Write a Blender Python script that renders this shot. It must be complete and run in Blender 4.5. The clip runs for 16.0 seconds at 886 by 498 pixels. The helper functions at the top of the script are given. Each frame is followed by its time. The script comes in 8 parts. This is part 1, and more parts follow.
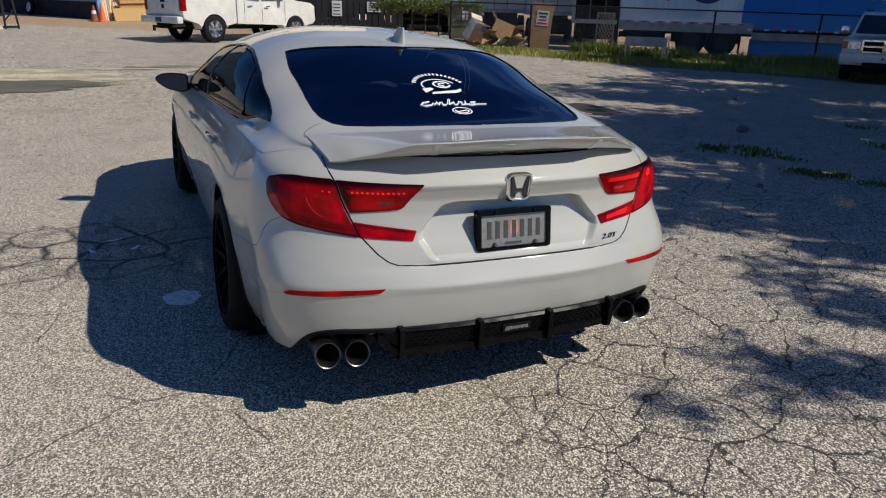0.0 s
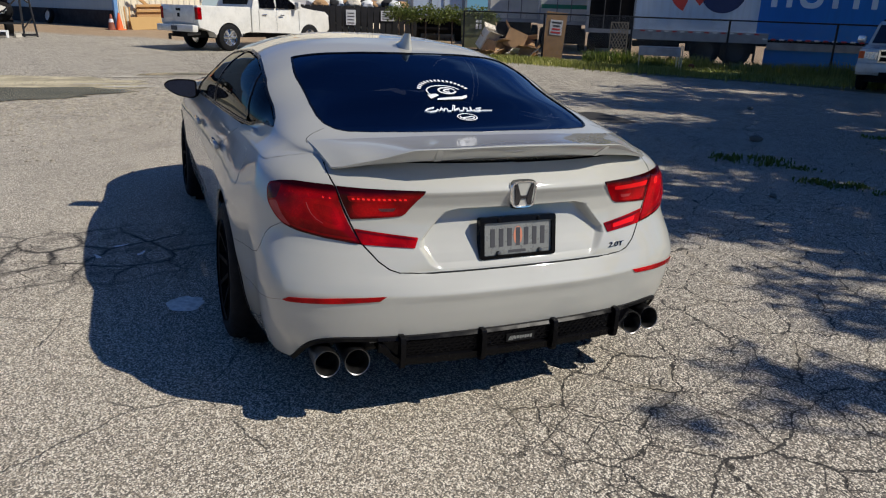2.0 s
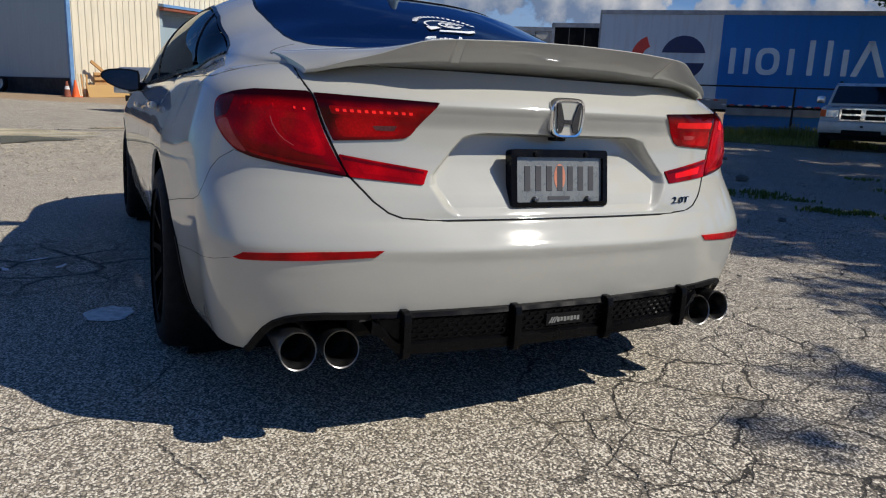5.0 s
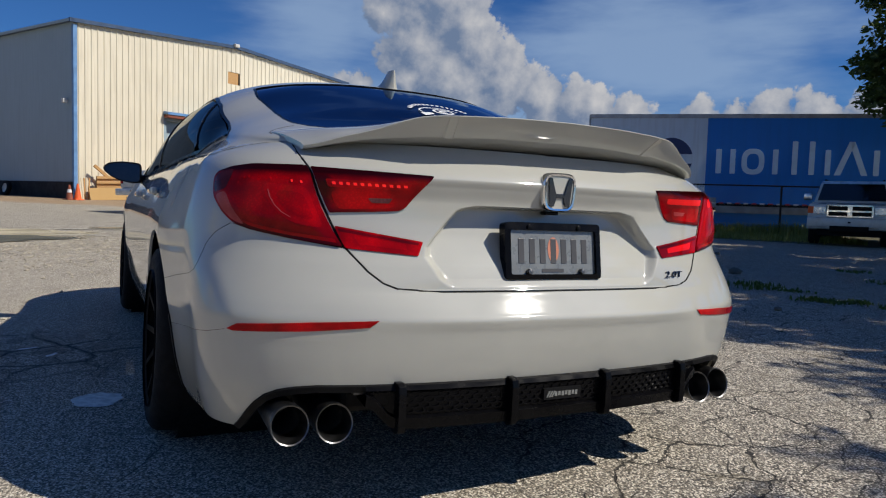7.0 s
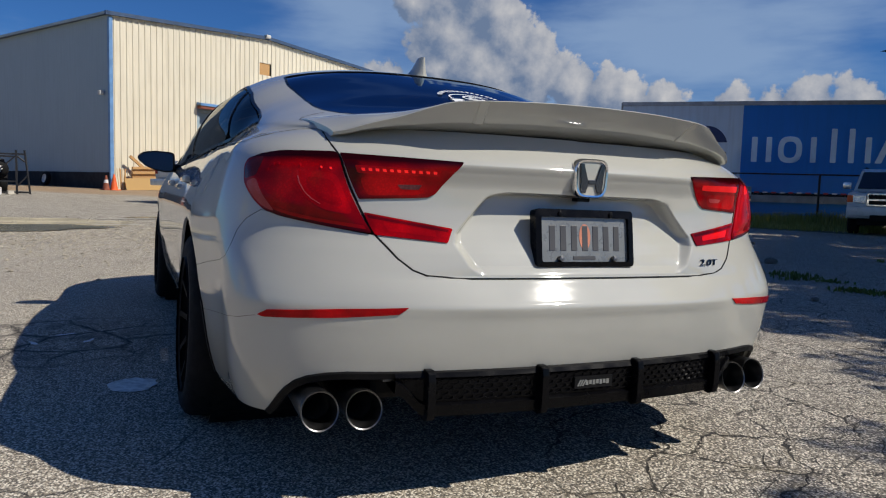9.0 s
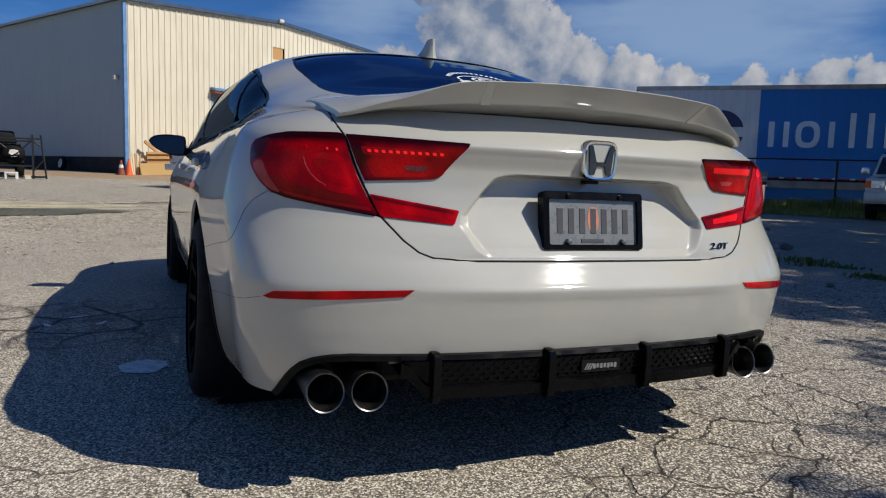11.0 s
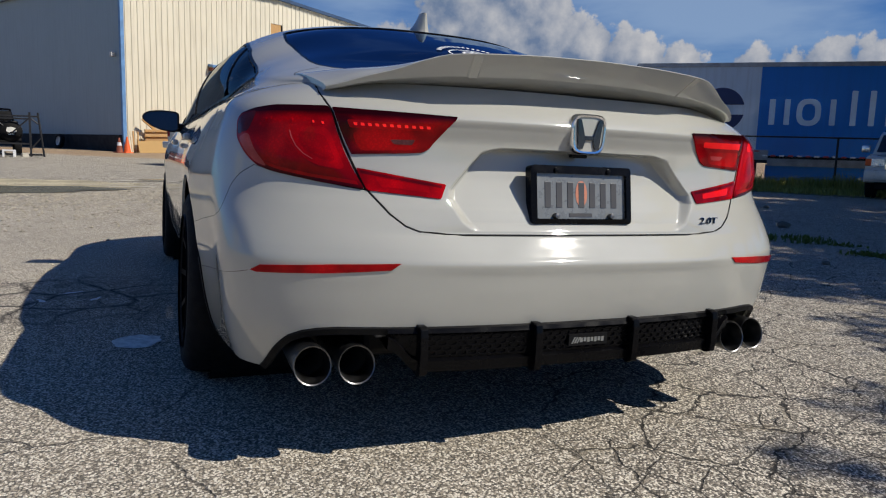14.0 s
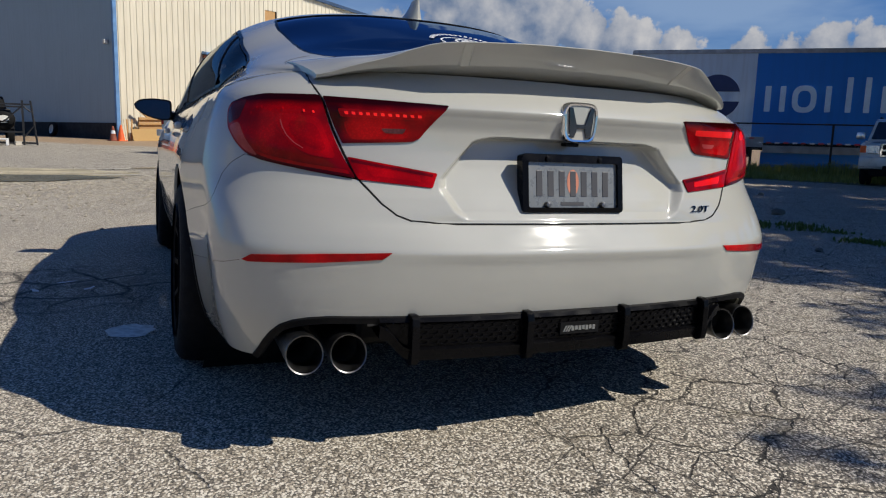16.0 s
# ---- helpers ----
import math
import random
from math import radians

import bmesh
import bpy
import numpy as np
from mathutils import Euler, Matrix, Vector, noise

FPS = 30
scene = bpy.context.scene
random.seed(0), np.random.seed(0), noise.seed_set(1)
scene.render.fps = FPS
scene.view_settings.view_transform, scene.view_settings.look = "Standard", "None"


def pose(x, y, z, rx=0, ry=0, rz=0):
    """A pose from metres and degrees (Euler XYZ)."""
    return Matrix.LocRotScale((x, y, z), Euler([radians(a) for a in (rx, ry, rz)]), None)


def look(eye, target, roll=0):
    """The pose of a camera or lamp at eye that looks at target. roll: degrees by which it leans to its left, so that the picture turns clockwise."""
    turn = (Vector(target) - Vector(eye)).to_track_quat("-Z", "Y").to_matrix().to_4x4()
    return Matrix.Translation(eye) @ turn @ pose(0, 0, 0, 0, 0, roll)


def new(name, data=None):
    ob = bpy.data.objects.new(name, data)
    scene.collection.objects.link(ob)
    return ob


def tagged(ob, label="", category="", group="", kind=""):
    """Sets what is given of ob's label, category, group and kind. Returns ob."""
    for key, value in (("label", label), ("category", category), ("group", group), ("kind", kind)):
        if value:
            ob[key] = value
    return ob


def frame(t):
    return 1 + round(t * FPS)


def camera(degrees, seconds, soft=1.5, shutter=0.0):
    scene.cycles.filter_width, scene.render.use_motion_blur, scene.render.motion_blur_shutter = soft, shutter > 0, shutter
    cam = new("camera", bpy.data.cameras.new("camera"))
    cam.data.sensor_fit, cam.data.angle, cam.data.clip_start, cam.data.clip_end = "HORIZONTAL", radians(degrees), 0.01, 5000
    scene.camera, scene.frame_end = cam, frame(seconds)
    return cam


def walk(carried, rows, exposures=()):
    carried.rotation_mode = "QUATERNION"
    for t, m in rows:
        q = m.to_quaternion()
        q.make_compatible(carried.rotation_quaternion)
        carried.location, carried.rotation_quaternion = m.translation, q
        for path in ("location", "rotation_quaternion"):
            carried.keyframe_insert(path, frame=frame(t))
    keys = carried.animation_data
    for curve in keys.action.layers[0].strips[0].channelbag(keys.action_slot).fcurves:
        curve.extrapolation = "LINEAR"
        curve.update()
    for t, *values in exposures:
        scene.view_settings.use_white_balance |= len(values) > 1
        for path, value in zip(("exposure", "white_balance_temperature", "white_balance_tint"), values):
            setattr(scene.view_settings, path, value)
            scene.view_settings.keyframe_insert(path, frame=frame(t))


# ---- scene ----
# ---- camera and its walk ----
cam = camera(64.2, 16.0, 1.15)
PATH = [
    (0, (-1.338, -2.285, 1.52), (-0.548, -0.568, 0.868), 1.8),
    (0.5, (-1.309, -2.28, 1.515), (-0.531, -0.556, 0.864), 1.7),
    (1, (-1.294, -2.296, 1.522), (-0.525, -0.569, 0.872), 1.7),
    (1.5, (-1.295, -2.293, 1.518), (-0.531, -0.56, 0.874), 1.7),
    (2, (-1.287, -2.266, 1.504), (-0.527, -0.527, 0.874), 1.9),
    (2.5, (-1.287, -2.224, 1.5), (-0.535, -0.479, 0.877), 1.9),
    (3, (-1.285, -2.062, 1.466), (-0.535, -0.311, 0.854), 2.0),
    (3.5, (-1.278, -1.815, 1.374), (-0.517, -0.062, 0.785), 2.0),
    (4, (-1.21, -1.671, 1.202), (-0.389, 0.063, 0.638), 1.8),
    (4.2, (-1.176, -1.639, 1.1), (-0.338, 0.093, 0.553), 1.8),
    (6.5, (-1.169, -1.68, 0.846), (-0.269, 0.099, 0.689), 1.7),
    (7, (-1.173, -1.667, 0.843), (-0.278, 0.116, 0.707), 1.7),
    (7.5, (-1.178, -1.66, 0.842), (-0.297, 0.13, 0.708), 1.7),
    (8, (-1.177, -1.653, 0.836), (-0.314, 0.145, 0.696), 1.6),
    (8.5, (-1.168, -1.653, 0.833), (-0.329, 0.156, 0.68), 1.7),
    (9, (-1.167, -1.655, 0.834), (-0.348, 0.162, 0.667), 1.6),
    (11.5, (-1.138, -1.653, 0.821), (-0.356, 0.175, 0.602), 1.7),
    (12, (-1.13, -1.658, 0.818), (-0.35, 0.169, 0.588), 1.7),
    (12.5, (-1.126, -1.662, 0.818), (-0.346, 0.164, 0.576), 1.7),
    (13, (-1.12, -1.663, 0.816), (-0.339, 0.161, 0.564), 1.7),
    (13.5, (-1.114, -1.662, 0.815), (-0.332, 0.16, 0.553), 1.7),
    (14, (-1.116, -1.668, 0.814), (-0.333, 0.153, 0.545), 1.7),
    (14.5, (-1.104, -1.666, 0.812), (-0.32, 0.152, 0.535), 1.7),
    (15, (-1.101, -1.662, 0.809), (-0.314, 0.155, 0.523), 1.6),
    (15.5, (-1.102, -1.668, 0.812), (-0.312, 0.146, 0.516), 1.6),
    (16, (-1.106, -1.674, 0.818), (-0.314, 0.137, 0.515), 1.6),
]
walk(cam, [(t, look(eye, target, roll)) for t, eye, target, roll in PATH], [(0.0, -0.03), (1.5, -0.01), (3.8, 0.03), (6.3, -0.07), (16.0, -0.09)])

# ---- sky, sun, exposure ----
SUN_WAY = Vector((0.775, -0.71, 1.0)).normalized()
sun = bpy.data.lights.new("sun", "SUN")
sun.energy, sun.angle, sun.color = 5.0, radians(0.55), (1.0, 0.94, 0.835)
new("sun", sun).matrix_basis = look(SUN_WAY * 60, (0, 0, 0))
world = bpy.data.worlds.new("sky")
scene.world = world
world.use_nodes = True
wn, wl = world.node_tree.nodes, world.node_tree.links
wn.clear()


def wnode(kind, **values):
    n = wn.new(kind)
    for key, value in values.items():
        n.inputs[key.replace("_", " ")].default_value = value
    return n


def wmath(op, a, b=None, clamp=False):
    n = wn.new("ShaderNodeMath")
    n.operation, n.use_clamp = op, clamp
    for k, v in enumerate((a, b)):
        if v is None:
            continue
        if isinstance(v, (int, float)):
            n.inputs[k].default_value = v
        else:
            wl.new(v, n.inputs[k])
    return n.outputs[0]


def sky_way(az, el):
    az, el = radians(az), radians(el)
    return (math.sin(az) * math.cos(el), math.cos(az) * math.cos(el), math.sin(el))


# heaps of cumulus: azimuth, elevation, reach and, for ragged ones, how solid; the left three are unseen, added to light
# the flank
HEAPS = [(26, 15.5, 0.062), (24, 17.5, 0.06), (28, 13.6, 0.046), (29.2, 11.8, 0.046), (31.2, 11.2, 0.036), (31.6, 9.4, 0.042), (34, 8.2, 0.036), (36.8, 7.8, 0.030), (38.4, 8.0, 0.024), (41.2, 7.3, 0.026), (27, 9.6, 0.055), (24.2, 12, 0.046), (21.4, 14.4, 0.026),
         (18.0, 8.6, 0.018, 0.5), (19.6, 8.6, 0.016, 0.5), (23.6, 9.6, 0.02), (46.6, 6.9, 0.020, 0.5), (48.6, 6.9, 0.020, 0.5), (50.7, 7.0, 0.024, 0.55), (54.2, 7.2, 0.022, 0.5), (57.5, 7.0, 0.03, 0.6), (65, 7.5, 0.04), (-62, 7, 0.10), (-98, 8, 0.12), (-128, 7, 0.10), (165, 8, 0.10), (110, 8, 0.09)]


def cloud_field(way):
    best = None
    for az, el, reach, *body in HEAPS:
        n = wn.new("ShaderNodeVectorMath")
        n.operation = "DISTANCE"
        wl.new(way, n.inputs[0])
        n.inputs[1].default_value = sky_way(az, el)
        v = wmath("MULTIPLY", wmath("SUBTRACT", 1.0, wmath("DIVIDE", n.outputs["Value"], reach)), body[0] if body else 1.0)
        best = v if best is None else wmath("MAXIMUM", best, v)
    soft = wnode("ShaderNodeTexNoise", Scale=16.0, Detail=9.0, Roughness=0.6)
    wl.new(way, soft.inputs["Vector"])
    puff = wnode("ShaderNodeTexVoronoi", Scale=34.0, Detail=4.0, Roughness=0.55)
    puff.normalize = True
    wl.new(way, puff.inputs["Vector"])
    rough = wmath("ADD", wmath("MULTIPLY", wmath("SUBTRACT", soft.outputs["Fac"], 0.5), 2.0), wmath("MULTIPLY", wmath("SUBTRACT", 0.42, puff.outputs["Distance"]), 1.5))
    return wmath("ADD", wmath("MAXIMUM", best, -1.2), rough)


coord = wn.new("ShaderNodeTexCoord")
shift = wn.new("ShaderNodeVectorMath")
shift.operation = "ADD"
shift.inputs[1].default_value = tuple(SUN_WAY * 0.024)
wl.new(coord.outputs["Generated"], shift.inputs[0])
field, field_lit = cloud_field(coord.outputs["Generated"]), cloud_field(shift.outputs[0])
solid = wn.new("ShaderNodeMapRange")
solid.interpolation_type = "SMOOTHSTEP"
solid.inputs["From Min"].default_value, solid.inputs["From Max"].default_value = 0.0, 0.22
wl.new(field, solid.inputs["Value"])
lit = wn.new("ShaderNodeMapRange")
lit.inputs["From Min"].default_value, lit.inputs["From Max"].default_value = -0.5, 1.1
wl.new(wmath("SUBTRACT", field, field_lit), lit.inputs["Value"])
tone = wn.new("ShaderNodeMix")
tone.data_type = "RGBA"
tone.inputs["A"].default_value, tone.inputs["B"].default_value = (4.4, 6.2, 9.8, 1), (16.5, 16.5, 17.0, 1)
wl.new(lit.outputs[0], tone.inputs["Factor"])
# thin high veil
veil_map = wn.new("ShaderNodeMapping")
veil_map.inputs["Scale"].default_value = (1.2, 1.2, 5.0)
wl.new(coord.outputs["Generated"], veil_map.inputs["Vector"])
veil = wnode("ShaderNodeTexNoise", Scale=1.6, Detail=6.0, Roughness=0.55)
wl.new(veil_map.outputs[0], veil.inputs["Vector"])
thin = wn.new("ShaderNodeMapRange")
thin.interpolation_type = "SMOOTHSTEP"
thin.inputs["From Min"].default_value, thin.inputs["From Max"].default_value, thin.inputs["To Max"].default_value = 0.46, 0.72, 0.7
near_band = wn.new("ShaderNodeVectorMath")
near_band.operation = "DISTANCE"
wl.new(coord.outputs["Generated"], near_band.inputs[0])
near_band.inputs[1].default_value = sky_way(44, 12)
band = wmath("MULTIPLY", wmath("SUBTRACT", 1.0, wmath("DIVIDE", near_band.outputs["Value"], 0.42), True), 0.36)
# unseen haze on the left, added to light the sedan's left flank
left_fill = wn.new("ShaderNodeVectorMath")
left_fill.operation = "DISTANCE"
wl.new(coord.outputs["Generated"], left_fill.inputs[0])
left_fill.inputs[1].default_value = sky_way(-95, 22)
bank = wmath("MULTIPLY", wmath("SUBTRACT", 1.0, wmath("DIVIDE", left_fill.outputs["Value"], 1.0), True), 0.16)
mottle = wn.new("ShaderNodeVectorMath")
mottle.operation = "DISTANCE"
wl.new(coord.outputs["Generated"], mottle.inputs[0])
mottle.inputs[1].default_value = sky_way(17, 13)
bank = wmath("ADD", bank, wmath("MULTIPLY", wmath("SUBTRACT", 1.0, wmath("DIVIDE", mottle.outputs["Value"], 0.24), True), 0.34))
wl.new(wmath("ADD", wmath("SUBTRACT", veil.outputs["Fac"], 0.12), wmath("ADD", bank, wmath("MULTIPLY", band, 1.25))), thin.inputs["Value"])
heaven = wn.new("ShaderNodeTexSky")
heaven.sky_type, heaven.sun_disc = "NISHITA", False
heaven.sun_elevation, heaven.sun_rotation = math.asin(SUN_WAY.z), math.atan2(SUN_WAY.x, SUN_WAY.y)
heaven.altitude, heaven.air_density, heaven.dust_density, heaven.ozone_density = 200, 1.0, 0.4, 3.0
haze = wn.new("ShaderNodeMix")
haze.data_type = "RGBA"
haze.inputs["B"].default_value = (9.0, 12.6, 18.2, 1)
# the veil thins out towards the zenith
split_way = wn.new("ShaderNodeSeparateXYZ")
wl.new(coord.outputs["Generated"], split_way.inputs[0])
lofty = wn.new("ShaderNodeMapRange")
lofty.inputs["From Min"].default_value, lofty.inputs["From Max"].default_value = 0.30, 0.60
lofty.inputs["To Min"].default_value, lofty.inputs["To Max"].default_value = 1.0, 0.45
wl.new(split_way.outputs["Z"], lofty.inputs["Value"])
wl.new(wmath("MULTIPLY", thin.outputs[0], lofty.outputs[0]), haze.inputs["Factor"])
deep = wn.new("ShaderNodeMix")
deep.data_type, deep.blend_type = "RGBA", "MULTIPLY"
deep.inputs["Factor"].default_value, deep.inputs["B"].default_value = 1.0, (0.60, 1.26, 2.25, 1)
wl.new(heaven.outputs[0], deep.inputs["A"])
wl.new(deep.outputs["Result"], haze.inputs["A"])
both = wn.new("ShaderNodeMix")
both.data_type = "RGBA"
wl.new(solid.outputs[0], both.inputs["Factor"])
wl.new(haze.outputs["Result"], both.inputs["A"])
wl.new(tone.outputs["Result"], both.inputs["B"])
glow = wnode("ShaderNodeBackground", Strength=0.034)
wl.new(both.outputs["Result"], glow.inputs["Color"])
wl.new(glow.outputs[0], wn.new("ShaderNodeOutputWorld").inputs[0])

# ---- materials ----


class Nodes:
    """A node material in the making."""

    def __init__(self, name):
        self.mat = bpy.data.materials.new(name)
        self.mat.use_nodes = True
        self.n, self.l = self.mat.node_tree.nodes, self.mat.node_tree.links
        self.bsdf = self.n["Principled BSDF"]
        self.where = self.n.new("ShaderNodeTexCoord").outputs["Object"]

    def put(self, socket, value):
        if isinstance(value, bpy.types.NodeSocket):
            self.l.new(value, socket)
        elif value is not None:
            socket.default_value = value

    def set(self, **values):
        for key, value in values.items():
            self.put(self.bsdf.inputs[key.replace("_", " ")], value)
        return self

    def scaled(self, sx, sy, sz):
        m = self.n.new("ShaderNodeMapping")
        m.inputs["Scale"].default_value = (sx, sy, sz)
        self.l.new(self.where, m.inputs["Vector"])
        return m.outputs[0]

    def noise(self, scale, detail=4.0, rough=0.55, where=None, warp=0.0):
        t = self.n.new("ShaderNodeTexNoise")
        t.inputs["Scale"].default_value, t.inputs["Detail"].default_value = scale, detail
        t.inputs["Roughness"].default_value, t.inputs["Distortion"].default_value = rough, warp
        self.put(t.inputs["Vector"], where or self.where)
        return t.outputs["Fac"]

    def cells(self, scale, feature="F1", where=None, out="Distance"):
        t = self.n.new("ShaderNodeTexVoronoi")
        t.voronoi_dimensions = "2D" if feature == "DISTANCE_TO_EDGE" or scale == 155.0 else "3D"
        t.feature = feature
        t.inputs["Scale"].default_value = scale
        self.put(t.inputs["Vector"], where or self.where)
        return t.outputs[out]

    def ramp(self, value, a, b, lo=0.0, hi=1.0):
        t = self.n.new("ShaderNodeMapRange")
        t.interpolation_type = "SMOOTHSTEP"
        for key, v in (("Value", value), ("From Min", a), ("From Max", b), ("To Min", lo), ("To Max", hi)):
            self.put(t.inputs[key], v)
        return t.outputs[0]

    def math(self, op, a, b=None):
        t = self.n.new("ShaderNodeMath")
        t.operation = op
        self.put(t.inputs[0], a)
        self.put(t.inputs[1], b)
        return t.outputs[0]

    def mix(self, f, a, b, how="MIX"):
        t = self.n.new("ShaderNodeMix")
        t.data_type, t.blend_type = "RGBA", how
        for key, v in (("Factor", f), ("A", a), ("B", b)):
            self.put(t.inputs[key], v if isinstance(v, (bpy.types.NodeSocket, float, int)) else (*v, 1))
        return t.outputs["Result"]

    def warped(self, scale, amount):
        t = self.n.new("ShaderNodeTexNoise")
        t.inputs["Scale"].default_value, t.inputs["Detail"].default_value, t.inputs["Roughness"].default_value = scale, 5.0, 0.6
        self.l.new(self.where, t.inputs["Vector"])
        v = self.n.new("ShaderNodeVectorMath")
        v.operation = "MULTIPLY_ADD"
        self.l.new(t.outputs["Color"], v.inputs[0])
        v.inputs[1].default_value = (amount,) * 3
        self.l.new(self.where, v.inputs[2])
        return v.outputs[0]

    def bump(self, height, strength=0.3, distance=0.01):
        b = self.n.new("ShaderNodeBump")
        b.inputs["Strength"].default_value, b.inputs["Distance"].default_value = strength, distance
        self.l.new(height, b.inputs["Height"])
        self.l.new(b.outputs[0], self.bsdf.inputs["Normal"])
        return self


def tint(c, f):
    return tuple(min(1.0, v * f) for v in c)


def plain(name, colour, rough=0.6, metal=0.0, vary=0.14, scale=3.0, grain=60.0, relief=0.0, coat=0.0, shine=0.5):
    """A surface with stains at one scale, grain at another and a fine relief."""
    k = Nodes(name)
    c = k.mix(k.ramp(k.noise(scale, 5.0), 0.3, 0.7), tint(colour, 1 - vary), tint(colour, 1 + vary * 0.6))
    fine = k.noise(grain, 3.0)
    c = k.mix(k.ramp(fine, 0.35, 0.75, 0.0, vary), c, tint(colour, 0.55))
    k.set(Base_Color=c, Metallic=metal, Specular_IOR_Level=shine, Coat_Weight=coat, Coat_Roughness=0.05, Roughness=k.ramp(k.noise(scale * 2.3), 0.3, 0.7, max(0.02, rough - 0.08), min(1.0, rough + 0.08)))
    if relief:
        k.bump(fine, relief, 0.004)
    return k.mat


def make_paint():
    k = Nodes("pearl_paint")
    flake = k.cells(1400.0, out="Color")
    c = k.mix(k.ramp(k.noise(2.0), 0.3, 0.7), (0.386, 0.381, 0.341), (0.410, 0.405, 0.362))
    c = k.mix(0.035, c, flake)
    k.set(Base_Color=c, Metallic=0.0, Roughness=k.ramp(k.noise(9.0), 0.3, 0.7, 0.48, 0.54), Specular_IOR_Level=0.18, Coat_Weight=1.0, Coat_Roughness=k.ramp(k.noise(5.0), 0.4, 0.75, 0.035, 0.065), Coat_IOR=1.72)
    return k.mat


def make_asphalt():
    k = Nodes("asphalt")
    geo = k.n.new("ShaderNodeSeparateXYZ")
    k.l.new(k.where, geo.inputs[0])
    x, y = geo.outputs["X"], geo.outputs["Y"]
    stones = k.cells(155.0, out="Color")
    gaps = k.ramp(k.cells(155.0), 0.46, 0.68)
    value = k.n.new("ShaderNodeRGBToBW")
    k.l.new(stones, value.inputs[0])
    grit = k.n.new("ShaderNodeRGBToBW")
    k.l.new(k.cells(420.0, out="Color"), grit.inputs[0])
    stone = k.math("ADD", k.math("MULTIPLY", value.outputs[0], 0.9), k.math("MULTIPLY", grit.outputs[0], 0.10))
    base = k.mix(k.ramp(k.noise(0.35, 6.0), 0.3, 0.7), (0.335, 0.290, 0.226), (0.435, 0.377, 0.293))
    base = k.mix(k.ramp(k.noise(2.6, 6.0, 0.7), 0.35, 0.75, 0.0, 0.5), base, (0.50, 0.428, 0.318))
    # base tone darkens towards the right of the yard, less so further ahead
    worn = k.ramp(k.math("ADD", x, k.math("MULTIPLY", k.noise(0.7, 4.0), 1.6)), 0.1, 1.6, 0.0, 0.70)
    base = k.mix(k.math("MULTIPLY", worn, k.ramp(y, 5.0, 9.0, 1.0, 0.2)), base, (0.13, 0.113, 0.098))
    c = k.mix(k.ramp(stone, 0.28, 0.48), k.mix(0.68, base, (0.042, 0.038, 0.034)), k.mix(k.ramp(stone, 0.56, 0.70), k.mix(0.25, base, (0.55, 0.48, 0.37)), (0.80, 0.735, 0.615)))
    c = k.mix(k.math("MULTIPLY", gaps, 0.72), c, (0.030, 0.028, 0.026))
    # worn, paler ground further off; sandy towards the shed
    far = k.ramp(k.math("ADD", y, k.math("MULTIPLY", k.noise(0.5), 5.0)), 7.0, 15.0)
    grit_far = k.noise(13.0, 9.0, 0.78)
    c = k.mix(k.math("MULTIPLY", far, 0.62), c, k.mix(k.ramp(grit_far, 0.43, 0.57), (0.17, 0.152, 0.122), (0.56, 0.505, 0.40)))
    c = k.mix(k.math("MULTIPLY", k.ramp(y, 3.0, 6.0, 0.0, 0.34), k.ramp(k.noise(1.3, 9.0, 0.78), 0.50, 0.62)), c, (0.13, 0.115, 0.095))
    sand = k.ramp(k.math("ADD", k.math("ADD", y, k.math("MULTIPLY", x, 0.55)), k.math("MULTIPLY", k.noise(0.3), 3.0)), 29.0, 31.0)
    c = k.mix(k.math("MULTIPLY", sand, 0.85), c, (0.36, 0.235, 0.125))
    speck = k.noise(70.0, 8.0, 0.7)
    c = k.mix(k.ramp(speck, 0.36, 0.48, 0.45, 0.0), c, (0.07, 0.062, 0.052))
    c = k.mix(k.ramp(speck, 0.54, 0.66, 0.0, 0.40), c, (0.74, 0.66, 0.52))
    # crazed cracks, thickest to the right of the car and beside its left flank
    fine = k.cells(2.9, "DISTANCE_TO_EDGE", k.warped(5.0, 0.20))
    tiny = k.cells(6.2, "DISTANCE_TO_EDGE", k.warped(6.0, 0.06))
    right_side = k.ramp(k.math("ADD", x, k.math("MULTIPLY", k.noise(0.8), 1.2)), 0.15, 0.9)
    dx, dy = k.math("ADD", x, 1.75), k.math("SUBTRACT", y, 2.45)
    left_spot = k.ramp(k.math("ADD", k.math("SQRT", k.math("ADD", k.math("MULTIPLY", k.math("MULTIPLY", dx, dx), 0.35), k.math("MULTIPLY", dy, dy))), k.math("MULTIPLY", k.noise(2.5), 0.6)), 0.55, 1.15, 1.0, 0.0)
    wide = k.ramp(k.noise(4.0, 3.0), 0.36, 0.72, 0.010, 0.019)
    here = k.ramp(k.noise(2.3, 3.0), 0.31, 0.40)
    line_fine = k.math("MULTIPLY", k.ramp(k.math("DIVIDE", fine, wide), 0.7, 1.25, 1.0, 0.0), k.math("MAXIMUM", k.math("MULTIPLY", right_side, here), left_spot))
    line_tiny = k.math("MULTIPLY", k.ramp(tiny, 0.010, 0.024, 1.0, 0.0), k.math("MAXIMUM", k.math("MULTIPLY", left_spot, k.ramp(k.noise(3.0), 0.40, 0.5)), k.math("MULTIPLY", right_side, k.ramp(k.noise(1.3), 0.49, 0.56, 0.0, 0.85))))
    broad = k.cells(1.15, "DISTANCE_TO_EDGE", k.warped(3.0, 0.16))
    line_broad = k.math("MULTIPLY", k.ramp(broad, 0.002, 0.007, 0.7, 0.0), k.ramp(k.noise(1.2, 3.0), 0.50, 0.56))
    crack = k.math("MAXIMUM", k.math("MAXIMUM", line_fine, line_tiny), line_broad)
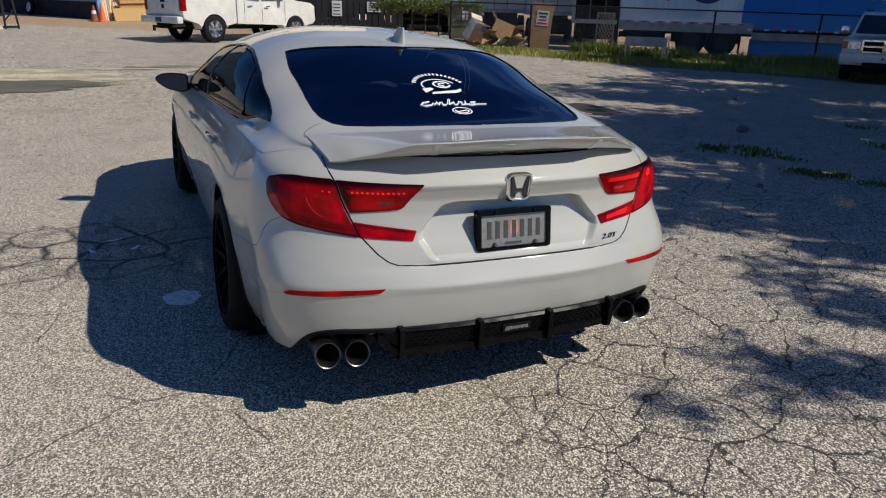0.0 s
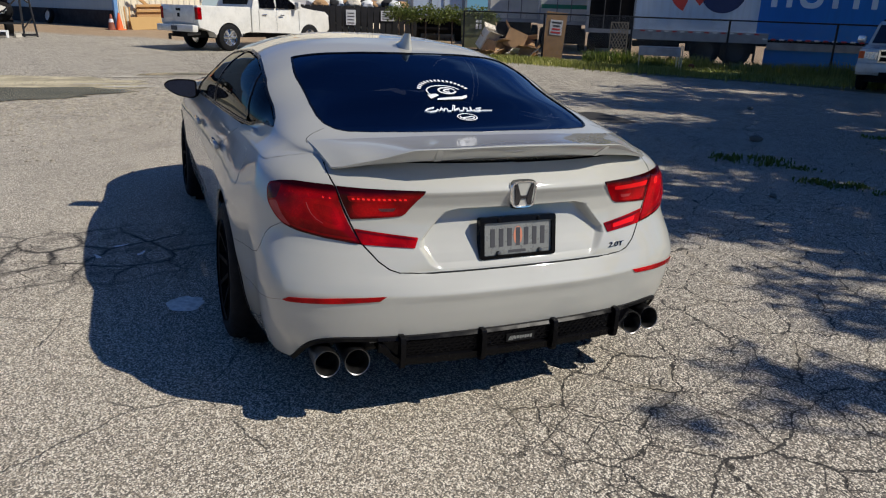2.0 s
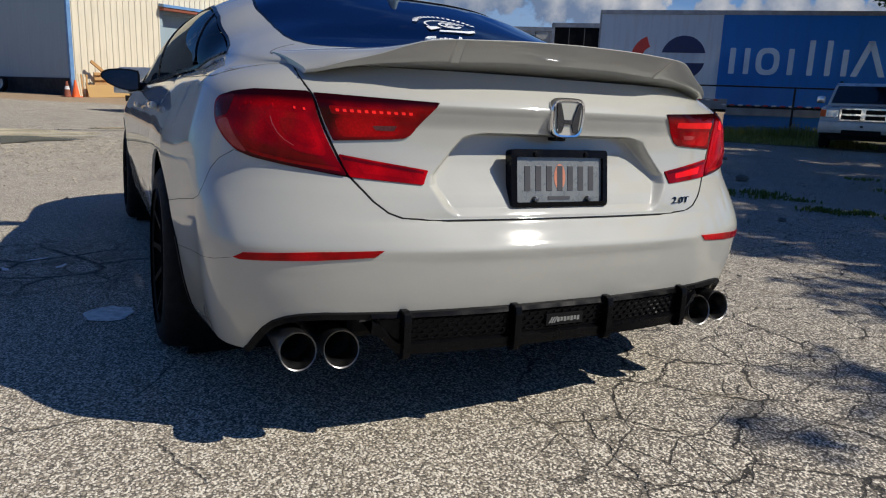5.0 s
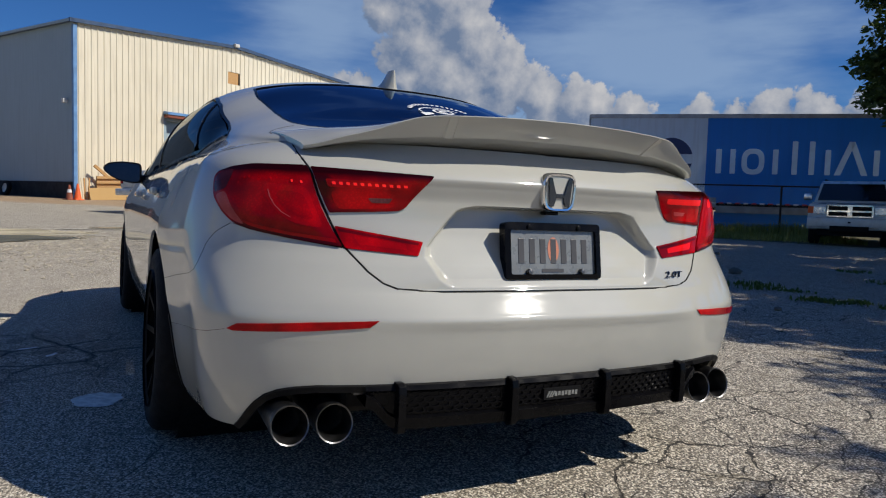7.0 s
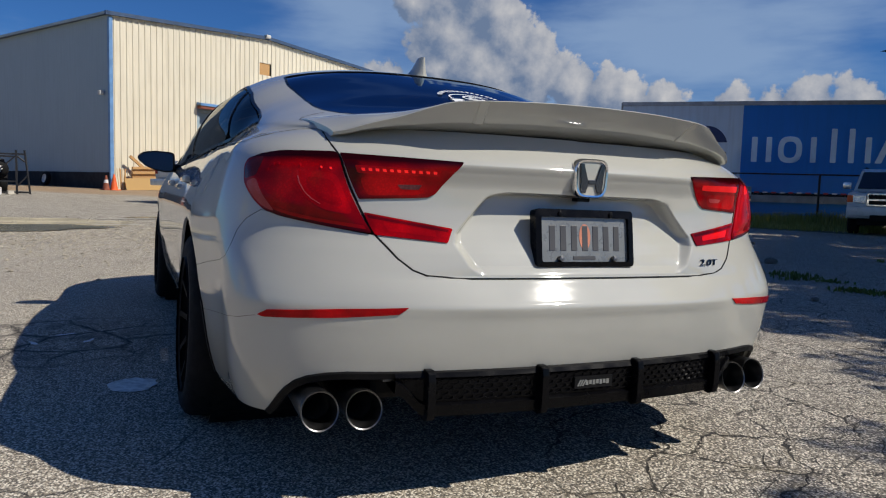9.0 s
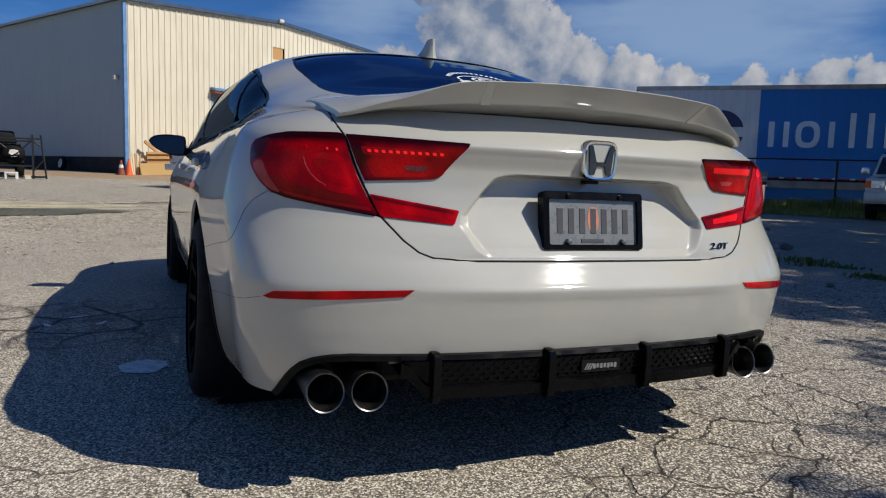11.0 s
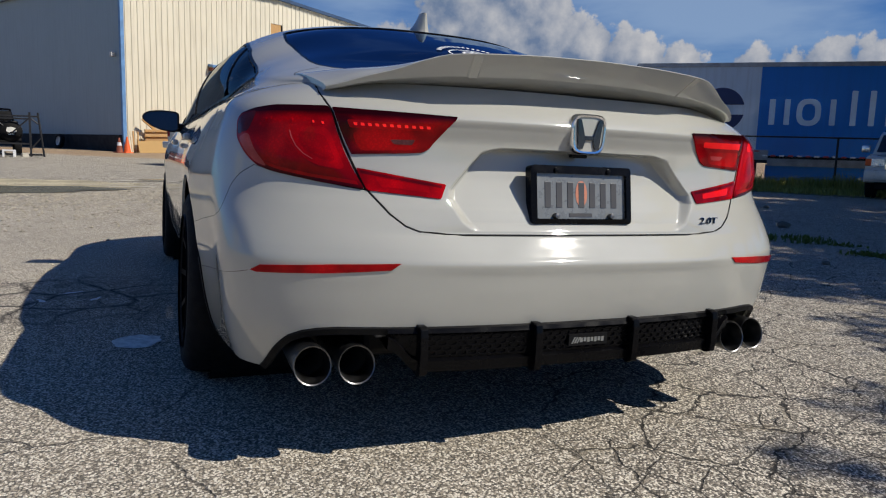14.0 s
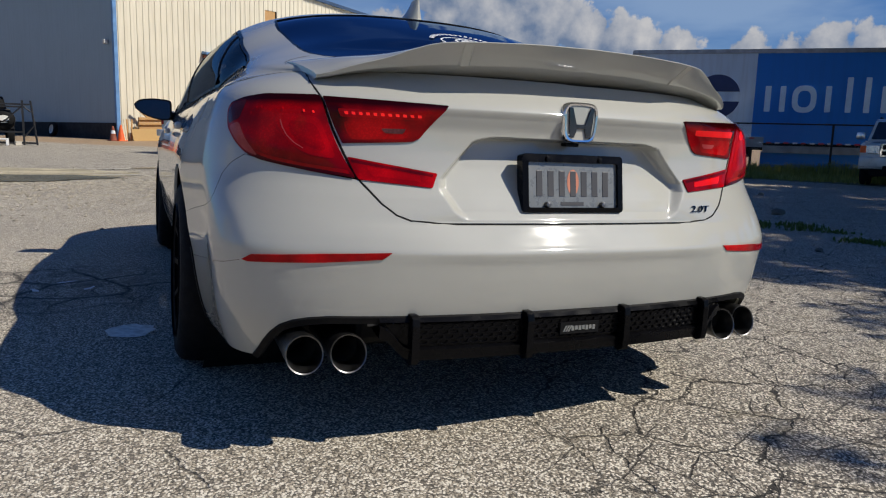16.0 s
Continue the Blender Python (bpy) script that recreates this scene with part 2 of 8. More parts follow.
    c = k.mix(k.math("MULTIPLY", k.math("MULTIPLY", k.ramp(fine, 0.02, 0.13, 0.7, 0.0), right_side), k.ramp(k.noise(2.2), 0.52, 0.66, 0.0, 0.6)), c, (0.34, 0.285, 0.19))
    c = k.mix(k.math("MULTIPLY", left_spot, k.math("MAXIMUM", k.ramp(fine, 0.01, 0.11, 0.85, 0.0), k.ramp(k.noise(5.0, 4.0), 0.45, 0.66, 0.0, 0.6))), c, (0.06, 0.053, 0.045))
    c = k.mix(k.math("MULTIPLY", crack, 0.93), c, (0.018, 0.016, 0.014))
    height = k.math("SUBTRACT", k.math("ADD", k.math("SUBTRACT", k.math("MULTIPLY", stone, 0.25), k.math("MULTIPLY", gaps, 0.35)), k.math("MULTIPLY", k.noise(30.0), 0.4)), k.math("MULTIPLY", crack, 1.6))
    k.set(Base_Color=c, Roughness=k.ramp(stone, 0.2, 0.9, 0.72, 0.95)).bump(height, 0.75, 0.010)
    return k.mat


def make_tint_glass(name, through_colour, back, ior=1.6):
    """Dyed car glass: a clear mirror over a see-through dye."""
    k = Nodes(name)
    k.n.remove(k.bsdf)
    clear, shine, both = k.n.new("ShaderNodeBsdfTransparent"), k.n.new("ShaderNodeBsdfGlossy"), k.n.new("ShaderNodeMixShader")
    clear.inputs[0].default_value = (*through_colour, 1)
    shine.inputs["Roughness"].default_value = 0.012
    shine.inputs["Color"].default_value = (*back, 1)
    edge = k.n.new("ShaderNodeFresnel")
    edge.inputs["IOR"].default_value = ior
    k.l.new(edge.outputs[0], both.inputs[0])
    k.l.new(clear.outputs[0], both.inputs[1])
    k.l.new(shine.outputs[0], both.inputs[2])
    k.l.new(both.outputs[0], k.n["Material Output"].inputs[0])
    return k.mat


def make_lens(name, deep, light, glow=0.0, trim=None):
    """Red lamp glass; trim = (top, slope, bottom, seam): edges along which shade is painted into the lens colour."""
    k = Nodes(name)
    c = k.mix(k.ramp(k.noise(9.0, 2.0), 0.35, 0.7), deep, light)
    c = k.mix(k.ramp(k.cells(160.0), 0.2, 0.6, 0.0, 0.35), c, deep)
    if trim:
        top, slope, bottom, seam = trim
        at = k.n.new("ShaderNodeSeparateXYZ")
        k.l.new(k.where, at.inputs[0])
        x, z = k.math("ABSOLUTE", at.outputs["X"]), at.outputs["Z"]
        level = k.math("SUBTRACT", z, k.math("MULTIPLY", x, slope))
        # shade put into the colour towards top, bottom and seam
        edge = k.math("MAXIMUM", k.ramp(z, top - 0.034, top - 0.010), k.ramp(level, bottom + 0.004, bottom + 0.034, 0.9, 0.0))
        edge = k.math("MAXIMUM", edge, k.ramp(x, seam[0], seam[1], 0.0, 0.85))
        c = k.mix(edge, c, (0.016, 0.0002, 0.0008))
    k.set(Base_Color=c, Roughness=0.25, Specular_IOR_Level=0.03, Coat_Weight=0.35, Coat_Roughness=0.008, Coat_IOR=1.42)
    if glow:
        k.set(Emission_Color=(*light, 1), Emission_Strength=glow)
    return k.mat


def make_corrugated(name, colour, dirt):
    k = Nodes(name)
    streak = k.noise(1.2, 5.0, where=k.scaled(6.0, 6.0, 0.35))
    c = k.mix(k.ramp(streak, 0.4, 0.8, 0.0, 0.5), colour, dirt)
    c = k.mix(k.ramp(k.noise(0.7, 5.0), 0.35, 0.7, 0.0, 0.25), c, tint(colour, 0.8))
    k.set(Base_Color=c, Roughness=0.55)
    return k.mat


def make_wood(name, a, b):
    k = Nodes(name)
    grain = k.noise(14.0, 6.0, 0.65, where=k.scaled(1.0, 1.0, 7.0), warp=0.6)
    k.set(Base_Color=k.mix(k.ramp(grain, 0.3, 0.7), a, b), Roughness=0.75).bump(grain, 0.3, 0.004)
    return k.mat


def make_leaf(name, dark, pale):
    k = Nodes(name)
    r = k.n.new("ShaderNodeNewGeometry").outputs["Random Per Island"]
    c = k.mix(r, dark, pale)
    k.set(Base_Color=k.mix(k.ramp(k.noise(0.8), 0.35, 0.65, 0.0, 0.5), c, dark), Roughness=0.55, Transmission_Weight=0.0)
    sheer = k.n.new("ShaderNodeBsdfTranslucent")
    k.l.new(k.mix(0.5, c, (0.25, 0.35, 0.04)), sheer.inputs[0])
    both = k.n.new("ShaderNodeMixShader")
    both.inputs[0].default_value = 0.3
    k.l.new(k.bsdf.outputs[0], both.inputs[1])
    k.l.new(sheer.outputs[0], both.inputs[2])
    k.l.new(both.outputs[0], k.n["Material Output"].inputs[0])
    return k.mat


PAINT, ASPHALT = make_paint(), make_asphalt()
GLASS_REAR = make_tint_glass("dyed_rear_glass", (0.045, 0.055, 0.080), (0.50, 0.70, 1.0))
GLASS_SIDE = make_tint_glass("dyed_side_glass", (0.07, 0.075, 0.075), (0.62, 0.64, 0.64), 1.3)
GLASS_FRONT = make_tint_glass("clear_glass", (0.72, 0.78, 0.76), (1.0, 1.0, 1.0))
LENS = make_lens("red_lens", (0.15, 0.0003, 0.002), (0.46, 0.0009, 0.0035))
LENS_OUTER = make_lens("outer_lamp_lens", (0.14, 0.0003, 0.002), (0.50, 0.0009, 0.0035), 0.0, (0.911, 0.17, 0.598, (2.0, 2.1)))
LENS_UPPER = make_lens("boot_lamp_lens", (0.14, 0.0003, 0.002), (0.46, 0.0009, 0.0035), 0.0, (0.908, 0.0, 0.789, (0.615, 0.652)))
LENS_MID = make_lens("clear_red_lens", (0.20, 0.0005, 0.0022), (0.56, 0.0012, 0.0042))
LENS_BRIGHT = make_lens("bright_red_lens", (0.26, 0.0008, 0.003), (0.62, 0.004, 0.008))
SMOKE = make_lens("smoky_lens", (0.04, 0.006, 0.008), (0.15, 0.05, 0.055))
DARK_CHROME = plain("dark_chrome", (0.10, 0.10, 0.11), 0.12, 1.0, 0.1)
MIRROR_DARK = plain("dyed_mirror", (0.035, 0.045, 0.085), 0.04, 1.0, 0.05)
LENS_DARK = make_lens("dark_red_lens", (0.06, 0.001, 0.003), (0.20, 0.002, 0.005))
SMOKE_RED = make_lens("smoky_red_lens", (0.03, 0.004, 0.006), (0.16, 0.02, 0.025))
LENS_PALE = make_lens("pale_red_lens", (0.30, 0.03, 0.035), (0.50, 0.09, 0.09))
# glowing red that stands for sunlight in the right-hand lamp
LENS_SUNLIT = make_lens("sunlit_red_lens", (0.55, 0.004, 0.006), (0.95, 0.012, 0.014), 0.16)
LENS_GLOW = make_lens("lit_red_segment", (0.6, 0.01, 0.01), (1.0, 0.02, 0.02), 0.42)
CHROME = plain("chrome", (0.82, 0.82, 0.83), 0.10, 1.0, 0.06)
STEEL = plain("worn_steel", (0.15, 0.15, 0.152), 0.38, 1.0, 0.3, 22.0, 90.0, 0.1)
SOOT = plain("soot", (0.02, 0.018, 0.016), 0.9, 0.0, 0.3)
BLACK = plain("black_gloss_plastic", (0.003, 0.003, 0.0038), 0.24, 0.0, 0.3, 6.0, 200.0, 0.0, 0.0, 0.12)
BLACK_MATT = plain("black_matt_plastic", (0.003, 0.003, 0.0035), 0.7, 0.0, 0.3, 12.0, 260.0, 0.1, 0.0, 0.2)
RUBBER = plain("tyre_rubber", (0.008, 0.008, 0.009), 0.8, 0.0, 0.3, 14.0, 120.0, 0.3, 0.0, 0.2)
GUNMETAL = plain("dark_alloy", (0.006, 0.006, 0.007), 0.5, 0.0, 0.2, 8.0, 60.0, 0.0, 0.0, 0.03)
ALLOY = plain("bright_alloy", (0.7, 0.7, 0.71), 0.22, 1.0, 0.1)
CLOTH = plain("seat_cloth", (0.03, 0.03, 0.034), 0.9, 0.0, 0.3, 20.0, 300.0, 0.3)
PLATE_FACE = plain("plate_face", (0.20, 0.205, 0.195), 0.32, 0.15, 0.12, 18.0, 300.0, 0.05, 0.6)
PLATE_INK = plain("plate_ink", (0.05, 0.05, 0.055), 0.5)
PLATE_PEACH = plain("plate_peach", (0.55, 0.20, 0.12), 0.5)
DECAL = plain("white_decal", (0.85, 0.86, 0.86), 0.5)
WHITE_PAINT = plain("white_vehicle_paint", (0.64, 0.625, 0.575), 0.3, 0.0, 0.1, 2.0, 40.0, 0.0, 0.8)
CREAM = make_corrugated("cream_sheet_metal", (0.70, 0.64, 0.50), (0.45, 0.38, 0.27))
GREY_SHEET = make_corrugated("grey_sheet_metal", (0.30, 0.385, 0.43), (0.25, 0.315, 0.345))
NAVY_TRIM = plain("navy_trim_paint", (0.035, 0.07, 0.14), 0.5, 0.0, 0.2)
MUD = plain("pale_dried_mud", (0.47, 0.41, 0.27), 0.95, 0.0, 0.42, 1.7, 22.0, 0.7)
BLUE_TRIM = plain("blue_trim_paint", (0.13, 0.27, 0.50), 0.45, 0.0, 0.2)
DARK = plain("dark_interior", (0.02, 0.02, 0.022), 0.9, 0.0, 0.3, 2.0)
RUST_RED = plain("red_oxide_paint", (0.26, 0.07, 0.035), 0.7, 0.0, 0.3)
ORANGE = plain("cone_orange", (0.85, 0.13, 0.02), 0.55, 0.0, 0.2)
PLYWOOD, LUMBER = make_wood("plywood", (0.36, 0.21, 0.07), (0.50, 0.32, 0.12)), make_wood("lumber", (0.38, 0.20, 0.07), (0.56, 0.33, 0.13))
TIMBER_PALE = make_wood("pale_timber", (0.6, 0.5, 0.33), (0.72, 0.62, 0.44))
TIMBER_GREY = make_wood("weathered_timber", (0.26, 0.21, 0.15), (0.38, 0.31, 0.22))
CARDBOARD = plain("cardboard", (0.42, 0.25, 0.12), 0.85, 0.0, 0.2, 4.0, 80.0, 0.2)
CARDBOARD_PALE = plain("pale_paper", (0.68, 0.62, 0.52), 0.85, 0.0, 0.2, 6.0, 60.0, 0.3)
TRAILER_BLUE = make_corrugated("trailer_blue_wrap", (0.005, 0.18, 0.62), (0.008, 0.14, 0.46))
TRAILER_WHITE = make_corrugated("trailer_white_wrap", (0.60, 0.70, 0.82), (0.40, 0.44, 0.5))
TRAILER_ALU = plain("trailer_aluminium", (0.35, 0.36, 0.38), 0.45, 0.7, 0.25, 3.0)
WRAP_LETTER = plain("pale_wrap_print", (0.48, 0.64, 0.84), 0.5, 0.0, 0.08)
WRAP_RED = plain("red_wrap_print", (0.60, 0.05, 0.04), 0.5, 0.0, 0.1)
WRAP_NAVY = plain("navy_wrap_print", (0.012, 0.03, 0.12), 0.5, 0.0, 0.1)
TAPE_RED, TAPE_WHITE = plain("tape_red", (0.5, 0.03, 0.03), 0.4), plain("tape_white", (0.75, 0.75, 0.75), 0.4)
BLACK_IRON = plain("black_painted_iron", (0.02, 0.02, 0.022), 0.5, 0.3, 0.3)
WIRE = plain("galvanised_wire", (0.22, 0.22, 0.23), 0.5, 0.8, 0.2)
GREEN_BOX = plain("olive_painted_steel", (0.10, 0.11, 0.045), 0.6, 0.0, 0.25)
GREEN_STRIPE = plain("green_stripe", (0.02, 0.22, 0.12), 0.5)
OFF_WHITE = plain("off_white_panel", (0.62, 0.61, 0.56), 0.6, 0.0, 0.2, 1.5)
SIGN_WHITE = plain("sign_white", (0.75, 0.75, 0.74), 0.6)
BARK = plain("bark", (0.10, 0.075, 0.055), 0.95, 0.0, 0.35, 9.0, 40.0, 0.8)
LEAF, LEAF_HEDGE = make_leaf("tree_leaf", (0.025, 0.05, 0.012), (0.07, 0.115, 0.03)), make_leaf("hedge_leaf", (0.05, 0.075, 0.012), (0.15, 0.17, 0.03))
GRASS = make_leaf("grass_blade", (0.17, 0.19, 0.03), (0.50, 0.45, 0.14))
WEED = make_leaf("weed_blade", (0.03, 0.055, 0.010), (0.12, 0.16, 0.03))
SCREEN_GLASS = plain("car_glass", (0.02, 0.03, 0.05), 0.06, 0.0, 0.1, 2.0, 40.0, 0.0, 1.0, 0.9)
CONCRETE = plain("pale_concrete", (0.52, 0.48, 0.40), 0.9, 0.0, 0.2, 3.0, 60.0, 0.3)


def make_water():
    k = Nodes("muddy_water")
    k.set(Base_Color=k.mix(k.ramp(k.noise(0.8), 0.3, 0.7), (0.125, 0.112, 0.062), (0.19, 0.168, 0.095)), Roughness=0.22, Specular_IOR_Level=0.32)
    return k.mat


WATER = make_water()

# ---- building helpers ----


def mesh_ob(name, verts, faces, mat, parent=None, label=""):
    me = bpy.data.meshes.new(name)
    me.from_pydata([tuple(v) for v in verts], [], [tuple(int(i) for i in f) for f in faces])
    me.materials.append(mat)
    ob = new(name, me)
    if parent is not None:
        ob.parent = parent
    if label:
        ob["label"] = label
    return ob


def part(name, bm, mat, parent=None, label="", smoothed=False):
    """Links a bmesh as one mesh object under a thing or a part."""
    me = bpy.data.meshes.new(name)
    bmesh.ops.recalc_face_normals(bm, faces=bm.faces)
    bm.to_mesh(me)
    bm.free()
    me.materials.append(mat)
    for p in me.polygons:
        p.use_smooth = smoothed
    if smoothed:
        me.set_sharp_from_angle(angle=radians(38))
    ob = new(name, me)
    if parent is not None:
        ob.parent = parent
    if label:
        ob["label"] = label
    return ob


def thing(name, m, label, category, group="", kind=""):
    ob = new(name)
    ob.empty_display_size = 0.1
    ob.matrix_basis = m
    return tagged(ob, label, category, group, kind)


def box(bm, x0, y0, z0, x1, y1, z1, bevel=0.0, m=None):
    got = bmesh.ops.create_cube(bm, size=1.0)["verts"]
    s = Matrix.Translation(((x0 + x1) / 2, (y0 + y1) / 2, (z0 + z1) / 2)) @ Matrix.Diagonal((abs(x1 - x0), abs(y1 - y0), abs(z1 - z0), 1))
    bmesh.ops.transform(bm, matrix=(m @ s) if m is not None else s, verts=got)
    if bevel:
        edges = list({e for v in got for e in v.link_edges})
        bmesh.ops.bevel(bm, geom=edges, offset=bevel, segments=2, affect="EDGES", profile=0.5)
    return bm


def boxes(*rows, bevel=0.0):
    bm = bmesh.new()
    for r in rows:
        box(bm, *r, bevel=bevel)
    return bm


def tube(bm, a, b, r0, r1=None, sides=10, caps=True):
    a, b = Vector(a), Vector(b)
    m = Matrix.Translation((a + b) / 2) @ (b - a).to_track_quat("Z", "Y").to_matrix().to_4x4()
    bmesh.ops.create_cone(bm, cap_ends=caps, segments=sides, radius1=r0, radius2=r0 if r1 is None else r1, depth=(b - a).length, matrix=m)
    return bm


def tubes(*rows, sides=10):
    bm = bmesh.new()
    for r in rows:
        tube(bm, *r, sides=sides)
    return bm


def lathe(profile, sides=40, axis="X", closed=False):
    """Turns (radius, along) pairs round an axis."""
    bm = bmesh.new()
    rings = []
    for r, h in profile:
        ring = []
        for k in range(sides):
            a = 2 * math.pi * k / sides
            p = (h, r * math.cos(a), r * math.sin(a))
            ring.append(bm.verts.new(p if axis == "X" else (p[1], p[0], p[2]) if axis == "Y" else (p[1], p[2], p[0])))
        rings.append(ring)
    pairs = list(zip(rings, rings[1:])) + ([(rings[-1], rings[0])] if closed else [])
    for p, q in pairs:
        for k in range(sides):
            bm.faces.new((p[k], p[(k + 1) % sides], q[(k + 1) % sides], q[k]))
    return bm


def slab(points, x0, x1, bevel=0.0, across="X"):
    """A side outline of (along, height) pairs drawn out from x0 to x1."""
    bm = bmesh.new()
    place = (lambda s, p: (s, p[0], p[1])) if across == "X" else (lambda s, p: (p[0], s, p[1])) if across == "Y" else (lambda s, p: (p[0], p[1], s))
    a = [bm.verts.new(place(x0, p)) for p in points]
    b = [bm.verts.new(place(x1, p)) for p in points]
    bm.faces.new(a)
    bm.faces.new(b[::-1])
    for k in range(len(a)):
        bm.faces.new((a[k], b[k], b[(k + 1) % len(a)], a[(k + 1) % len(a)]))
    if bevel:
        bmesh.ops.bevel(bm, geom=list(bm.edges), offset=bevel, segments=2, affect="EDGES", profile=0.6)
    return bm


def ring_points(n, r, cx=0.0, cy=0.0, a0=0.0, a1=360.0):
    return [(cx + r * math.cos(radians(a0 + (a1 - a0) * k / n)), cy + r * math.sin(radians(a0 + (a1 - a0) * k / n))) for k in range(n + (a1 - a0 < 360))]

# ---- the ground ----


def curve_z(y):
    return float(np.interp(y, [5, 8, 14, 22, 26, 35, 60], [0.0, 0.0, 0.05, 0.10, 0.14, 0.47, 0.58]))


def build_ground():
    steps = np.unique(np.r_[-400, -200, -100, -50, -25, np.arange(-12, 46, 0.75), 60, 100, 200, 400, 900].round(3))
    rise = np.array([curve_z(y) for y in np.arange(-20, 80, 0.5)])
    rise = np.convolve(np.pad(rise, 6, mode="edge"), np.ones(13) / 13, "valid")
    zs = [float(np.interp(y, np.arange(-20, 80, 0.5), rise)) for y in steps]
    n = len(steps)
    verts = [(x, y, z) for y, z in zip(steps, zs) for x in steps]
    faces = [(j * n + i, j * n + i + 1, (j + 1) * n + i + 1, (j + 1) * n + i) for j in range(n - 1) for i in range(n - 1)]
    ob = mesh_ob("ground", verts, faces, ASPHALT)
    for p in ob.data.polygons:
        p.use_smooth = True
    return tagged(ob, "old grey cracked asphalt yard with exposed stone chips", "ground", kind="structure"), (np.arange(-20, 80, 0.5), rise)


GROUND, RISE = build_ground()


def ground_z(y):
    return float(np.interp(y, *RISE))


def blob(cx, cy, rx, ry, seed, n=60, rough=0.25):
    """An uneven flat outline."""
    out = []
    for k in range(n):
        a = 2 * math.pi * k / n
        f = 1 + rough * (noise.noise(Vector((math.cos(a) * 1.6 + seed, math.sin(a) * 1.6, seed * 0.7))) + 0.5 * noise.noise(Vector((math.cos(a) * 5 + seed, math.sin(a) * 5, 3.1))))
        out.append((cx + rx * f * math.cos(a), cy + ry * f * math.sin(a)))
    return out


def flat_patch(name, outline, mat, label, category, lift=0.004, kind=""):
    bm = bmesh.new()
    bm.faces.new([bm.verts.new((x, y, ground_z(y) + lift)) for x, y in outline])
    bmesh.ops.triangulate(bm, faces=bm.faces)
    return tagged(part(name, bm, mat), label, category, kind=kind)


flat_patch("mud_patch", blob(-4.0, 13.0, 2.9, 1.35, 12.0, 120, 0.42), MUD, "pale dried mud round the puddle", "mud patch", 0.006)
flat_patch("puddle", blob(-4.4, 11.5, 2.7, 0.95, 2.0, 160, 0.35), WATER, "shallow muddy rain puddle lying on the asphalt", "puddle", 0.012)
flat_patch("puddle", blob(0.4, 14.9, 1.6, 0.22, 5.0, 90, 0.9), WATER, "narrow muddy puddle in a worn trench of the asphalt", "puddle", 0.012)
flat_patch("pothole", blob(5.55, 7.3, 0.42, 0.6, 8.0, rough=0.5), plain("broken_tar", (0.03, 0.028, 0.026), 0.95, 0.0, 0.4, 6.0, 25.0, 0.8), "shallow dark pothole of broken tar in the yard", "pothole", 0.006)
# paints the pool of reflected sunlight lying in the sedan's shadow as pale colour
flat_patch("pale_patch", blob(-1.145, 1.44, 0.095, 0.10, 21.0, 60, 0.22), plain("reflected_light_white", (0.86, 0.85, 0.80), 0.8, 0.0, 0.25, 30.0, 150.0, 0.6), "pale patch painted for reflected sunlight on the asphalt beside the sedan", "paint splash", 0.004)
for sx, sy, turn in ((-1.47, 2.58, 0.4), (-1.35, 2.38, 1.1), (-1.6, 2.39, 2.0)):
    flat_patch("paper_scrap", [(sx + 0.05 * (math.cos(turn) * u - math.sin(turn) * v), sy + 0.05 * (math.sin(turn) * u + math.cos(turn) * v)) for u, v in ((-1.0, -0.1), (-0.2, -0.35), (0.9, -0.2), (1.1, 0.15), (0.3, 0.1), (-0.4, 0.35))], DECAL, "small torn white scrap lying on the asphalt", "paper scrap", 0.005)
for px, py, pw, pd, seed in ((-1.2, 14.3, 0.75, 0.10, 3.0), (-1.25, 12.35, 0.42, 0.09, 6.0), (-1.9, 12.9, 0.5, 0.06, 9.0)):
    flat_patch("concrete_strip", blob(px, py, pw, pd, seed, 80, 0.8), CONCRETE, "pale broken concrete edge beside the puddle", "concrete strip", 0.014)


def scatter_gravel(seed, count):
    """Loose chips, densest in front of the puddle."""
    rng = np.random.default_rng(seed)
    vs, fs = [], []
    for _ in range(count):
        x, y = -2.4 + 1.5 * rng.normal(), 10.2 + 1.9 * rng.normal()
        if x > -0.95 and y < 7.0 or ((x + 4.4) / 2.7) ** 2 + ((y - 11.5) / 0.95) ** 2 < 1.2:
            continue
        r, z, k, a = 0.007 + 0.013 * rng.random() ** 2, ground_z(y), len(vs), 6.283 * rng.random()
        wide = r * (1.0 + 0.6 * rng.random())
        vs += [(x + wide * math.cos(a + j * 1.571) * (0.8 + 0.4 * rng.random()), y + r * math.sin(a + j * 1.571), z + 0.3 * r) for j in range(4)] + [(x + 0.3 * r, y, z + r), (x, y, z - 0.3 * r)]
        fs += [(k + j, k + (j + 1) % 4, k + 4) for j in range(4)] + [(k + (j + 1) % 4, k + j, k + 5) for j in range(4)]
    return tagged(mesh_ob("gravel", vs, fs, plain("stone_chips", (0.46, 0.41, 0.32), 0.9, 0.0, 0.5, 9.0, 60.0)), "loose pale stone chips strewn round the puddle", "gravel", kind="stuff")


scatter_gravel(41, 5200)

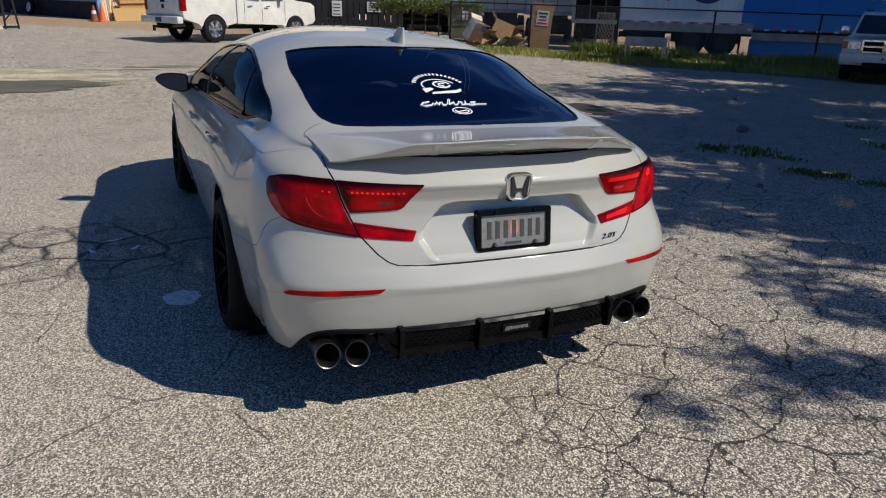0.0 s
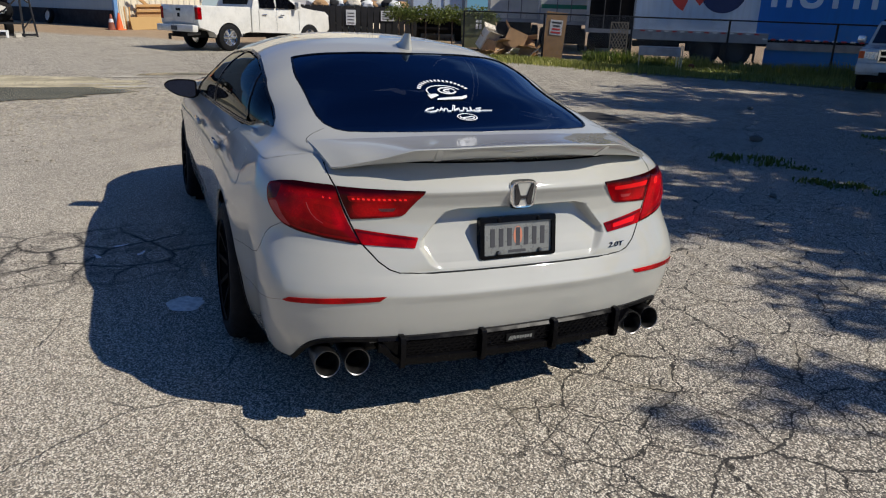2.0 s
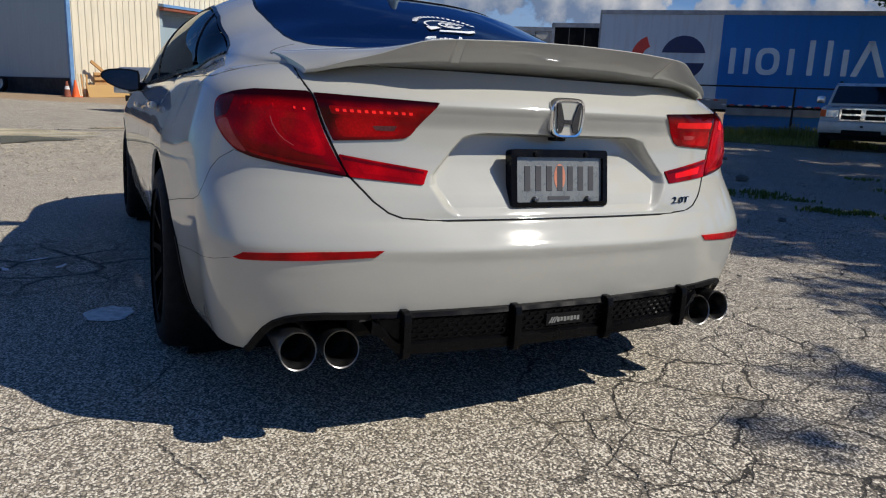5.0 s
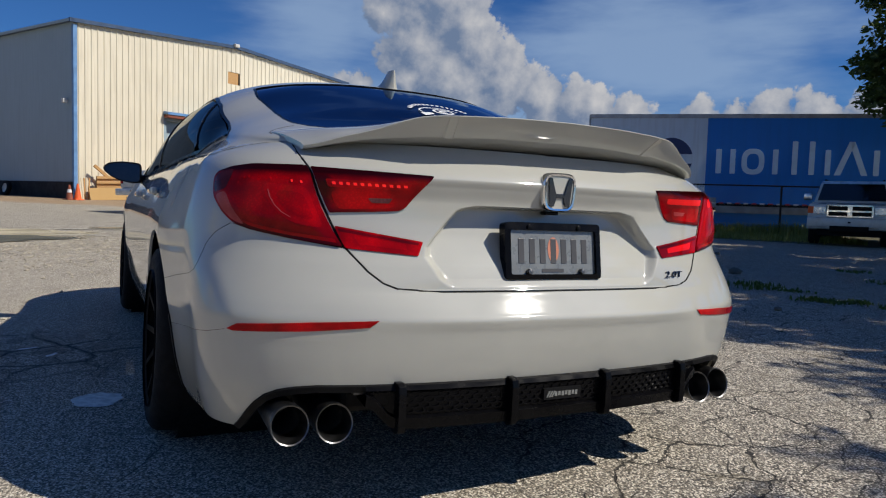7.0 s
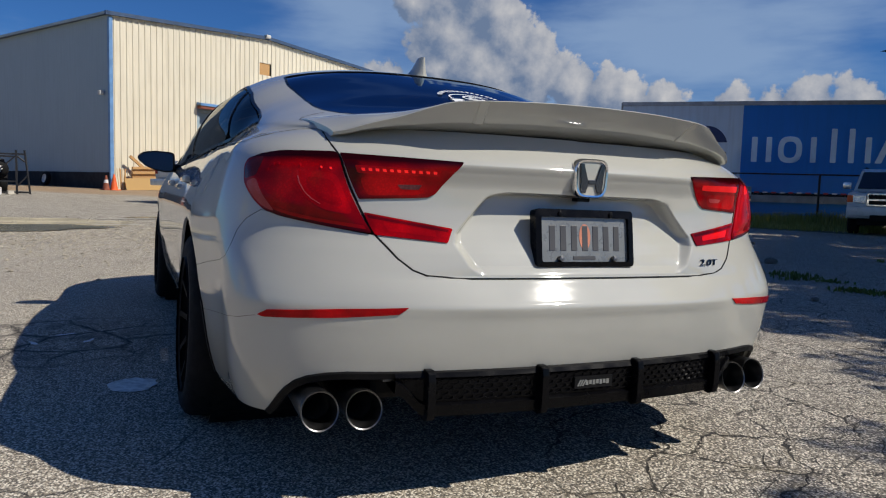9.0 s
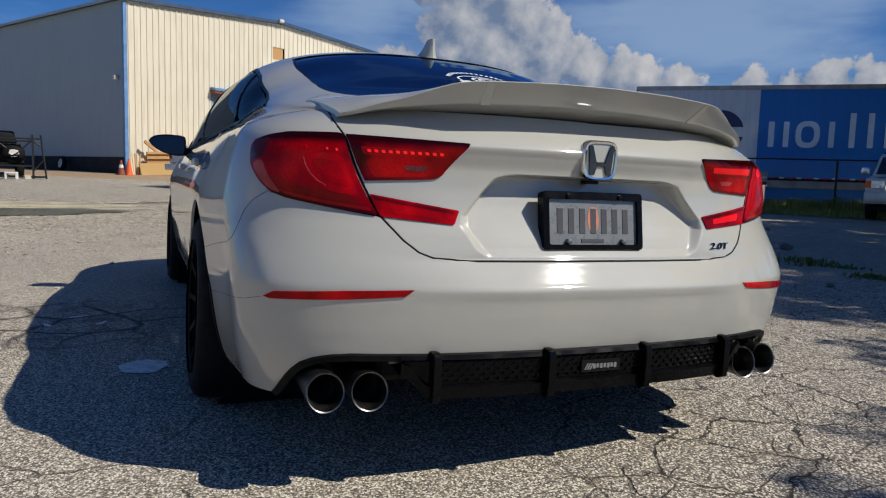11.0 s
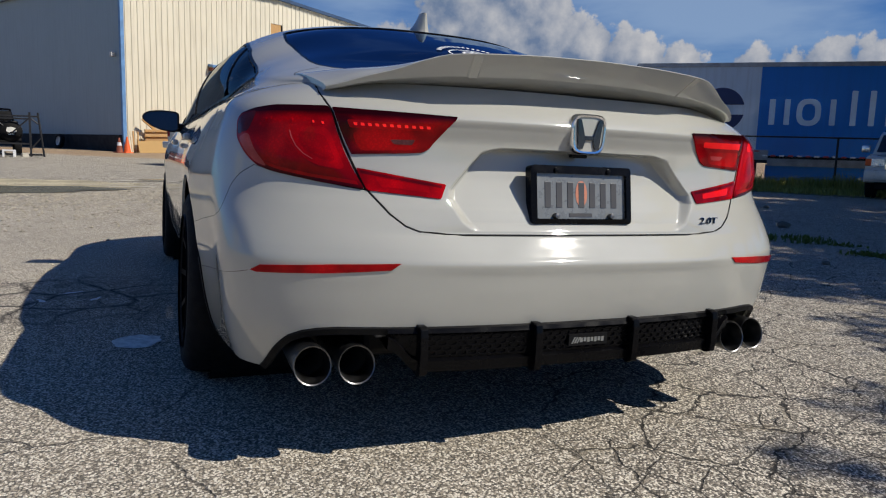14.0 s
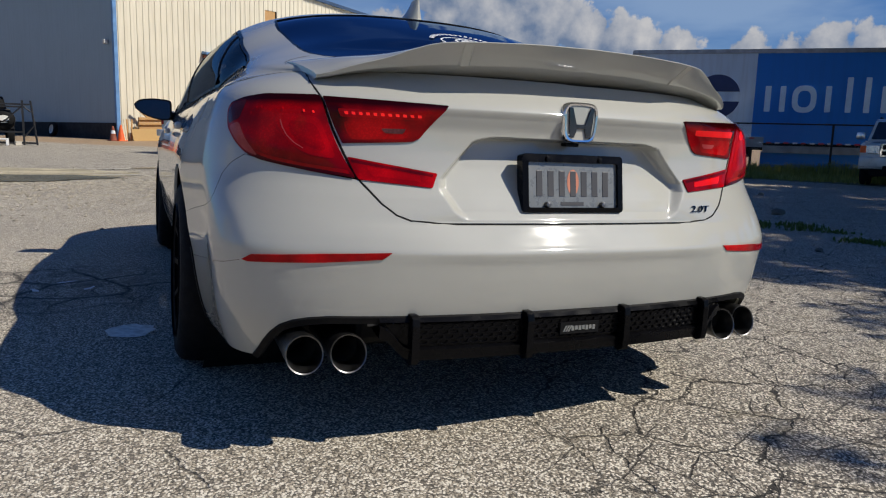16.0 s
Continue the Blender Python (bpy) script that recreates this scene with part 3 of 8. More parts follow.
# ---- body surfaces of the sedan: x right, y ahead, z up; y = 0 near the tail ----
def curve1(knots):
    """Smooth monotone curve through (position, value) knots."""
    kx, ky = np.array(knots, float).T
    h, d = np.diff(kx), np.diff(ky) / np.diff(kx)
    m = np.zeros(len(kx))
    m[0], m[-1] = d[0], d[-1]
    for i in range(1, len(kx) - 1):
        if d[i - 1] * d[i] > 0:
            w1, w2 = 2 * h[i] + h[i - 1], h[i] + 2 * h[i - 1]
            m[i] = (w1 + w2) / (w1 / d[i - 1] + w2 / d[i])

    def value(q):
        q = np.clip(q, kx[0], kx[-1])
        i = np.clip(np.searchsorted(kx, q) - 1, 0, len(h) - 1)
        s = (q - kx[i]) / h[i]
        return (ky[i] * (1 + 2 * s) * (1 - s) ** 2 + m[i] * h[i] * s * (1 - s) ** 2
                + ky[i + 1] * s * s * (3 - 2 * s) + m[i + 1] * h[i] * s * s * (s - 1))
    return value


TAIL = curve1([(0.16, 0.06), (0.24, 0.0), (0.30, -0.034), (0.37, -0.063), (0.45, -0.081), (0.50, -0.0885), (0.5285, -0.095), (0.5325, -0.0935), (0.545, -0.0855), (0.56, -0.0758), (0.575, -0.0662), (0.59, -0.0572),
               (0.598, -0.0525), (0.604, -0.0435), (0.62, -0.0425), (0.66, -0.034), (0.70, -0.020), (0.75, -0.006), (0.79, -0.001), (0.83, -0.0025), (0.87, -0.0150), (0.8935, -0.024), (0.8975, -0.0222), (0.94, 0.012), (0.985, 0.055)])
CALM = curve1([(0.16, 0.06), (0.24, 0.0), (0.30, -0.034), (0.37, -0.063), (0.45, -0.082), (0.525, -0.092), (0.56, -0.083), (0.66, -0.045), (0.74, -0.014), (0.80, -0.012), (0.893, -0.022), (0.94, 0.012), (0.985, 0.055)])
HALF = curve1([(0.16, 0.86), (0.24, 0.895), (0.34, 0.92), (0.44, 0.932), (0.53, 0.94), (0.62, 0.94), (0.70, 0.938), (0.80, 0.928), (0.885, 0.905), (0.93, 0.885), (0.955, 0.862), (0.975, 0.825), (0.988, 0.79)])
DEEP = curve1([(0.16, 0.40), (0.53, 0.42), (0.62, 0.46), (0.72, 0.52), (0.87, 0.60), (0.985, 0.66)])
FLANK = curve1([(0.0, 1.0), (1.0, 1.0), (1.6, 0.99), (2.4, 0.982), (3.2, 0.98), (3.8, 0.985), (4.0, 0.98)])
NOSE = curve1([(0.16, 4.55), (0.3, 4.74), (0.5, 4.77), (0.65, 4.74), (0.8, 4.6), (0.985, 4.4)])
CORNER = curve1([(0.2, 0.012), (0.31, 0.006), (0.39, -0.006), (0.50, -0.012), (0.57, -0.004), (0.64, 0.002), (0.69, 0.005), (0.74, 0.012), (0.82, 0.017), (0.92, 0.018), (0.985, 0.0)])
POW, FRONT_DEEP = 2.6, 0.85


def smooth(t):
    t = np.clip(t, 0, 1)
    return t * t * (3 - 2 * t)


def plan_radius(phi, half, deep):
    return 1.0 / ((np.abs(np.sin(phi)) / half) ** POW + (np.abs(np.cos(phi)) / deep) ** POW) ** (1 / POW)


PHI = np.linspace(0, np.pi / 2, 400)
_r = plan_radius(PHI, 0.935, 0.5)
ARC = np.r_[0, np.cumsum(np.hypot(np.diff(_r * np.sin(PHI)), np.diff(_r * np.cos(PHI))))]
ARC_END = ARC[-1]
SIDE_END = ARC_END + 3.45
SHEET_END = SIDE_END + 1.3


def flare(y, z):
    """The flanks swell out towards the wheels, most below the shoulder."""
    return 1 + 0.045 * smooth((y - 0.30) / 0.62) * (1 - smooth((z - 0.70) / 0.26))


def lower(u, z):
    """Bumpers and flanks: u runs along the outline from the middle of the tail (right: plus), z is the height."""
    u, z = np.broadcast_arrays(np.asarray(u, float), np.asarray(z, float))
    s, a = np.sign(u), np.abs(u)
    half, deep, tail = HALF(z), DEEP(z), TAIL(z)
    phi = np.interp(a, ARC, PHI)
    r = plan_radius(phi, half, deep) + CORNER(z) * np.exp(-(((phi - 1.1) / 0.33) ** 2)) * smooth((np.pi / 2 - phi) / 0.16)
    r = r + 0.007 * smooth((z - 0.30) / 0.08) * (1 - smooth((z - 0.60) / 0.08)) * np.exp(-np.sqrt(((phi - 1.32) / 0.13) ** 2 + 0.008)) * smooth((np.pi / 2 - phi) / 0.16)
    tail = tail + (CALM(z) - tail) * smooth((phi - 0.6) / 0.55)
    x, y = r * np.sin(phi), tail + deep - r * np.cos(phi)
    y0, y1 = tail + deep, NOSE(z) - FRONT_DEEP
    f = np.clip((a - ARC_END) / (SIDE_END - ARC_END), 0, 1)
    ys = y0 + (y1 - y0) * f
    side = a > ARC_END
    x, y = np.where(side, half * FLANK(ys), x), np.where(side, ys, y)
    g = np.clip((a - SIDE_END) / (SHEET_END - SIDE_END), 0, 1) * np.pi / 2
    rf = 1.0 / ((np.cos(g) / half) ** 2.3 + (np.sin(g) / FRONT_DEEP) ** 2.3) ** (1 / 2.3)
    front = a > SIDE_END
    x, y = np.where(front, rf * np.cos(g) * FLANK(y1), x), np.where(front, y1 + rf * np.sin(g), y)
    x = x * flare(y, z)
    return np.stack([s * x, y + DENT(s * x, z) * (a < ARC_END), z], -1)


def DENT(x, z):
    """The hollow for the number plate in the boot lid: deep under its upper edge, running out below."""
    x = np.abs(x)
    w = np.interp(z, [0.61, 0.635, 0.69, 0.715, 0.785, 0.81, 0.819, 0.828], [0.345, 0.372, 0.405, 0.400, 0.335, 0.311, 0.29, 0.25])
    return np.interp(z, [0.609, 0.632, 0.67, 0.74, 0.82], [0.0, 0.014, 0.024, 0.038, 0.053]) * smooth((w - x) / 0.034) * smooth((0.828 - z) / 0.008)


SHOULDER = curve1([(0.0, 0.985), (0.9, 0.985), (1.2, 0.97), (1.6, 0.955), (2.4, 0.93), (3.2, 0.91), (3.8, 0.88), (4.2, 0.82), (4.5, 0.72), (4.75, 0.6)])
SPINE = curve1([(0.05, 0.985), (0.09, 1.005), (0.2, 1.03), (0.40, 1.06), (0.55, 1.105), (0.743, 1.178), (1.0, 1.262), (1.25, 1.328), (1.6, 1.372), (2.0, 1.385), (2.4, 1.37),
                (2.8, 1.30), (3.3, 1.11), (3.5, 1.03), (3.9, 0.98), (4.3, 0.89), (4.55, 0.78), (4.75, 0.62)])
BULGE = curve1([(0.05, 3.0), (0.4, 2.2), (0.8, 2.05), (1.2, 2.4), (1.6, 2.6), (2.4, 2.5), (3.2, 2.2), (3.6, 3.0), (4.4, 3.2)])


def base_width(y):
    """Half width of the body at the shoulder."""
    z = SHOULDER(y)
    half, deep, tail = HALF(z), DEEP(z), TAIL(z)
    t = np.clip((tail + deep - y) / deep, 0, 1)
    w = half * np.maximum(1 - t ** POW, 1e-4) ** (1 / POW)
    y1 = NOSE(z) - FRONT_DEEP
    tf = np.clip((y - y1) / FRONT_DEEP, 0, 0.999)
    return np.where(y > y1, half * (1 - tf ** 2.3) ** (1 / 2.3), w) * FLANK(y)


def upper(a, y):
    """Deck, glass and roof: a from -1 (left shoulder) over 0 (spine) to 1."""
    a, y = np.broadcast_arrays(np.asarray(a, float), np.asarray(y, float))
    q, w, zs, zc = BULGE(y), base_width(y), SHOULDER(y), SPINE(y)
    psi = np.abs(a) * np.pi / 2
    rho = (np.sin(psi) ** q + np.cos(psi) ** q) ** (1 / q)
    return np.stack([np.sign(a) * w * np.sin(psi) / rho, y, zs + (zc - zs) * np.cos(psi) / rho], -1)


# ---- panels cut out of the body surfaces ----
from mathutils.geometry import delaunay_2d_cdt


def u_of_x(x, z):
    us = np.linspace(0, ARC_END, 500)
    return float(np.interp(abs(x), lower(us, z)[:, 0], us)) * (1 if x >= 0 else -1)


def u_of_y(y, z):
    y0, y1 = CALM(z) + DEEP(z), NOSE(z) - FRONT_DEEP
    if y >= y0:
        return float(ARC_END + (y - y0) / (y1 - y0) * (SIDE_END - ARC_END))
    us = np.linspace(0, ARC_END, 500)
    return float(np.interp(y, lower(us, z)[:, 1], us))


def a_of_x(x, y):
    a = np.linspace(0, 1, 400)
    return float(np.interp(abs(x), upper(a, np.full(400, y))[:, 0], a)) * (1 if x >= 0 else -1)


def in_poly(px, py, poly):
    px, py, hit = np.asarray(px), np.asarray(py), np.zeros(np.shape(px), bool)
    for (x0, y0), (x1, y1) in zip(poly, poly[1:] + poly[:1]):
        if y0 == y1:
            continue
        hit ^= ((y0 > py) != (y1 > py)) & (px < (x1 - x0) * (py - y0) / (y1 - y0) + x0)
    return hit


def dense(poly, step):
    out = []
    for (x0, y0), (x1, y1) in zip(poly, poly[1:] + poly[:1]):
        n = max(1, int(math.ceil(math.hypot(x1 - x0, y1 - y0) / step)))
        out += [(x0 + (x1 - x0) * k / n, y0 + (y1 - y0) * k / n) for k in range(n)]
    return out


def shrink(poly, d):
    """The outline drawn in by d on all sides."""
    area = sum(x0 * y1 - x1 * y0 for (x0, y0), (x1, y1) in zip(poly, poly[1:] + poly[:1]))
    s, out, n = (1 if area > 0 else -1), [], len(poly)
    for k in range(n):
        a, b, c = Vector(poly[k - 1]), Vector(poly[k]), Vector(poly[(k + 1) % n])
        e, f = (b - a).normalized(), (c - b).normalized()
        w = Vector((-e.y - f.y, e.x + f.x)) * s
        w = w.normalized() if w.length > 1e-6 else Vector((-e.y, e.x)) * s
        m = max(0.45, w.dot(Vector((-e.y, e.x)) * s))
        out.append(tuple(b + w * (d / m)))
    return out


def rounded(poly, r, n=4):
    """The outline with its corners rounded."""
    out = []
    for k in range(len(poly)):
        a, b, c = Vector(poly[k - 1]), Vector(poly[k]), Vector(poly[(k + 1) % len(poly)])
        p = b + (a - b).normalized() * min(r, (a - b).length * 0.45)
        q = b + (c - b).normalized() * min(r, (c - b).length * 0.45)
        out += [tuple(p.lerp(b, s).lerp(b.lerp(q, s), s)) for s in (i / n for i in range(n + 1))]
    return out


def flip(poly):
    return [(-u, v) for u, v in poly][::-1]


def normals_of(fn, u, v):
    h = 0.0015
    du = fn(u + h, v) - fn(u - h, v)
    dv = fn(u, v + h) - fn(u, v - h)
    n = np.cross(du, dv)
    n /= np.maximum(np.linalg.norm(n, axis=1, keepdims=True), 1e-12)
    p = fn(u, v)
    mid = np.stack([0 * p[:, 0], np.clip(p[:, 1], 0.9, 3.8), 0 * p[:, 0] + 0.55], 1)
    return p, n * (1.0 if ((n * (p - mid)).sum(1) > 0).mean() > 0.5 else -1.0)


def sheet(name, fn, poly, mat, parent, step=0.02, off=0.0, rim=0.01, gap=0.0, holes=(), label="", aspect=1.0, puff=0.0, lines=(), folds=(), under=None):
    """A panel: an outline on a body surface, filled, lifted by off and folded back at its edge."""
    poly = shrink(poly, gap) if gap else list(poly)
    loops = [dense(p, step * 0.7) for p in (poly, *holes)]
    flat, edges = [], []
    for loop in loops:
        k0 = len(flat)
        flat += loop
        edges += [(k0 + k, k0 + (k + 1) % len(loop)) for k in range(len(loop))]
    rimpts = np.array(flat)
    lo, hi = rimpts.min(0), rimpts.max(0)
    gx, gy = np.meshgrid(np.arange(lo[0] + step / 2, hi[0], step), np.arange(lo[1] + step / 2, hi[1], step * aspect))
    gx[1::2] += step / 2
    gx, gy = gx.ravel(), gy.ravel()
    keep = in_poly(gx, gy, poly)
    for h in holes:
        keep &= ~in_poly(gx, gy, list(h))
    gx, gy = gx[keep], gy[keep]
    if len(gx):
        near = np.full(len(gx), 9.0)
        for k in range(0, len(rimpts), 200):
            near = np.minimum(near, np.hypot(gx[:, None] - rimpts[None, k:k + 200, 0], gy[:, None] - rimpts[None, k:k + 200, 1]).min(1))
        for line in lines:
            near = np.minimum(near, np.where((gx > line[0][0]) & (gx < line[-1][0]), np.abs(gy - line[0][1]) * 2.2, 9.0))
        gx, gy, near = gx[near > step * 0.45], gy[near > step * 0.45], near[near > step * 0.45]
    for line in lines:
        xs = np.arange(line[0][0], line[-1][0], step * 0.8)
        gx, gy = np.r_[gx, xs], np.r_[gy, np.full(len(xs), line[0][1])]
    if len(folds):
        f = np.array(folds)
        clear = np.array([np.hypot(f[:, 0] - a, f[:, 1] - b).min() > step * 0.6 for a, b in zip(gx, gy)])
        gx, gy = np.r_[gx[clear], f[:, 0]], np.r_[gy[clear], f[:, 1]]
    flat = [Vector(p) for p in flat] + [Vector(p) for p in zip(gx.tolist(), gy.tolist())]
    got, _, tris, *_ = delaunay_2d_cdt(flat, edges, [], 0, 1e-7)
    uv = np.array([tuple(p) for p in got])
    tris = np.array([t for t in tris if len(t) == 3])
    c = uv[tris].mean(1)
    keep = in_poly(c[:, 0], c[:, 1], poly)
    for h in holes:
        keep &= ~in_poly(c[:, 0], c[:, 1], list(h))
    tris = tris[keep]
    p, n = normals_of(fn, uv[:, 0], uv[:, 1])
    lift = np.full(len(uv), off)
    if puff:
        edge_d = np.full(len(uv), 9.0)
        border = rimpts if under is None else np.array(dense(list(under), step * 0.7))
        for k in range(0, len(border), 200):
            edge_d = np.minimum(edge_d, np.hypot(uv[:, :1] - border[None, k:k + 200, 0], uv[:, 1:] - border[None, k:k + 200, 1]).min(1))
        lift = lift + puff * smooth(edge_d / 0.05)
    p = p + n * lift[:, None]
    g = np.cross(p[tris[:, 1]] - p[tris[:, 0]], p[tris[:, 2]] - p[tris[:, 0]])
    if ((g * n[tris[:, 0]]).sum(1) < 0).mean() > 0.5:
        tris = tris[:, ::-1]
    if puff:
        g = np.cross(p[tris[:, 1]] - p[tris[:, 0]], p[tris[:, 2]] - p[tris[:, 0]])
        n = np.zeros_like(p)
        for k in range(3):
            np.add.at(n, tris[:, k], g)
        n /= np.maximum(np.linalg.norm(n, axis=1, keepdims=True), 1e-12)
    verts, norms, faces = p.tolist(), n.tolist(), tris.tolist()
    if rim:
        count = {}
        for t in tris:
            for a, b in ((t[0], t[1]), (t[1], t[2]), (t[2], t[0])):
                count[(min(a, b), max(a, b))] = (a, b) if (min(a, b), max(a, b)) not in count else None
        for e in count.values():
            if e is None:
                continue
            a, b = e
            side = np.cross(p[b] - p[a], n[a])
            side /= max(np.linalg.norm(side), 1e-9)
            k = len(verts)
            verts += [p[a].tolist(), p[b].tolist(), (p[b] - n[b] * rim).tolist(), (p[a] - n[a] * rim).tolist()]
            soft_a, soft_b = side * 0.8 + n[a] * 0.6, side * 0.8 + n[b] * 0.6
            norms += [soft_a.tolist(), soft_b.tolist(), side.tolist(), side.tolist()]
            faces.append((k + 1, k, k + 3, k + 2))
    ob = mesh_ob(name, verts, faces, mat, parent, label)
    ob.data.shade_smooth()
    ob.data.normals_split_custom_set_from_vertices(norms)
    return ob


def ribbon(name, fn, line, width, mat, parent, off=0.002, label="", step=0.012):
    """A thin strip along a line on a body surface."""
    pts = []
    for (x0, y0), (x1, y1) in zip(line, line[1:]):
        m = max(1, int(math.hypot(x1 - x0, y1 - y0) / step))
        pts += [(x0 + (x1 - x0) * k / m, y0 + (y1 - y0) * k / m) for k in range(m)]
    pts.append(line[-1])
    uv = np.array(pts, float)
    p, n = normals_of(fn, uv[:, 0], uv[:, 1])
    t = np.gradient(p, axis=0)
    s = np.cross(n, t)
    s /= np.maximum(np.linalg.norm(s, axis=1, keepdims=True), 1e-9)
    rows = np.stack([p + s * width / 2 - n * 0.004, p + s * width / 2 * 0.7 + n * off, p - s * width / 2 * 0.7 + n * off, p - s * width / 2 - n * 0.004], 1)
    m = len(p)
    faces = [(4 * k + j, 4 * k + j + 1, 4 * k + j + 5, 4 * k + j + 4) for k in range(m - 1) for j in range(3)]
    return mesh_ob(name, rows.reshape(-1, 3), faces, mat, parent, label)


# ---- the white sedan ----
AXLE_REAR, AXLE_FRONT, HUB_Z, TYRE_R = 1.0, 3.83, 0.325, 0.325
car = thing("sedan", pose(0, 0, 0, 0, 0.9, 0), "pearl white four-door sedan with a boot spoiler, parked on cracked asphalt", "car")


def arch(y, r=0.372, a0=-12.0, a1=192.0, n=52):
    """A wheel opening as (u, z), from behind the wheel over it to the front."""
    out = []
    for k in range(n + 1):
        a = radians(180 - (a0 + (a1 - a0) * k / n))
        z = max(HUB_Z + r * math.sin(a), 0.2)
        out.append((u_of_y(y + r * math.cos(a), z), z))
    return out


def su(y, z):
    return (u_of_y(y, z), z)


LID_SIDE = [(0.665, 0.985), (0.652, 0.977), (0.640, 0.967), (0.626, 0.950), (0.613, 0.93), (0.606, 0.91), (0.596, 0.80), (0.590, 0.70), (0.574, 0.650), (0.552, 0.622), (0.52, 0.608), (0.46, 0.602)]
SEAM = [(0.875, 0.757), (0.94, 0.732), (0.997, 0.70), (1.06, 0.652), (1.10, 0.628), (1.17, 0.612), su(0.55, 0.586), su(AXLE_REAR - 0.2892, 0.559)]
BUMPER_LOW = [su(0.625, 0.205), (0.985, 0.222), (0.968, 0.226), (0.958, 0.236), (0.944, 0.256), (0.928, 0.282), (0.909, 0.308), (0.886, 0.330), (0.858, 0.344), (0.82, 0.353), (0.77, 0.358), (0.45, 0.360)]
REAR_ARCH = arch(AXLE_REAR)
FRONT_ARCH = arch(AXLE_FRONT)


def half_and_half(line):
    return line + [(-u, z) for u, z in line[::-1]]


# rear bumper: one piece from wheel to wheel
arch_back = [p for p in REAR_ARCH if p[1] < 0.553 and p[0] < u_of_y(AXLE_REAR, 0.5)]
right_edge = LID_SIDE[:6:-1] + [(0.592, 0.705), (0.72, 0.726)] + SEAM + arch_back[::-1] + BUMPER_LOW
sheet("rear_bumper", lower, half_and_half(right_edge), PAINT, car, step=0.014, gap=0.0007, rim=0.012, lines=[[(-0.96, zz), (0.96, zz)] for zz in (0.5265, 0.5295, 0.534, 0.541, 0.549, 0.557, 0.565, 0.573, 0.581, 0.589, 0.596)])
# boot lid face
walls = [(s * u_of_x(float(np.interp(z, [0.61, 0.635, 0.69, 0.715, 0.785, 0.81, 0.819], [0.345, 0.372, 0.405, 0.400, 0.335, 0.311, 0.29])) - d, z), z) for s in (1, -1) for z in np.arange(0.632, 0.8165, 0.004) for d in (-0.002, 0.002, 0.006, 0.011, 0.016, 0.021, 0.026, 0.031, 0.035)]
sheet("boot_lid", lower, half_and_half([(0.0, 0.985)] + LID_SIDE), PAINT, car, step=0.0075, gap=0.0015, rim=0.014, lines=[[(-0.58, zz), (0.58, zz)] for zz in (0.609, 0.613, 0.618, 0.623, 0.628, 0.634, 0.8195, 0.8215, 0.8235, 0.8255, 0.8275, 0.8295, 0.889, 0.8925, 0.8955, 0.8985, 0.902)], folds=walls)
for s in (1, -1):
    turn = (lambda p: p) if s > 0 else flip
    quarter = turn([(0.671, 0.985), (0.658, 0.9805), (0.646, 0.972), (0.632, 0.955), (0.618, 0.933), (0.611, 0.91), (0.60, 0.80), (0.598, 0.712), (0.72, 0.732)] + SEAM + [p for p in REAR_ARCH if p[1] > 0.565] + [p for p in REAR_ARCH if p[1] <= 0.565 and p[0] > u_of_y(AXLE_REAR, 0.5)]
                   + [su(1.40, 0.24), su(1.46, 0.40), su(1.47, 0.62), su(1.43, 0.80), su(1.30, 0.905), su(1.20, 0.955), su(1.22, 0.968), su(0.9, 0.985)])
    sheet("quarter_panel", lower, quarter, PAINT, car, step=0.018, gap=0.0008)
    back_door = turn([su(1.22, 0.966), su(1.205, 0.953), su(1.305, 0.903), su(1.436, 0.80), su(1.476, 0.62), su(1.466, 0.40), su(1.41, 0.30), su(2.20, 0.30), su(2.22, 0.6), su(2.18, 0.938), su(1.6, 0.955)])
    door = sheet("rear_door", lower, back_door, PAINT, car, step=0.03, gap=0.0018)
    front_door = turn([su(2.185, 0.936), su(2.225, 0.6), su(2.205, 0.30), su(3.28, 0.30), su(3.34, 0.55), su(3.30, 0.80), su(3.12, 0.911), su(2.6, 0.924)])
    door_front = sheet("front_door", lower, front_door, PAINT, car, step=0.035, gap=0.0018)
    wing = turn([su(3.125, 0.91), su(3.305, 0.80), su(3.345, 0.55), su(3.285, 0.30), su(3.44, 0.24)] + FRONT_ARCH + [su(4.22, 0.22), (SHEET_END - 0.02, 0.22), (SHEET_END - 0.02, 0.72), (SIDE_END + 0.5, 0.76), (SIDE_END, 0.845), su(3.7, 0.885)])
    sheet("front_wing", lower, wing, PAINT, car, step=0.04, gap=0.0018)
    sill = turn([su(1.395, 0.235), su(1.42, 0.295), su(3.28, 0.295), su(3.43, 0.235), su(3.40, 0.175), su(1.42, 0.175)])
    sheet("sill", lower, sill, PAINT, car, step=0.04)
    # lamps: outer on the quarter, two inner arms on the lid
    outer = rounded(turn([(0.609, 0.911), (0.77, 0.911), (0.85, 0.903), (0.915, 0.890), (0.932, 0.872), (0.926, 0.825), (0.892, 0.780), (0.862, 0.755), (0.822, 0.742), (0.712, 0.722), (0.597, 0.7065), (0.602, 0.80)]), 0.012)
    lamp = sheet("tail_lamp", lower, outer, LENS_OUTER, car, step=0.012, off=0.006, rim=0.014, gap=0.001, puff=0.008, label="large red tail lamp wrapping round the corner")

    def inlay(name, points, mat, off, owner, border, r=0.008, label="", puff=0.008, base=0.006):
        sheet(name, lower, rounded(turn(points), r), mat, owner, step=0.012, off=base + off, rim=0.0, puff=puff, under=border, label=label)

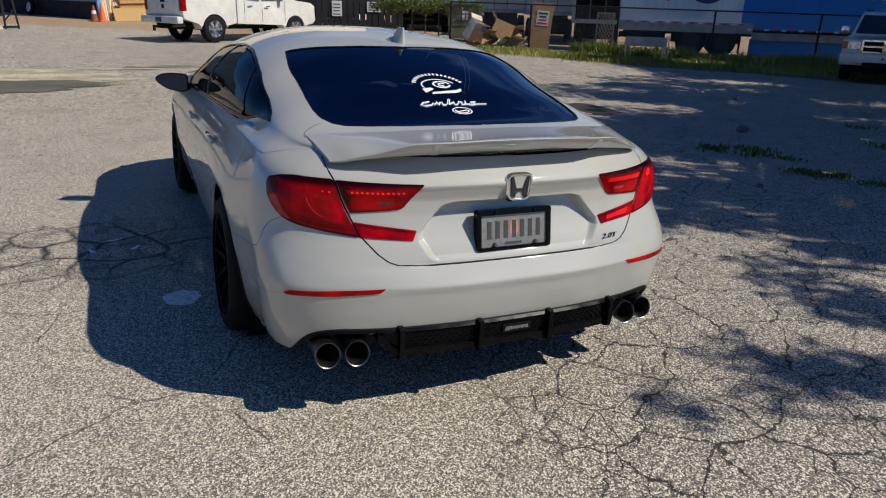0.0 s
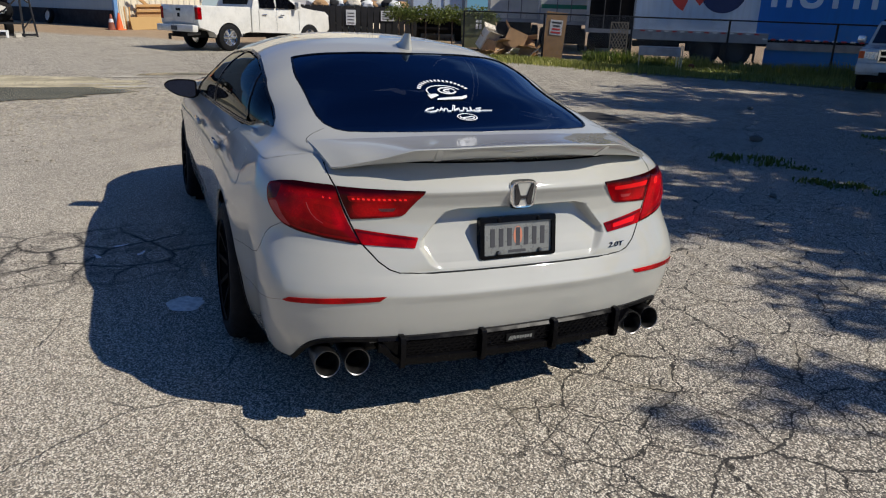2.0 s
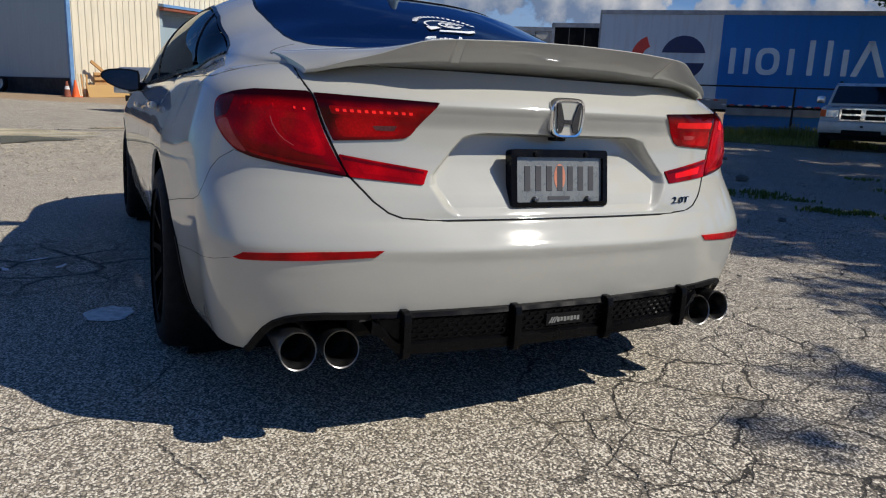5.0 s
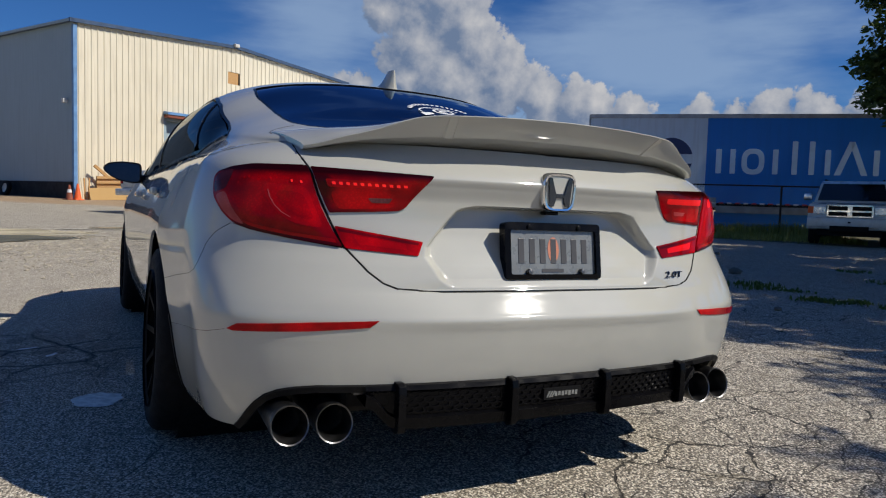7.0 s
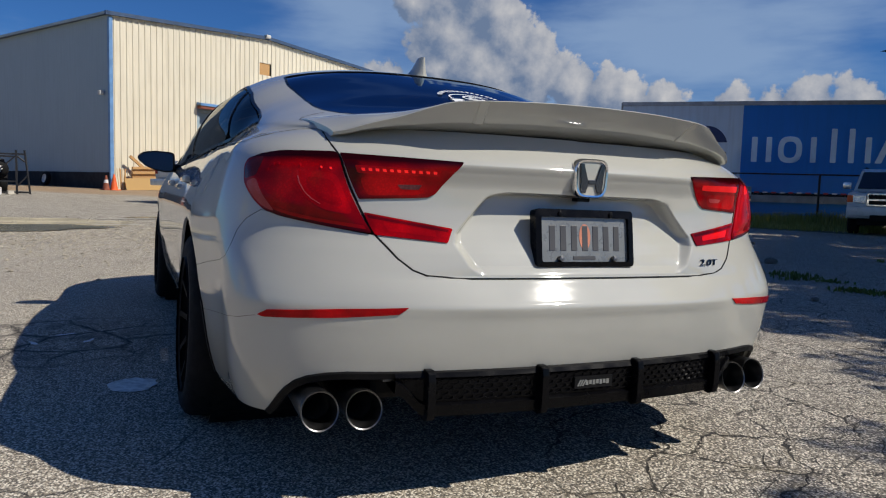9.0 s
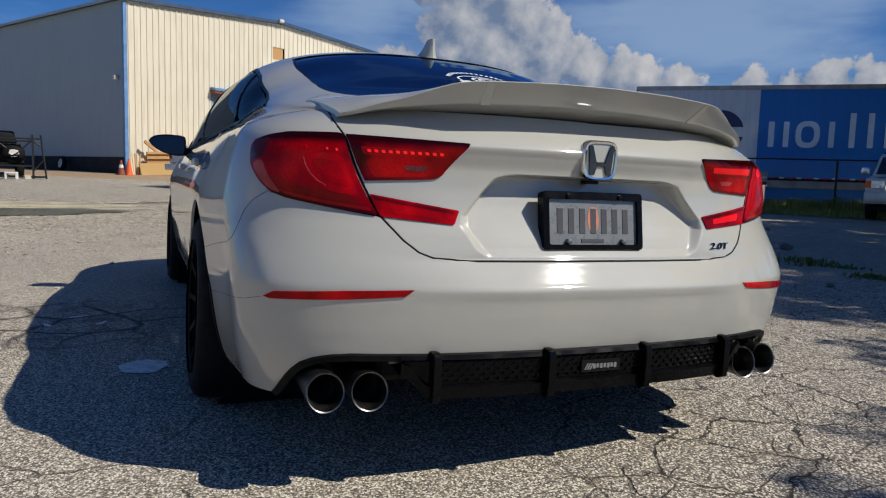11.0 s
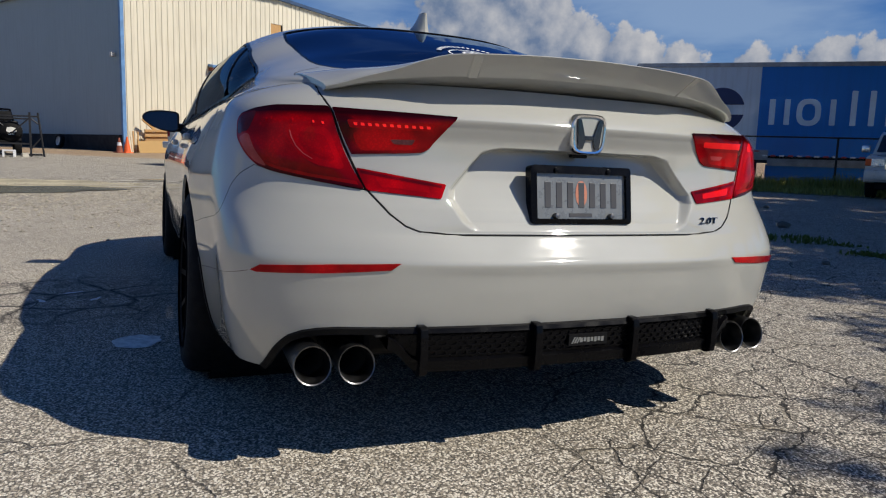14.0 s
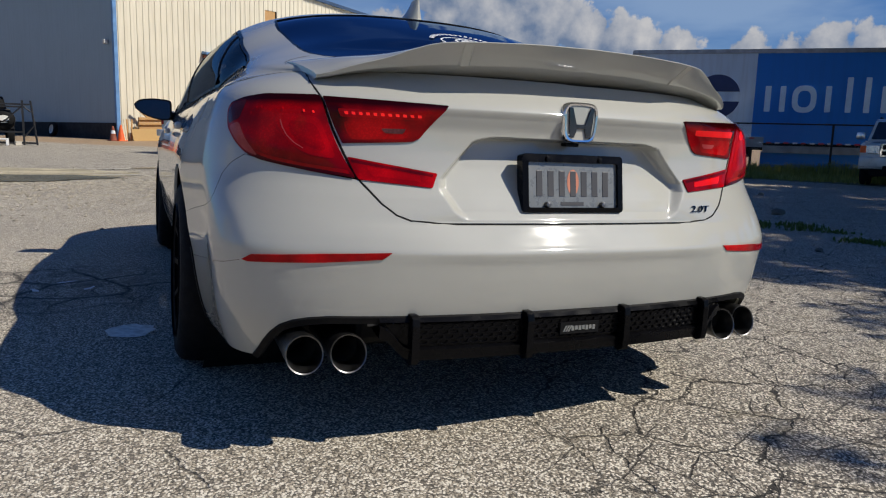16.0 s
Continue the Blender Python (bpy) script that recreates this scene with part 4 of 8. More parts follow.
    inlay("smoky_corner", [(0.838, 0.896), (0.905, 0.884), (0.924, 0.868), (0.918, 0.832), (0.862, 0.842), (0.846, 0.868)], SMOKE_RED, 0.0006, lamp, outer, 0.012, "smoky dark corner lens")
    inlay("outer_reflector", [(0.862, 0.836), (0.914, 0.826), (0.886, 0.785), (0.858, 0.762), (0.826, 0.752), (0.846, 0.79)], LENS_PALE, 0.0006, lamp, outer, 0.012, "pale red side reflector")
    inlay("inner_ring", [(0.622, 0.858), (0.74, 0.862), (0.738, 0.83), (0.722, 0.79), (0.69, 0.762), (0.618, 0.752)], LENS_MID, 0.0006, lamp, outer, 0.022, "brighter red ring of the inner bowl")
    inlay("inner_bowl", [(0.636, 0.842), (0.706, 0.846), (0.704, 0.82), (0.694, 0.796), (0.672, 0.778), (0.632, 0.77)], LENS, 0.0012, lamp, outer, 0.022, "deep red inner bowl")
    inlay("lower_strip", [(0.608, 0.727), (0.712, 0.741), (0.80, 0.757), (0.834, 0.768), (0.828, 0.758), (0.79, 0.746), (0.712, 0.732), (0.608, 0.717)], LENS_MID, 0.0008, lamp, outer, 0.003, "bright red lower edge")
    # curved highlight on the lens, painted as a thin pale line
    ribbon("light_guide", lower, turn([(0.727, 0.846), (0.726, 0.828), (0.720, 0.808), (0.708, 0.790), (0.690, 0.777)]), 0.0034, LENS_PALE, lamp, off=0.0150)
    # right lamp only: sunlight put in as a bright glowing spot
    if s > 0:
        inlay("glow_spot", [(0.632, 0.884), (0.662, 0.886), (0.662, 0.858), (0.634, 0.856)], LENS_SUNLIT, 0.0008, lamp, outer, 0.008, "bright red spot painted for the sun on the right lamp")
    for k, (u0, z0) in enumerate(((0.632, 0.872), (0.655, 0.873), (0.71, 0.876), (0.775, 0.878), (0.792, 0.876), (0.812, 0.862))):
        inlay("lamp_glint", [(u0, z0), (u0 + 0.0055, z0 + 0.0003), (u0 + 0.0055, z0 - 0.006), (u0, z0 - 0.006)], LENS_GLOW if k < 2 else LENS_BRIGHT, 0.0014, lamp, outer, 0.001)
    inner = rounded(turn([(0.6035, 0.9085), (0.316, 0.8985), (0.352, 0.862), (0.398, 0.815), (0.418, 0.8055), (0.45, 0.8025), (0.589, 0.7945)]), 0.004)
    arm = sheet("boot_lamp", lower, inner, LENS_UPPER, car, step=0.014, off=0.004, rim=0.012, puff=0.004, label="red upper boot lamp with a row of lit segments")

    def on_arm(name, points, mat, off, r=0.004, label=""):
        inlay(name, points, mat, off, arm, inner, r, label, 0.004, 0.004)

    # brighter lens colours on the right put its sunlight into the material
    on_arm("glow_bar", [(0.574, 0.881), (0.372, 0.879), (0.380, 0.862), (0.572, 0.861)], LENS_MID if s < 0 else LENS_SUNLIT, 0.0006, 0.005, "bright red light bar")
    on_arm("lower_bowl", [(0.57, 0.852), (0.41, 0.85), (0.43, 0.812), (0.566, 0.804)], LENS if s < 0 else LENS_MID, 0.0006, 0.016)
    for k in range(11 if s < 0 else 0):
        u0 = 0.383 + k * 0.0168
        on_arm("lit_segment", [(u0, 0.8748), (u0 + 0.0086, 0.8748), (u0 + 0.0086, 0.8672), (u0 + 0.0004, 0.8672)], LENS_GLOW, 0.0014, 0.0015)
    on_arm("reverse_lamp", [(0.424, 0.838), (0.484, 0.836), (0.478, 0.824), (0.436, 0.824)], SMOKE if s < 0 else LENS_PALE, 0.0014, 0.004, "smoky reverse lamp window")
    low_arm = rounded(turn([(0.5915, 0.762), (0.386, 0.7265), (0.418, 0.690), (0.594, 0.706)]), 0.005)
    arm2 = sheet("boot_lamp", lower, low_arm, LENS, car, step=0.014, off=0.004, rim=0.012, puff=0.003, label="slim red lower boot lamp")
    inlay("lamp_border", [(0.586, 0.756), (0.398, 0.7235), (0.404, 0.717), (0.586, 0.748)], LENS_DARK, 0.0006, arm2, low_arm, 0.003, "", 0.003, 0.004)
    # again brighter and glowing on the right, for the sun on it
    inlay("glow_bar", [(0.555, 0.739), (0.435, 0.719), (0.44, 0.704), (0.555, 0.716)], LENS_MID if s < 0 else LENS_SUNLIT, 0.0006, arm2, low_arm, 0.004, "bright red light bar", 0.003, 0.004)
    # bumper reflector strip
    strip_line = turn([(u_of_x(0.537, 0.53), 0.532), (u_of_x(0.70, 0.53), 0.526), (0.958, 0.514), (0.987, 0.499), (0.968, 0.495), (u_of_x(0.70, 0.50), 0.504), (u_of_x(0.56, 0.51), 0.515)])
    sheet("bumper_reflector", lower, strip_line, LENS_MID, car, step=0.018, off=0.003, rim=0.006, label="slim red bumper reflector")
    # dark gaps round the lid
    ribbon("lid_seam", lower, turn([(u + 0.003, z) for u, z in LID_SIDE[:11]] + [(0.40, 0.6005), (0.0, 0.6005)]), 0.0065, BLACK_MATT, car, off=0.0003)
    # bumper seam, and a dark line painted for the shade of the crease towards the wheel
    ribbon("bumper_seam", lower, turn(SEAM), 0.0016, BLACK_MATT, car, off=0.0002)
    ribbon("bumper_crease", lower, turn([(0.995, 0.496), (1.06, 0.482), su(0.65, 0.428)]), 0.0014, SMOKE, car, off=0.0002)
    ribbon("arch_lip", lower, turn([su(AXLE_REAR + 0.004 - 0.372 * math.cos(radians(a)), HUB_Z + 0.372 * math.sin(radians(a))) for a in range(-16, 26, 6)]), 0.020, BLACK_MATT, car, off=0.004, label="black edge of the wheel opening")
    # fuel flap, left side only
    if s < 0:
        flap = rounded([(-1.36, 0.925), (-1.50, 0.925), (-1.50, 0.785), (-1.36, 0.785)], 0.05)
        sheet("fuel_flap", lower, flap, PAINT, car, step=0.02, off=0.0015, rim=0.004)
    # door handles
    for hy, hz, owner in ((1.46, 0.835, door), (2.42, 0.815, door_front)):
        bm = bmesh.new()
        box(bm, -0.012, -0.11, -0.014, 0.012, 0.11, 0.014, bevel=0.009)
        handle = part("door_handle", bm, PAINT, owner, "body-coloured pull handle", True)
        x = float(lower(u_of_y(hy, hz), hz)[0])
        handle.matrix_basis = pose(s * (x + 0.022), hy, hz, 0, 0, 0)
        cup = rounded(turn([su(hy - 0.075, hz + 0.028), su(hy + 0.06, hz + 0.028), su(hy + 0.06, hz - 0.03), su(hy - 0.075, hz - 0.03)]), 0.025)
        sheet("handle_cup", lower, cup, PAINT, owner, step=0.02, off=0.001, rim=0.002, label="hollow behind the handle")

# deck, glass, roof
GLASS_L = [(0.0, 0.352), (0.25, 0.372), (0.40, 0.405), (0.487, 0.438), (0.525, 0.475), (0.552, 0.545), (0.562, 0.64), (0.560, 0.78), (0.545, 0.92), (0.513, 1.07), (0.475, 1.21), (0.447, 1.335), (0.43, 1.332),
           (0.26, 1.232), (0.12, 1.195), (0.0, 1.185)]


def both_sides(line):
    return line + [(-a, y) for a, y in line[::-1] if abs(a) > 1e-6]


glass_poly = both_sides(GLASS_L)
rear_glass = sheet("rear_window", upper, glass_poly, GLASS_REAR, car, step=0.03, off=-0.004, rim=0.004, label="dark dyed rear window with white stickers")
rear_glass.visible_shadow = True
roof_edge = [(0.0, 0.075), (0.70, 0.082), (0.985, 0.16), (0.998, 0.35), (0.998, 0.88)]
side_low = [(0.90, 0.755), (0.865, 0.735), (0.80, 0.80), (0.72, 0.99), (0.62, 1.20), (0.565, 1.42), (0.53, 1.62), (0.515, 1.9), (0.525, 2.3), (0.56, 2.6), (0.66, 2.95), (0.80, 3.2), (0.998, 3.32)]
screen = [(0.0, 2.58), (0.30, 2.60), (0.46, 2.66), (0.60, 2.95), (0.74, 3.25), (0.60, 3.42), (0.30, 3.46), (0.0, 3.47)]
roof_poly = both_sides([(0.0, 0.075)] + roof_edge[1:] + [(0.998, 1.13), (0.984, 1.10), (0.934, 0.965), (0.924, 0.93), (0.904, 0.865), (0.884, 0.755)] + side_low[1:-1] + [(0.985, 3.32), (0.985, 3.5), (0.6, 3.53), (0.0, 3.55)])
sheet("roof_and_deck", upper, roof_poly, PAINT, car, step=0.022, holes=(shrink(glass_poly, -0.003), both_sides(screen)), rim=0.012)
sheet("windscreen", upper, both_sides(screen), GLASS_FRONT, car, step=0.05, off=-0.006, rim=0.0)
sheet("bonnet", upper, both_sides([(0.0, 3.56), (0.6, 3.54), (0.98, 3.51), (0.99, 4.2), (0.9, 4.55), (0.0, 4.7)]), PAINT, car, step=0.05, gap=0.002)
ribbon("window_seal", upper, [(a * 1.0, y) for a, y in glass_poly] + [glass_poly[0]], 0.012, BLACK, car, off=0.0005)
# side windows with their black surround
win_out = [(0.985, 1.10), (0.935, 0.965), (0.925, 0.93), (0.905, 0.865), (0.885, 0.755), (0.865, 0.735), (0.80, 0.80), (0.72, 0.99), (0.62, 1.20), (0.565, 1.42), (0.53, 1.62), (0.515, 1.9), (0.525, 2.3), (0.56, 2.6), (0.66, 2.95), (0.80, 3.18), (0.985, 3.20), (0.99, 2.2), (0.99, 1.3)]
for s in (1, -1):
    turn = (lambda p: p) if s > 0 else flip
    sheet("window_surround", upper, turn(win_out), BLACK, car, step=0.03, off=0.002, rim=0.006, holes=(turn(shrink(win_out, 0.016)),), label="glossy black side window surround")
    sheet("quarter_window", upper, turn([(0.958, 1.12), (0.925, 0.985), (0.91, 0.93), (0.885, 0.80), (0.855, 0.765), (0.74, 1.00), (0.645, 1.20), (0.605, 1.33), (0.76, 1.22), (0.90, 1.155)]), GLASS_SIDE, car, step=0.04, off=-0.004, rim=0.0, label="small dark quarter window")
    sheet("rear_door_window", upper, turn([(0.968, 1.20), (0.90, 1.19), (0.76, 1.255), (0.60, 1.37), (0.555, 1.60), (0.54, 1.9), (0.545, 2.02), (0.75, 2.12), (0.972, 2.20)]), GLASS_SIDE, car, step=0.05, off=-0.004, rim=0.0, label="dark dyed door window")
    sheet("front_door_window", upper, turn([(0.972, 2.28), (0.75, 2.20), (0.55, 2.12), (0.55, 2.3), (0.585, 2.6), (0.68, 2.93), (0.80, 3.12), (0.968, 3.14)]), GLASS_SIDE, car, step=0.05, off=-0.004, rim=0.0, label="dark dyed door window")
    for name, line in (("quarter_bar", [(0.93, 1.165), (0.76, 1.238), (0.60, 1.36)]), ("door_pillar", [(0.972, 2.24), (0.75, 2.16), (0.54, 2.07)])):
        ribbon(name, upper, turn(line), 0.045, BLACK, car, off=0.0)
    ribbon("belt_trim", upper, turn([(0.875, 0.745), (0.915, 0.875), (0.93, 0.94), (0.945, 0.985), (0.99, 1.10), (0.993, 1.6), (0.993, 2.3), (0.993, 3.15)]), 0.010, BLACK, car, off=0.006, label="thin black trim along the belt line")
    # mirrors
    shape = [(0.0, -0.062), (0.0, 0.052), (0.03, 0.060), (0.11, 0.064), (0.18, 0.055), (0.217, 0.030), (0.214, 0.008), (0.175, -0.028), (0.12, -0.054), (0.05, -0.068)]
    bm = slab(rounded([((o - 0.11) * s, z) for o, z in shape], 0.02), -0.035, 0.075, 0.0, "Y")
    for v in bm.verts:
        if v.co.y > 0:
            v.co.x, v.co.z = v.co.x * 0.72, v.co.z * 0.70
    bmesh.ops.bevel(bm, geom=[e for e in bm.edges if abs(e.verts[0].co.y - e.verts[1].co.y) < 0.01], offset=0.008, segments=3, affect="EDGES", profile=0.6)
    mirror = part("door_mirror", bm, BLACK, car, "glossy black door mirror", True)
    mirror.matrix_basis = pose(s * 1.005, 3.09, 0.945, 0, 0, s * 8)
    part("mirror_glass", slab(rounded([((o - 0.11) * s * 0.9, z * 0.86) for o, z in shape], 0.016), -0.0375, -0.0352, across="Y"), MIRROR_DARK, mirror, "dark blue-dyed mirror glass")
    arm_bm = tubes((((-s) * 0.07, 0.02, -0.03), ((-s) * 0.185, 0.06, -0.055), 0.026, 0.03))
    part("mirror_arm", arm_bm, BLACK, mirror)

# dark lining behind all panel gaps, and the floor
lining = half_and_half([(0.0, 0.975), (0.6, 0.975), su(0.9, 0.975), su(1.6, 0.94), su(2.4, 0.92), su(3.2, 0.9), su(3.7, 0.87), (SIDE_END + 0.6, 0.7), (SHEET_END - 0.03, 0.6), (SHEET_END - 0.03, 0.2)]
                       + [(u, z) for u, z in FRONT_ARCH[::-1]] + [su(3.2, 0.2), su(1.6, 0.2)] + [(u, z) for u, z in REAR_ARCH[::-1]] + [(1.0, 0.24), (0.96, 0.30), (0.9, 0.375), (0.0, 0.385)])


def shell(u, z):
    """The outer shape without the hollow for the plate."""
    p = lower(u, z)
    p[..., 1] -= DENT(p[..., 0], z) * (np.abs(u) < ARC_END)
    return p


sheet("body_lining", shell, lining, BLACK_MATT, car, step=0.05, off=-0.085, rim=0.0)
part("underbody", boxes((-0.74, 0.28, 0.20, 0.74, 4.5, 0.30), (-0.60, 0.06, 0.27, 0.60, 0.3, 0.36), bevel=0.02), BLACK_MATT, car)
for y in (AXLE_REAR, AXLE_FRONT):
    for s in (1, -1):
        bm = lathe([(0.37, 0.915 * s), (0.375, 0.60 * s), (0.1, 0.60 * s)], 40)
        liner = part("wheel_liner", bm, BLACK_MATT, car, "", True)
        liner.location = (0, y, HUB_Z + 0.005)

# bumper's black lower edge, diffuser, exhaust tips
edge_line = [(u, z - 0.004) for u, z in BUMPER_LOW[2:]]
for s in (1, -1):
    ribbon("bumper_lip", lower, [(s * u, z) for u, z in edge_line] + [(0.0, 0.356)], 0.024, BLACK_MATT, car, off=0.006, label="glossy black edge under the bumper")
diffuser = new("diffuser")
diffuser.parent, diffuser["label"] = car, "black honeycomb rear diffuser with four fins"


def diff_y(x):
    return float(lower(u_of_x(x, 0.36), 0.36)[1]) - 0.004


cols = np.linspace(-0.56, 0.56, 57)
verts, faces = [], []
for x in cols:
    y = diff_y(x)
    low = 0.250 + 0.06 * smooth((abs(x) - 0.48) / 0.08)
    verts += [(x, y - 0.004, 0.362), (x, y - 0.014, 0.352), (x, y - 0.006, 0.346), (x, y - 0.004, low + 0.036), (x, y - 0.016, low + 0.030), (x, y - 0.010, low), (x, y + 0.10, low + 0.02)]
for k in range(len(cols) - 1):
    faces += [(7 * k + j, 7 * k + 7 + j, 7 * k + 8 + j, 7 * k + 1 + j) for j in range(6)]
panel = mesh_ob("diffuser_panel", verts, faces, BLACK, diffuser)
panel.data.shade_smooth()
panel.data.set_sharp_from_angle(angle=radians(30))
for fx in (-0.475, -0.158, 0.158, 0.475):
    y = diff_y(fx)
    part("fin", slab([(y + 0.05, 0.372), (y - 0.018, 0.372), (y - 0.030, 0.366), (y - 0.034, 0.345), (y - 0.034, 0.275), (y - 0.030, 0.246), (y - 0.01, 0.238), (y + 0.05, 0.25), (y + 0.05, 0.30)], fx - 0.0105, fx + 0.0105, 0.003), BLACK, diffuser)
# honeycomb walls between the fins
bm = bmesh.new()
r = 0.0138
for span0, span1 in ((-0.462, -0.172), (-0.145, 0.145), (0.172, 0.462)):
    row = 0
    z = 0.2985
    while z < 0.343:
        x = span0 + (0.0 if row % 2 else r * 0.95)
        while x < span1:
            pts = [(x + r * 1.28 * math.cos(radians(60 * k + 30)) * 0.92, z + r * 0.62 * math.sin(radians(60 * k + 30))) for k in range(6)]
            small = [(x + (px - x) * 0.78, z + (pz - z) * 0.74) for px, pz in pts]
            a = [bm.verts.new((px, diff_y(px) - 0.009, pz)) for px, pz in pts]
            b = [bm.verts.new((px, diff_y(px) - 0.009, pz)) for px, pz in small]
            c = [bm.verts.new((px, diff_y(px) - 0.001, pz)) for px, pz in small]
            for k in range(6):
                bm.faces.new((a[k], a[(k + 1) % 6], b[(k + 1) % 6], b[k]))
                bm.faces.new((b[k], b[(k + 1) % 6], c[(k + 1) % 6], c[k]))
            x += r * 2.0
        z += r * 0.95
        row += 1
tagged(part("honeycomb", bm, BLACK, diffuser, "embossed black honeycomb mesh"), kind="stuff")
badge = part("diffuser_badge", boxes((-0.055, diff_y(0) - 0.0155, 0.300, 0.07, diff_y(0) - 0.006, 0.332)), BLACK_MATT, diffuser, "small badge with pale bars")
for k in range(3):
    part("badge_bar", slab([(-0.048 + 0.008 * k, 0.307), (-0.043 + 0.008 * k, 0.307), (-0.034 + 0.008 * k, 0.324), (-0.039 + 0.008 * k, 0.324)], diff_y(0) - 0.0175, diff_y(0) - 0.0150, across="Y"), PLATE_FACE, badge)
part("badge_bar", boxes(*[(-0.020 + 0.0115 * k, diff_y(0) - 0.0175, 0.309 + 0.002 * (k % 2), -0.0115 + 0.0115 * k, diff_y(0) - 0.015, 0.322) for k in range(7)]), PLATE_FACE, badge)
for s in (1, -1):
    for ex, ey in (((0.70, 0.0), (0.595, -0.02)) if s > 0 else ((0.742, 0.005), (0.634, -0.012))):
        prof = [(0.034, 0.30), (0.038, 0.20), (0.0475, 0.02), (0.0485, 0.002), (0.0475, -0.002), (0.0445, 0.0), (0.043, 0.012), (0.039, 0.10), (0.037, 0.2)]
        bm = lathe(prof, 44, "Y")
        for v in bm.verts:
            f = smooth((0.14 - v.co.y) / 0.14)
            v.co.y += f * 0.22 * v.co.z
        tip = part("exhaust_tip", bm, STEEL, car, "round slanted steel exhaust tip", True)
        tip.location = (s * ex, ey, 0.273)
        part("exhaust_bore", lathe([(0.0385, 0.06), (0.0375, 0.19), (0.001, 0.19)], 32, "Y"), SOOT, tip, "", True)
for sx in (-0.47, 0.47):
    part("silencer", boxes((sx - 0.13, 0.16, 0.24, sx + 0.13, 0.62, 0.36), bevel=0.05), SOOT, car)
part("exhaust_bracket", boxes((-0.585, -0.005, 0.338, -0.50, 0.01, 0.352)), STEEL, car)

# number plate with its frame, writing as plain bars
TILT_PLATE = math.degrees(math.atan2(0.024, 0.165))
plate = new("number_plate")
plate.parent = car
plate.matrix_basis = pose(-0.004, -0.013, 0.709, -TILT_PLATE, 0, 0)
plate["label"] = "grey number plate in a glossy black frame"


def plate_part(name, bm, mat, label="", owner=None):
    ob = part(name, bm, mat, owner or plate, label)
    return ob


plate_part("plate_sheet", boxes((-0.152, -0.002, -0.073, 0.152, 0.002, 0.073)), PLATE_FACE)
bm = bmesh.new()
outer_o, inner_o = rounded([(-0.1635, -0.0795), (0.1635, -0.0795), (0.1635, 0.0795), (-0.1635, 0.0795)], 0.012), rounded([(-0.146, -0.066), (0.146, -0.066), (0.146, 0.058), (-0.146, 0.058)], 0.006)
loops = [[bm.verts.new((x, y, z)) for x, z in o] for o, y in ((outer_o, 0.020), (outer_o, -0.009), (inner_o, -0.011), (inner_o, -0.002))]
for p, q in zip(loops, loops[1:]):
    for k in range(len(p)):
        bm.faces.new((p[k], p[(k + 1) % len(p)], q[(k + 1) % len(q)], q[k]))
plate_part("plate_frame", bm, BLACK, "glossy black plate frame")
for k in range(7):
    x = -0.108 + 0.036 * k
    plate_part("plate_bar", boxes((x - 0.0095, -0.0034, -0.035, x + 0.0095, -0.0015, 0.035), bevel=0.0008), PLATE_INK)
plate_part("peach_mark", slab([(0.019 * math.cos(a), 0.004 + 0.036 * math.sin(a)) for a in (2 * math.pi * k / 24 for k in range(24))], -0.0028, -0.0016, across="Y"), PLATE_PEACH)
plate_part("plate_bar", boxes((-0.040, -0.0034, -0.060, 0.034, -0.0015, -0.050)), PLATE_INK)
for bx, bz in ((-0.085, -0.058), (0.095, -0.058), (0.085, 0.066), (-0.085, 0.066)):
    bolt = plate_part("bolt", lathe([(0.0005, -0.016), (0.007, -0.015), (0.0085, -0.009), (0.0085, 0.0)], 16, "Y"), BLACK if bz > 0 else STEEL)
    bolt.location = (bx, 0, bz)
part("plate_lamp_bar", boxes((-0.022, 0.006, 0.811, 0.022, 0.034, 0.821), bevel=0.003), BLACK, car)

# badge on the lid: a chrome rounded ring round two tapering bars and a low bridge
emblem = new("emblem")
emblem.parent = car
emblem.matrix_basis = pose(0, -0.018, 0.876, 1, 0, 0)
emblem["label"] = "chrome rounded-square badge"


def squarish(w_top, w_low, h, n=40, p=4.2):
    out = []
    for k in range(n):
        a = 2 * math.pi * k / n
        c, d = math.cos(a), math.sin(a)
        q = (abs(c) ** p + abs(d) ** p) ** (-1 / p)
        z = h * d * q
        w = w_low + (w_top - w_low) * (z / h + 1) / 2
        out.append((w * c * q, z))
    return out


bm = bmesh.new()
loops = [[bm.verts.new((x, y, z)) for x, z in squarish(a * 1.1, b * 1.1, h)] for a, b, h, y in ((0.054, 0.048, 0.055, 0.006), (0.0535, 0.0475, 0.0545, -0.006), (0.050, 0.044, 0.051, -0.011), (0.045, 0.039, 0.046, -0.010), (0.0435, 0.0375, 0.0445, -0.006))]
for p, q in zip(loops, loops[1:]):
    for k in range(40):
        bm.faces.new((p[k], p[(k + 1) % 40], q[(k + 1) % 40], q[k]))
part("badge_ring", bm, CHROME, emblem, "", True)
bm = bmesh.new()
bm.faces.new([bm.verts.new((x, -0.007, z)) for x, z in squarish(0.0484, 0.0418, 0.045)])
part("badge_back", bm, PAINT, emblem)
for s in (1, -1):
    part("badge_stroke", slab([(s * 0.041, 0.040), (s * 0.029, 0.040), (s * 0.013, -0.008), (s * 0.013, -0.020), (s * 0.020, -0.040), (s * 0.034, -0.040)], -0.012, -0.007, 0.001, "Y"), DARK_CHROME, emblem)
part("badge_bridge", slab([(-0.0125, -0.004), (0.0125, -0.004), (0.0125, -0.016), (-0.0125, -0.016)], -0.012, -0.007, 0.001, "Y"), DARK_CHROME, emblem)

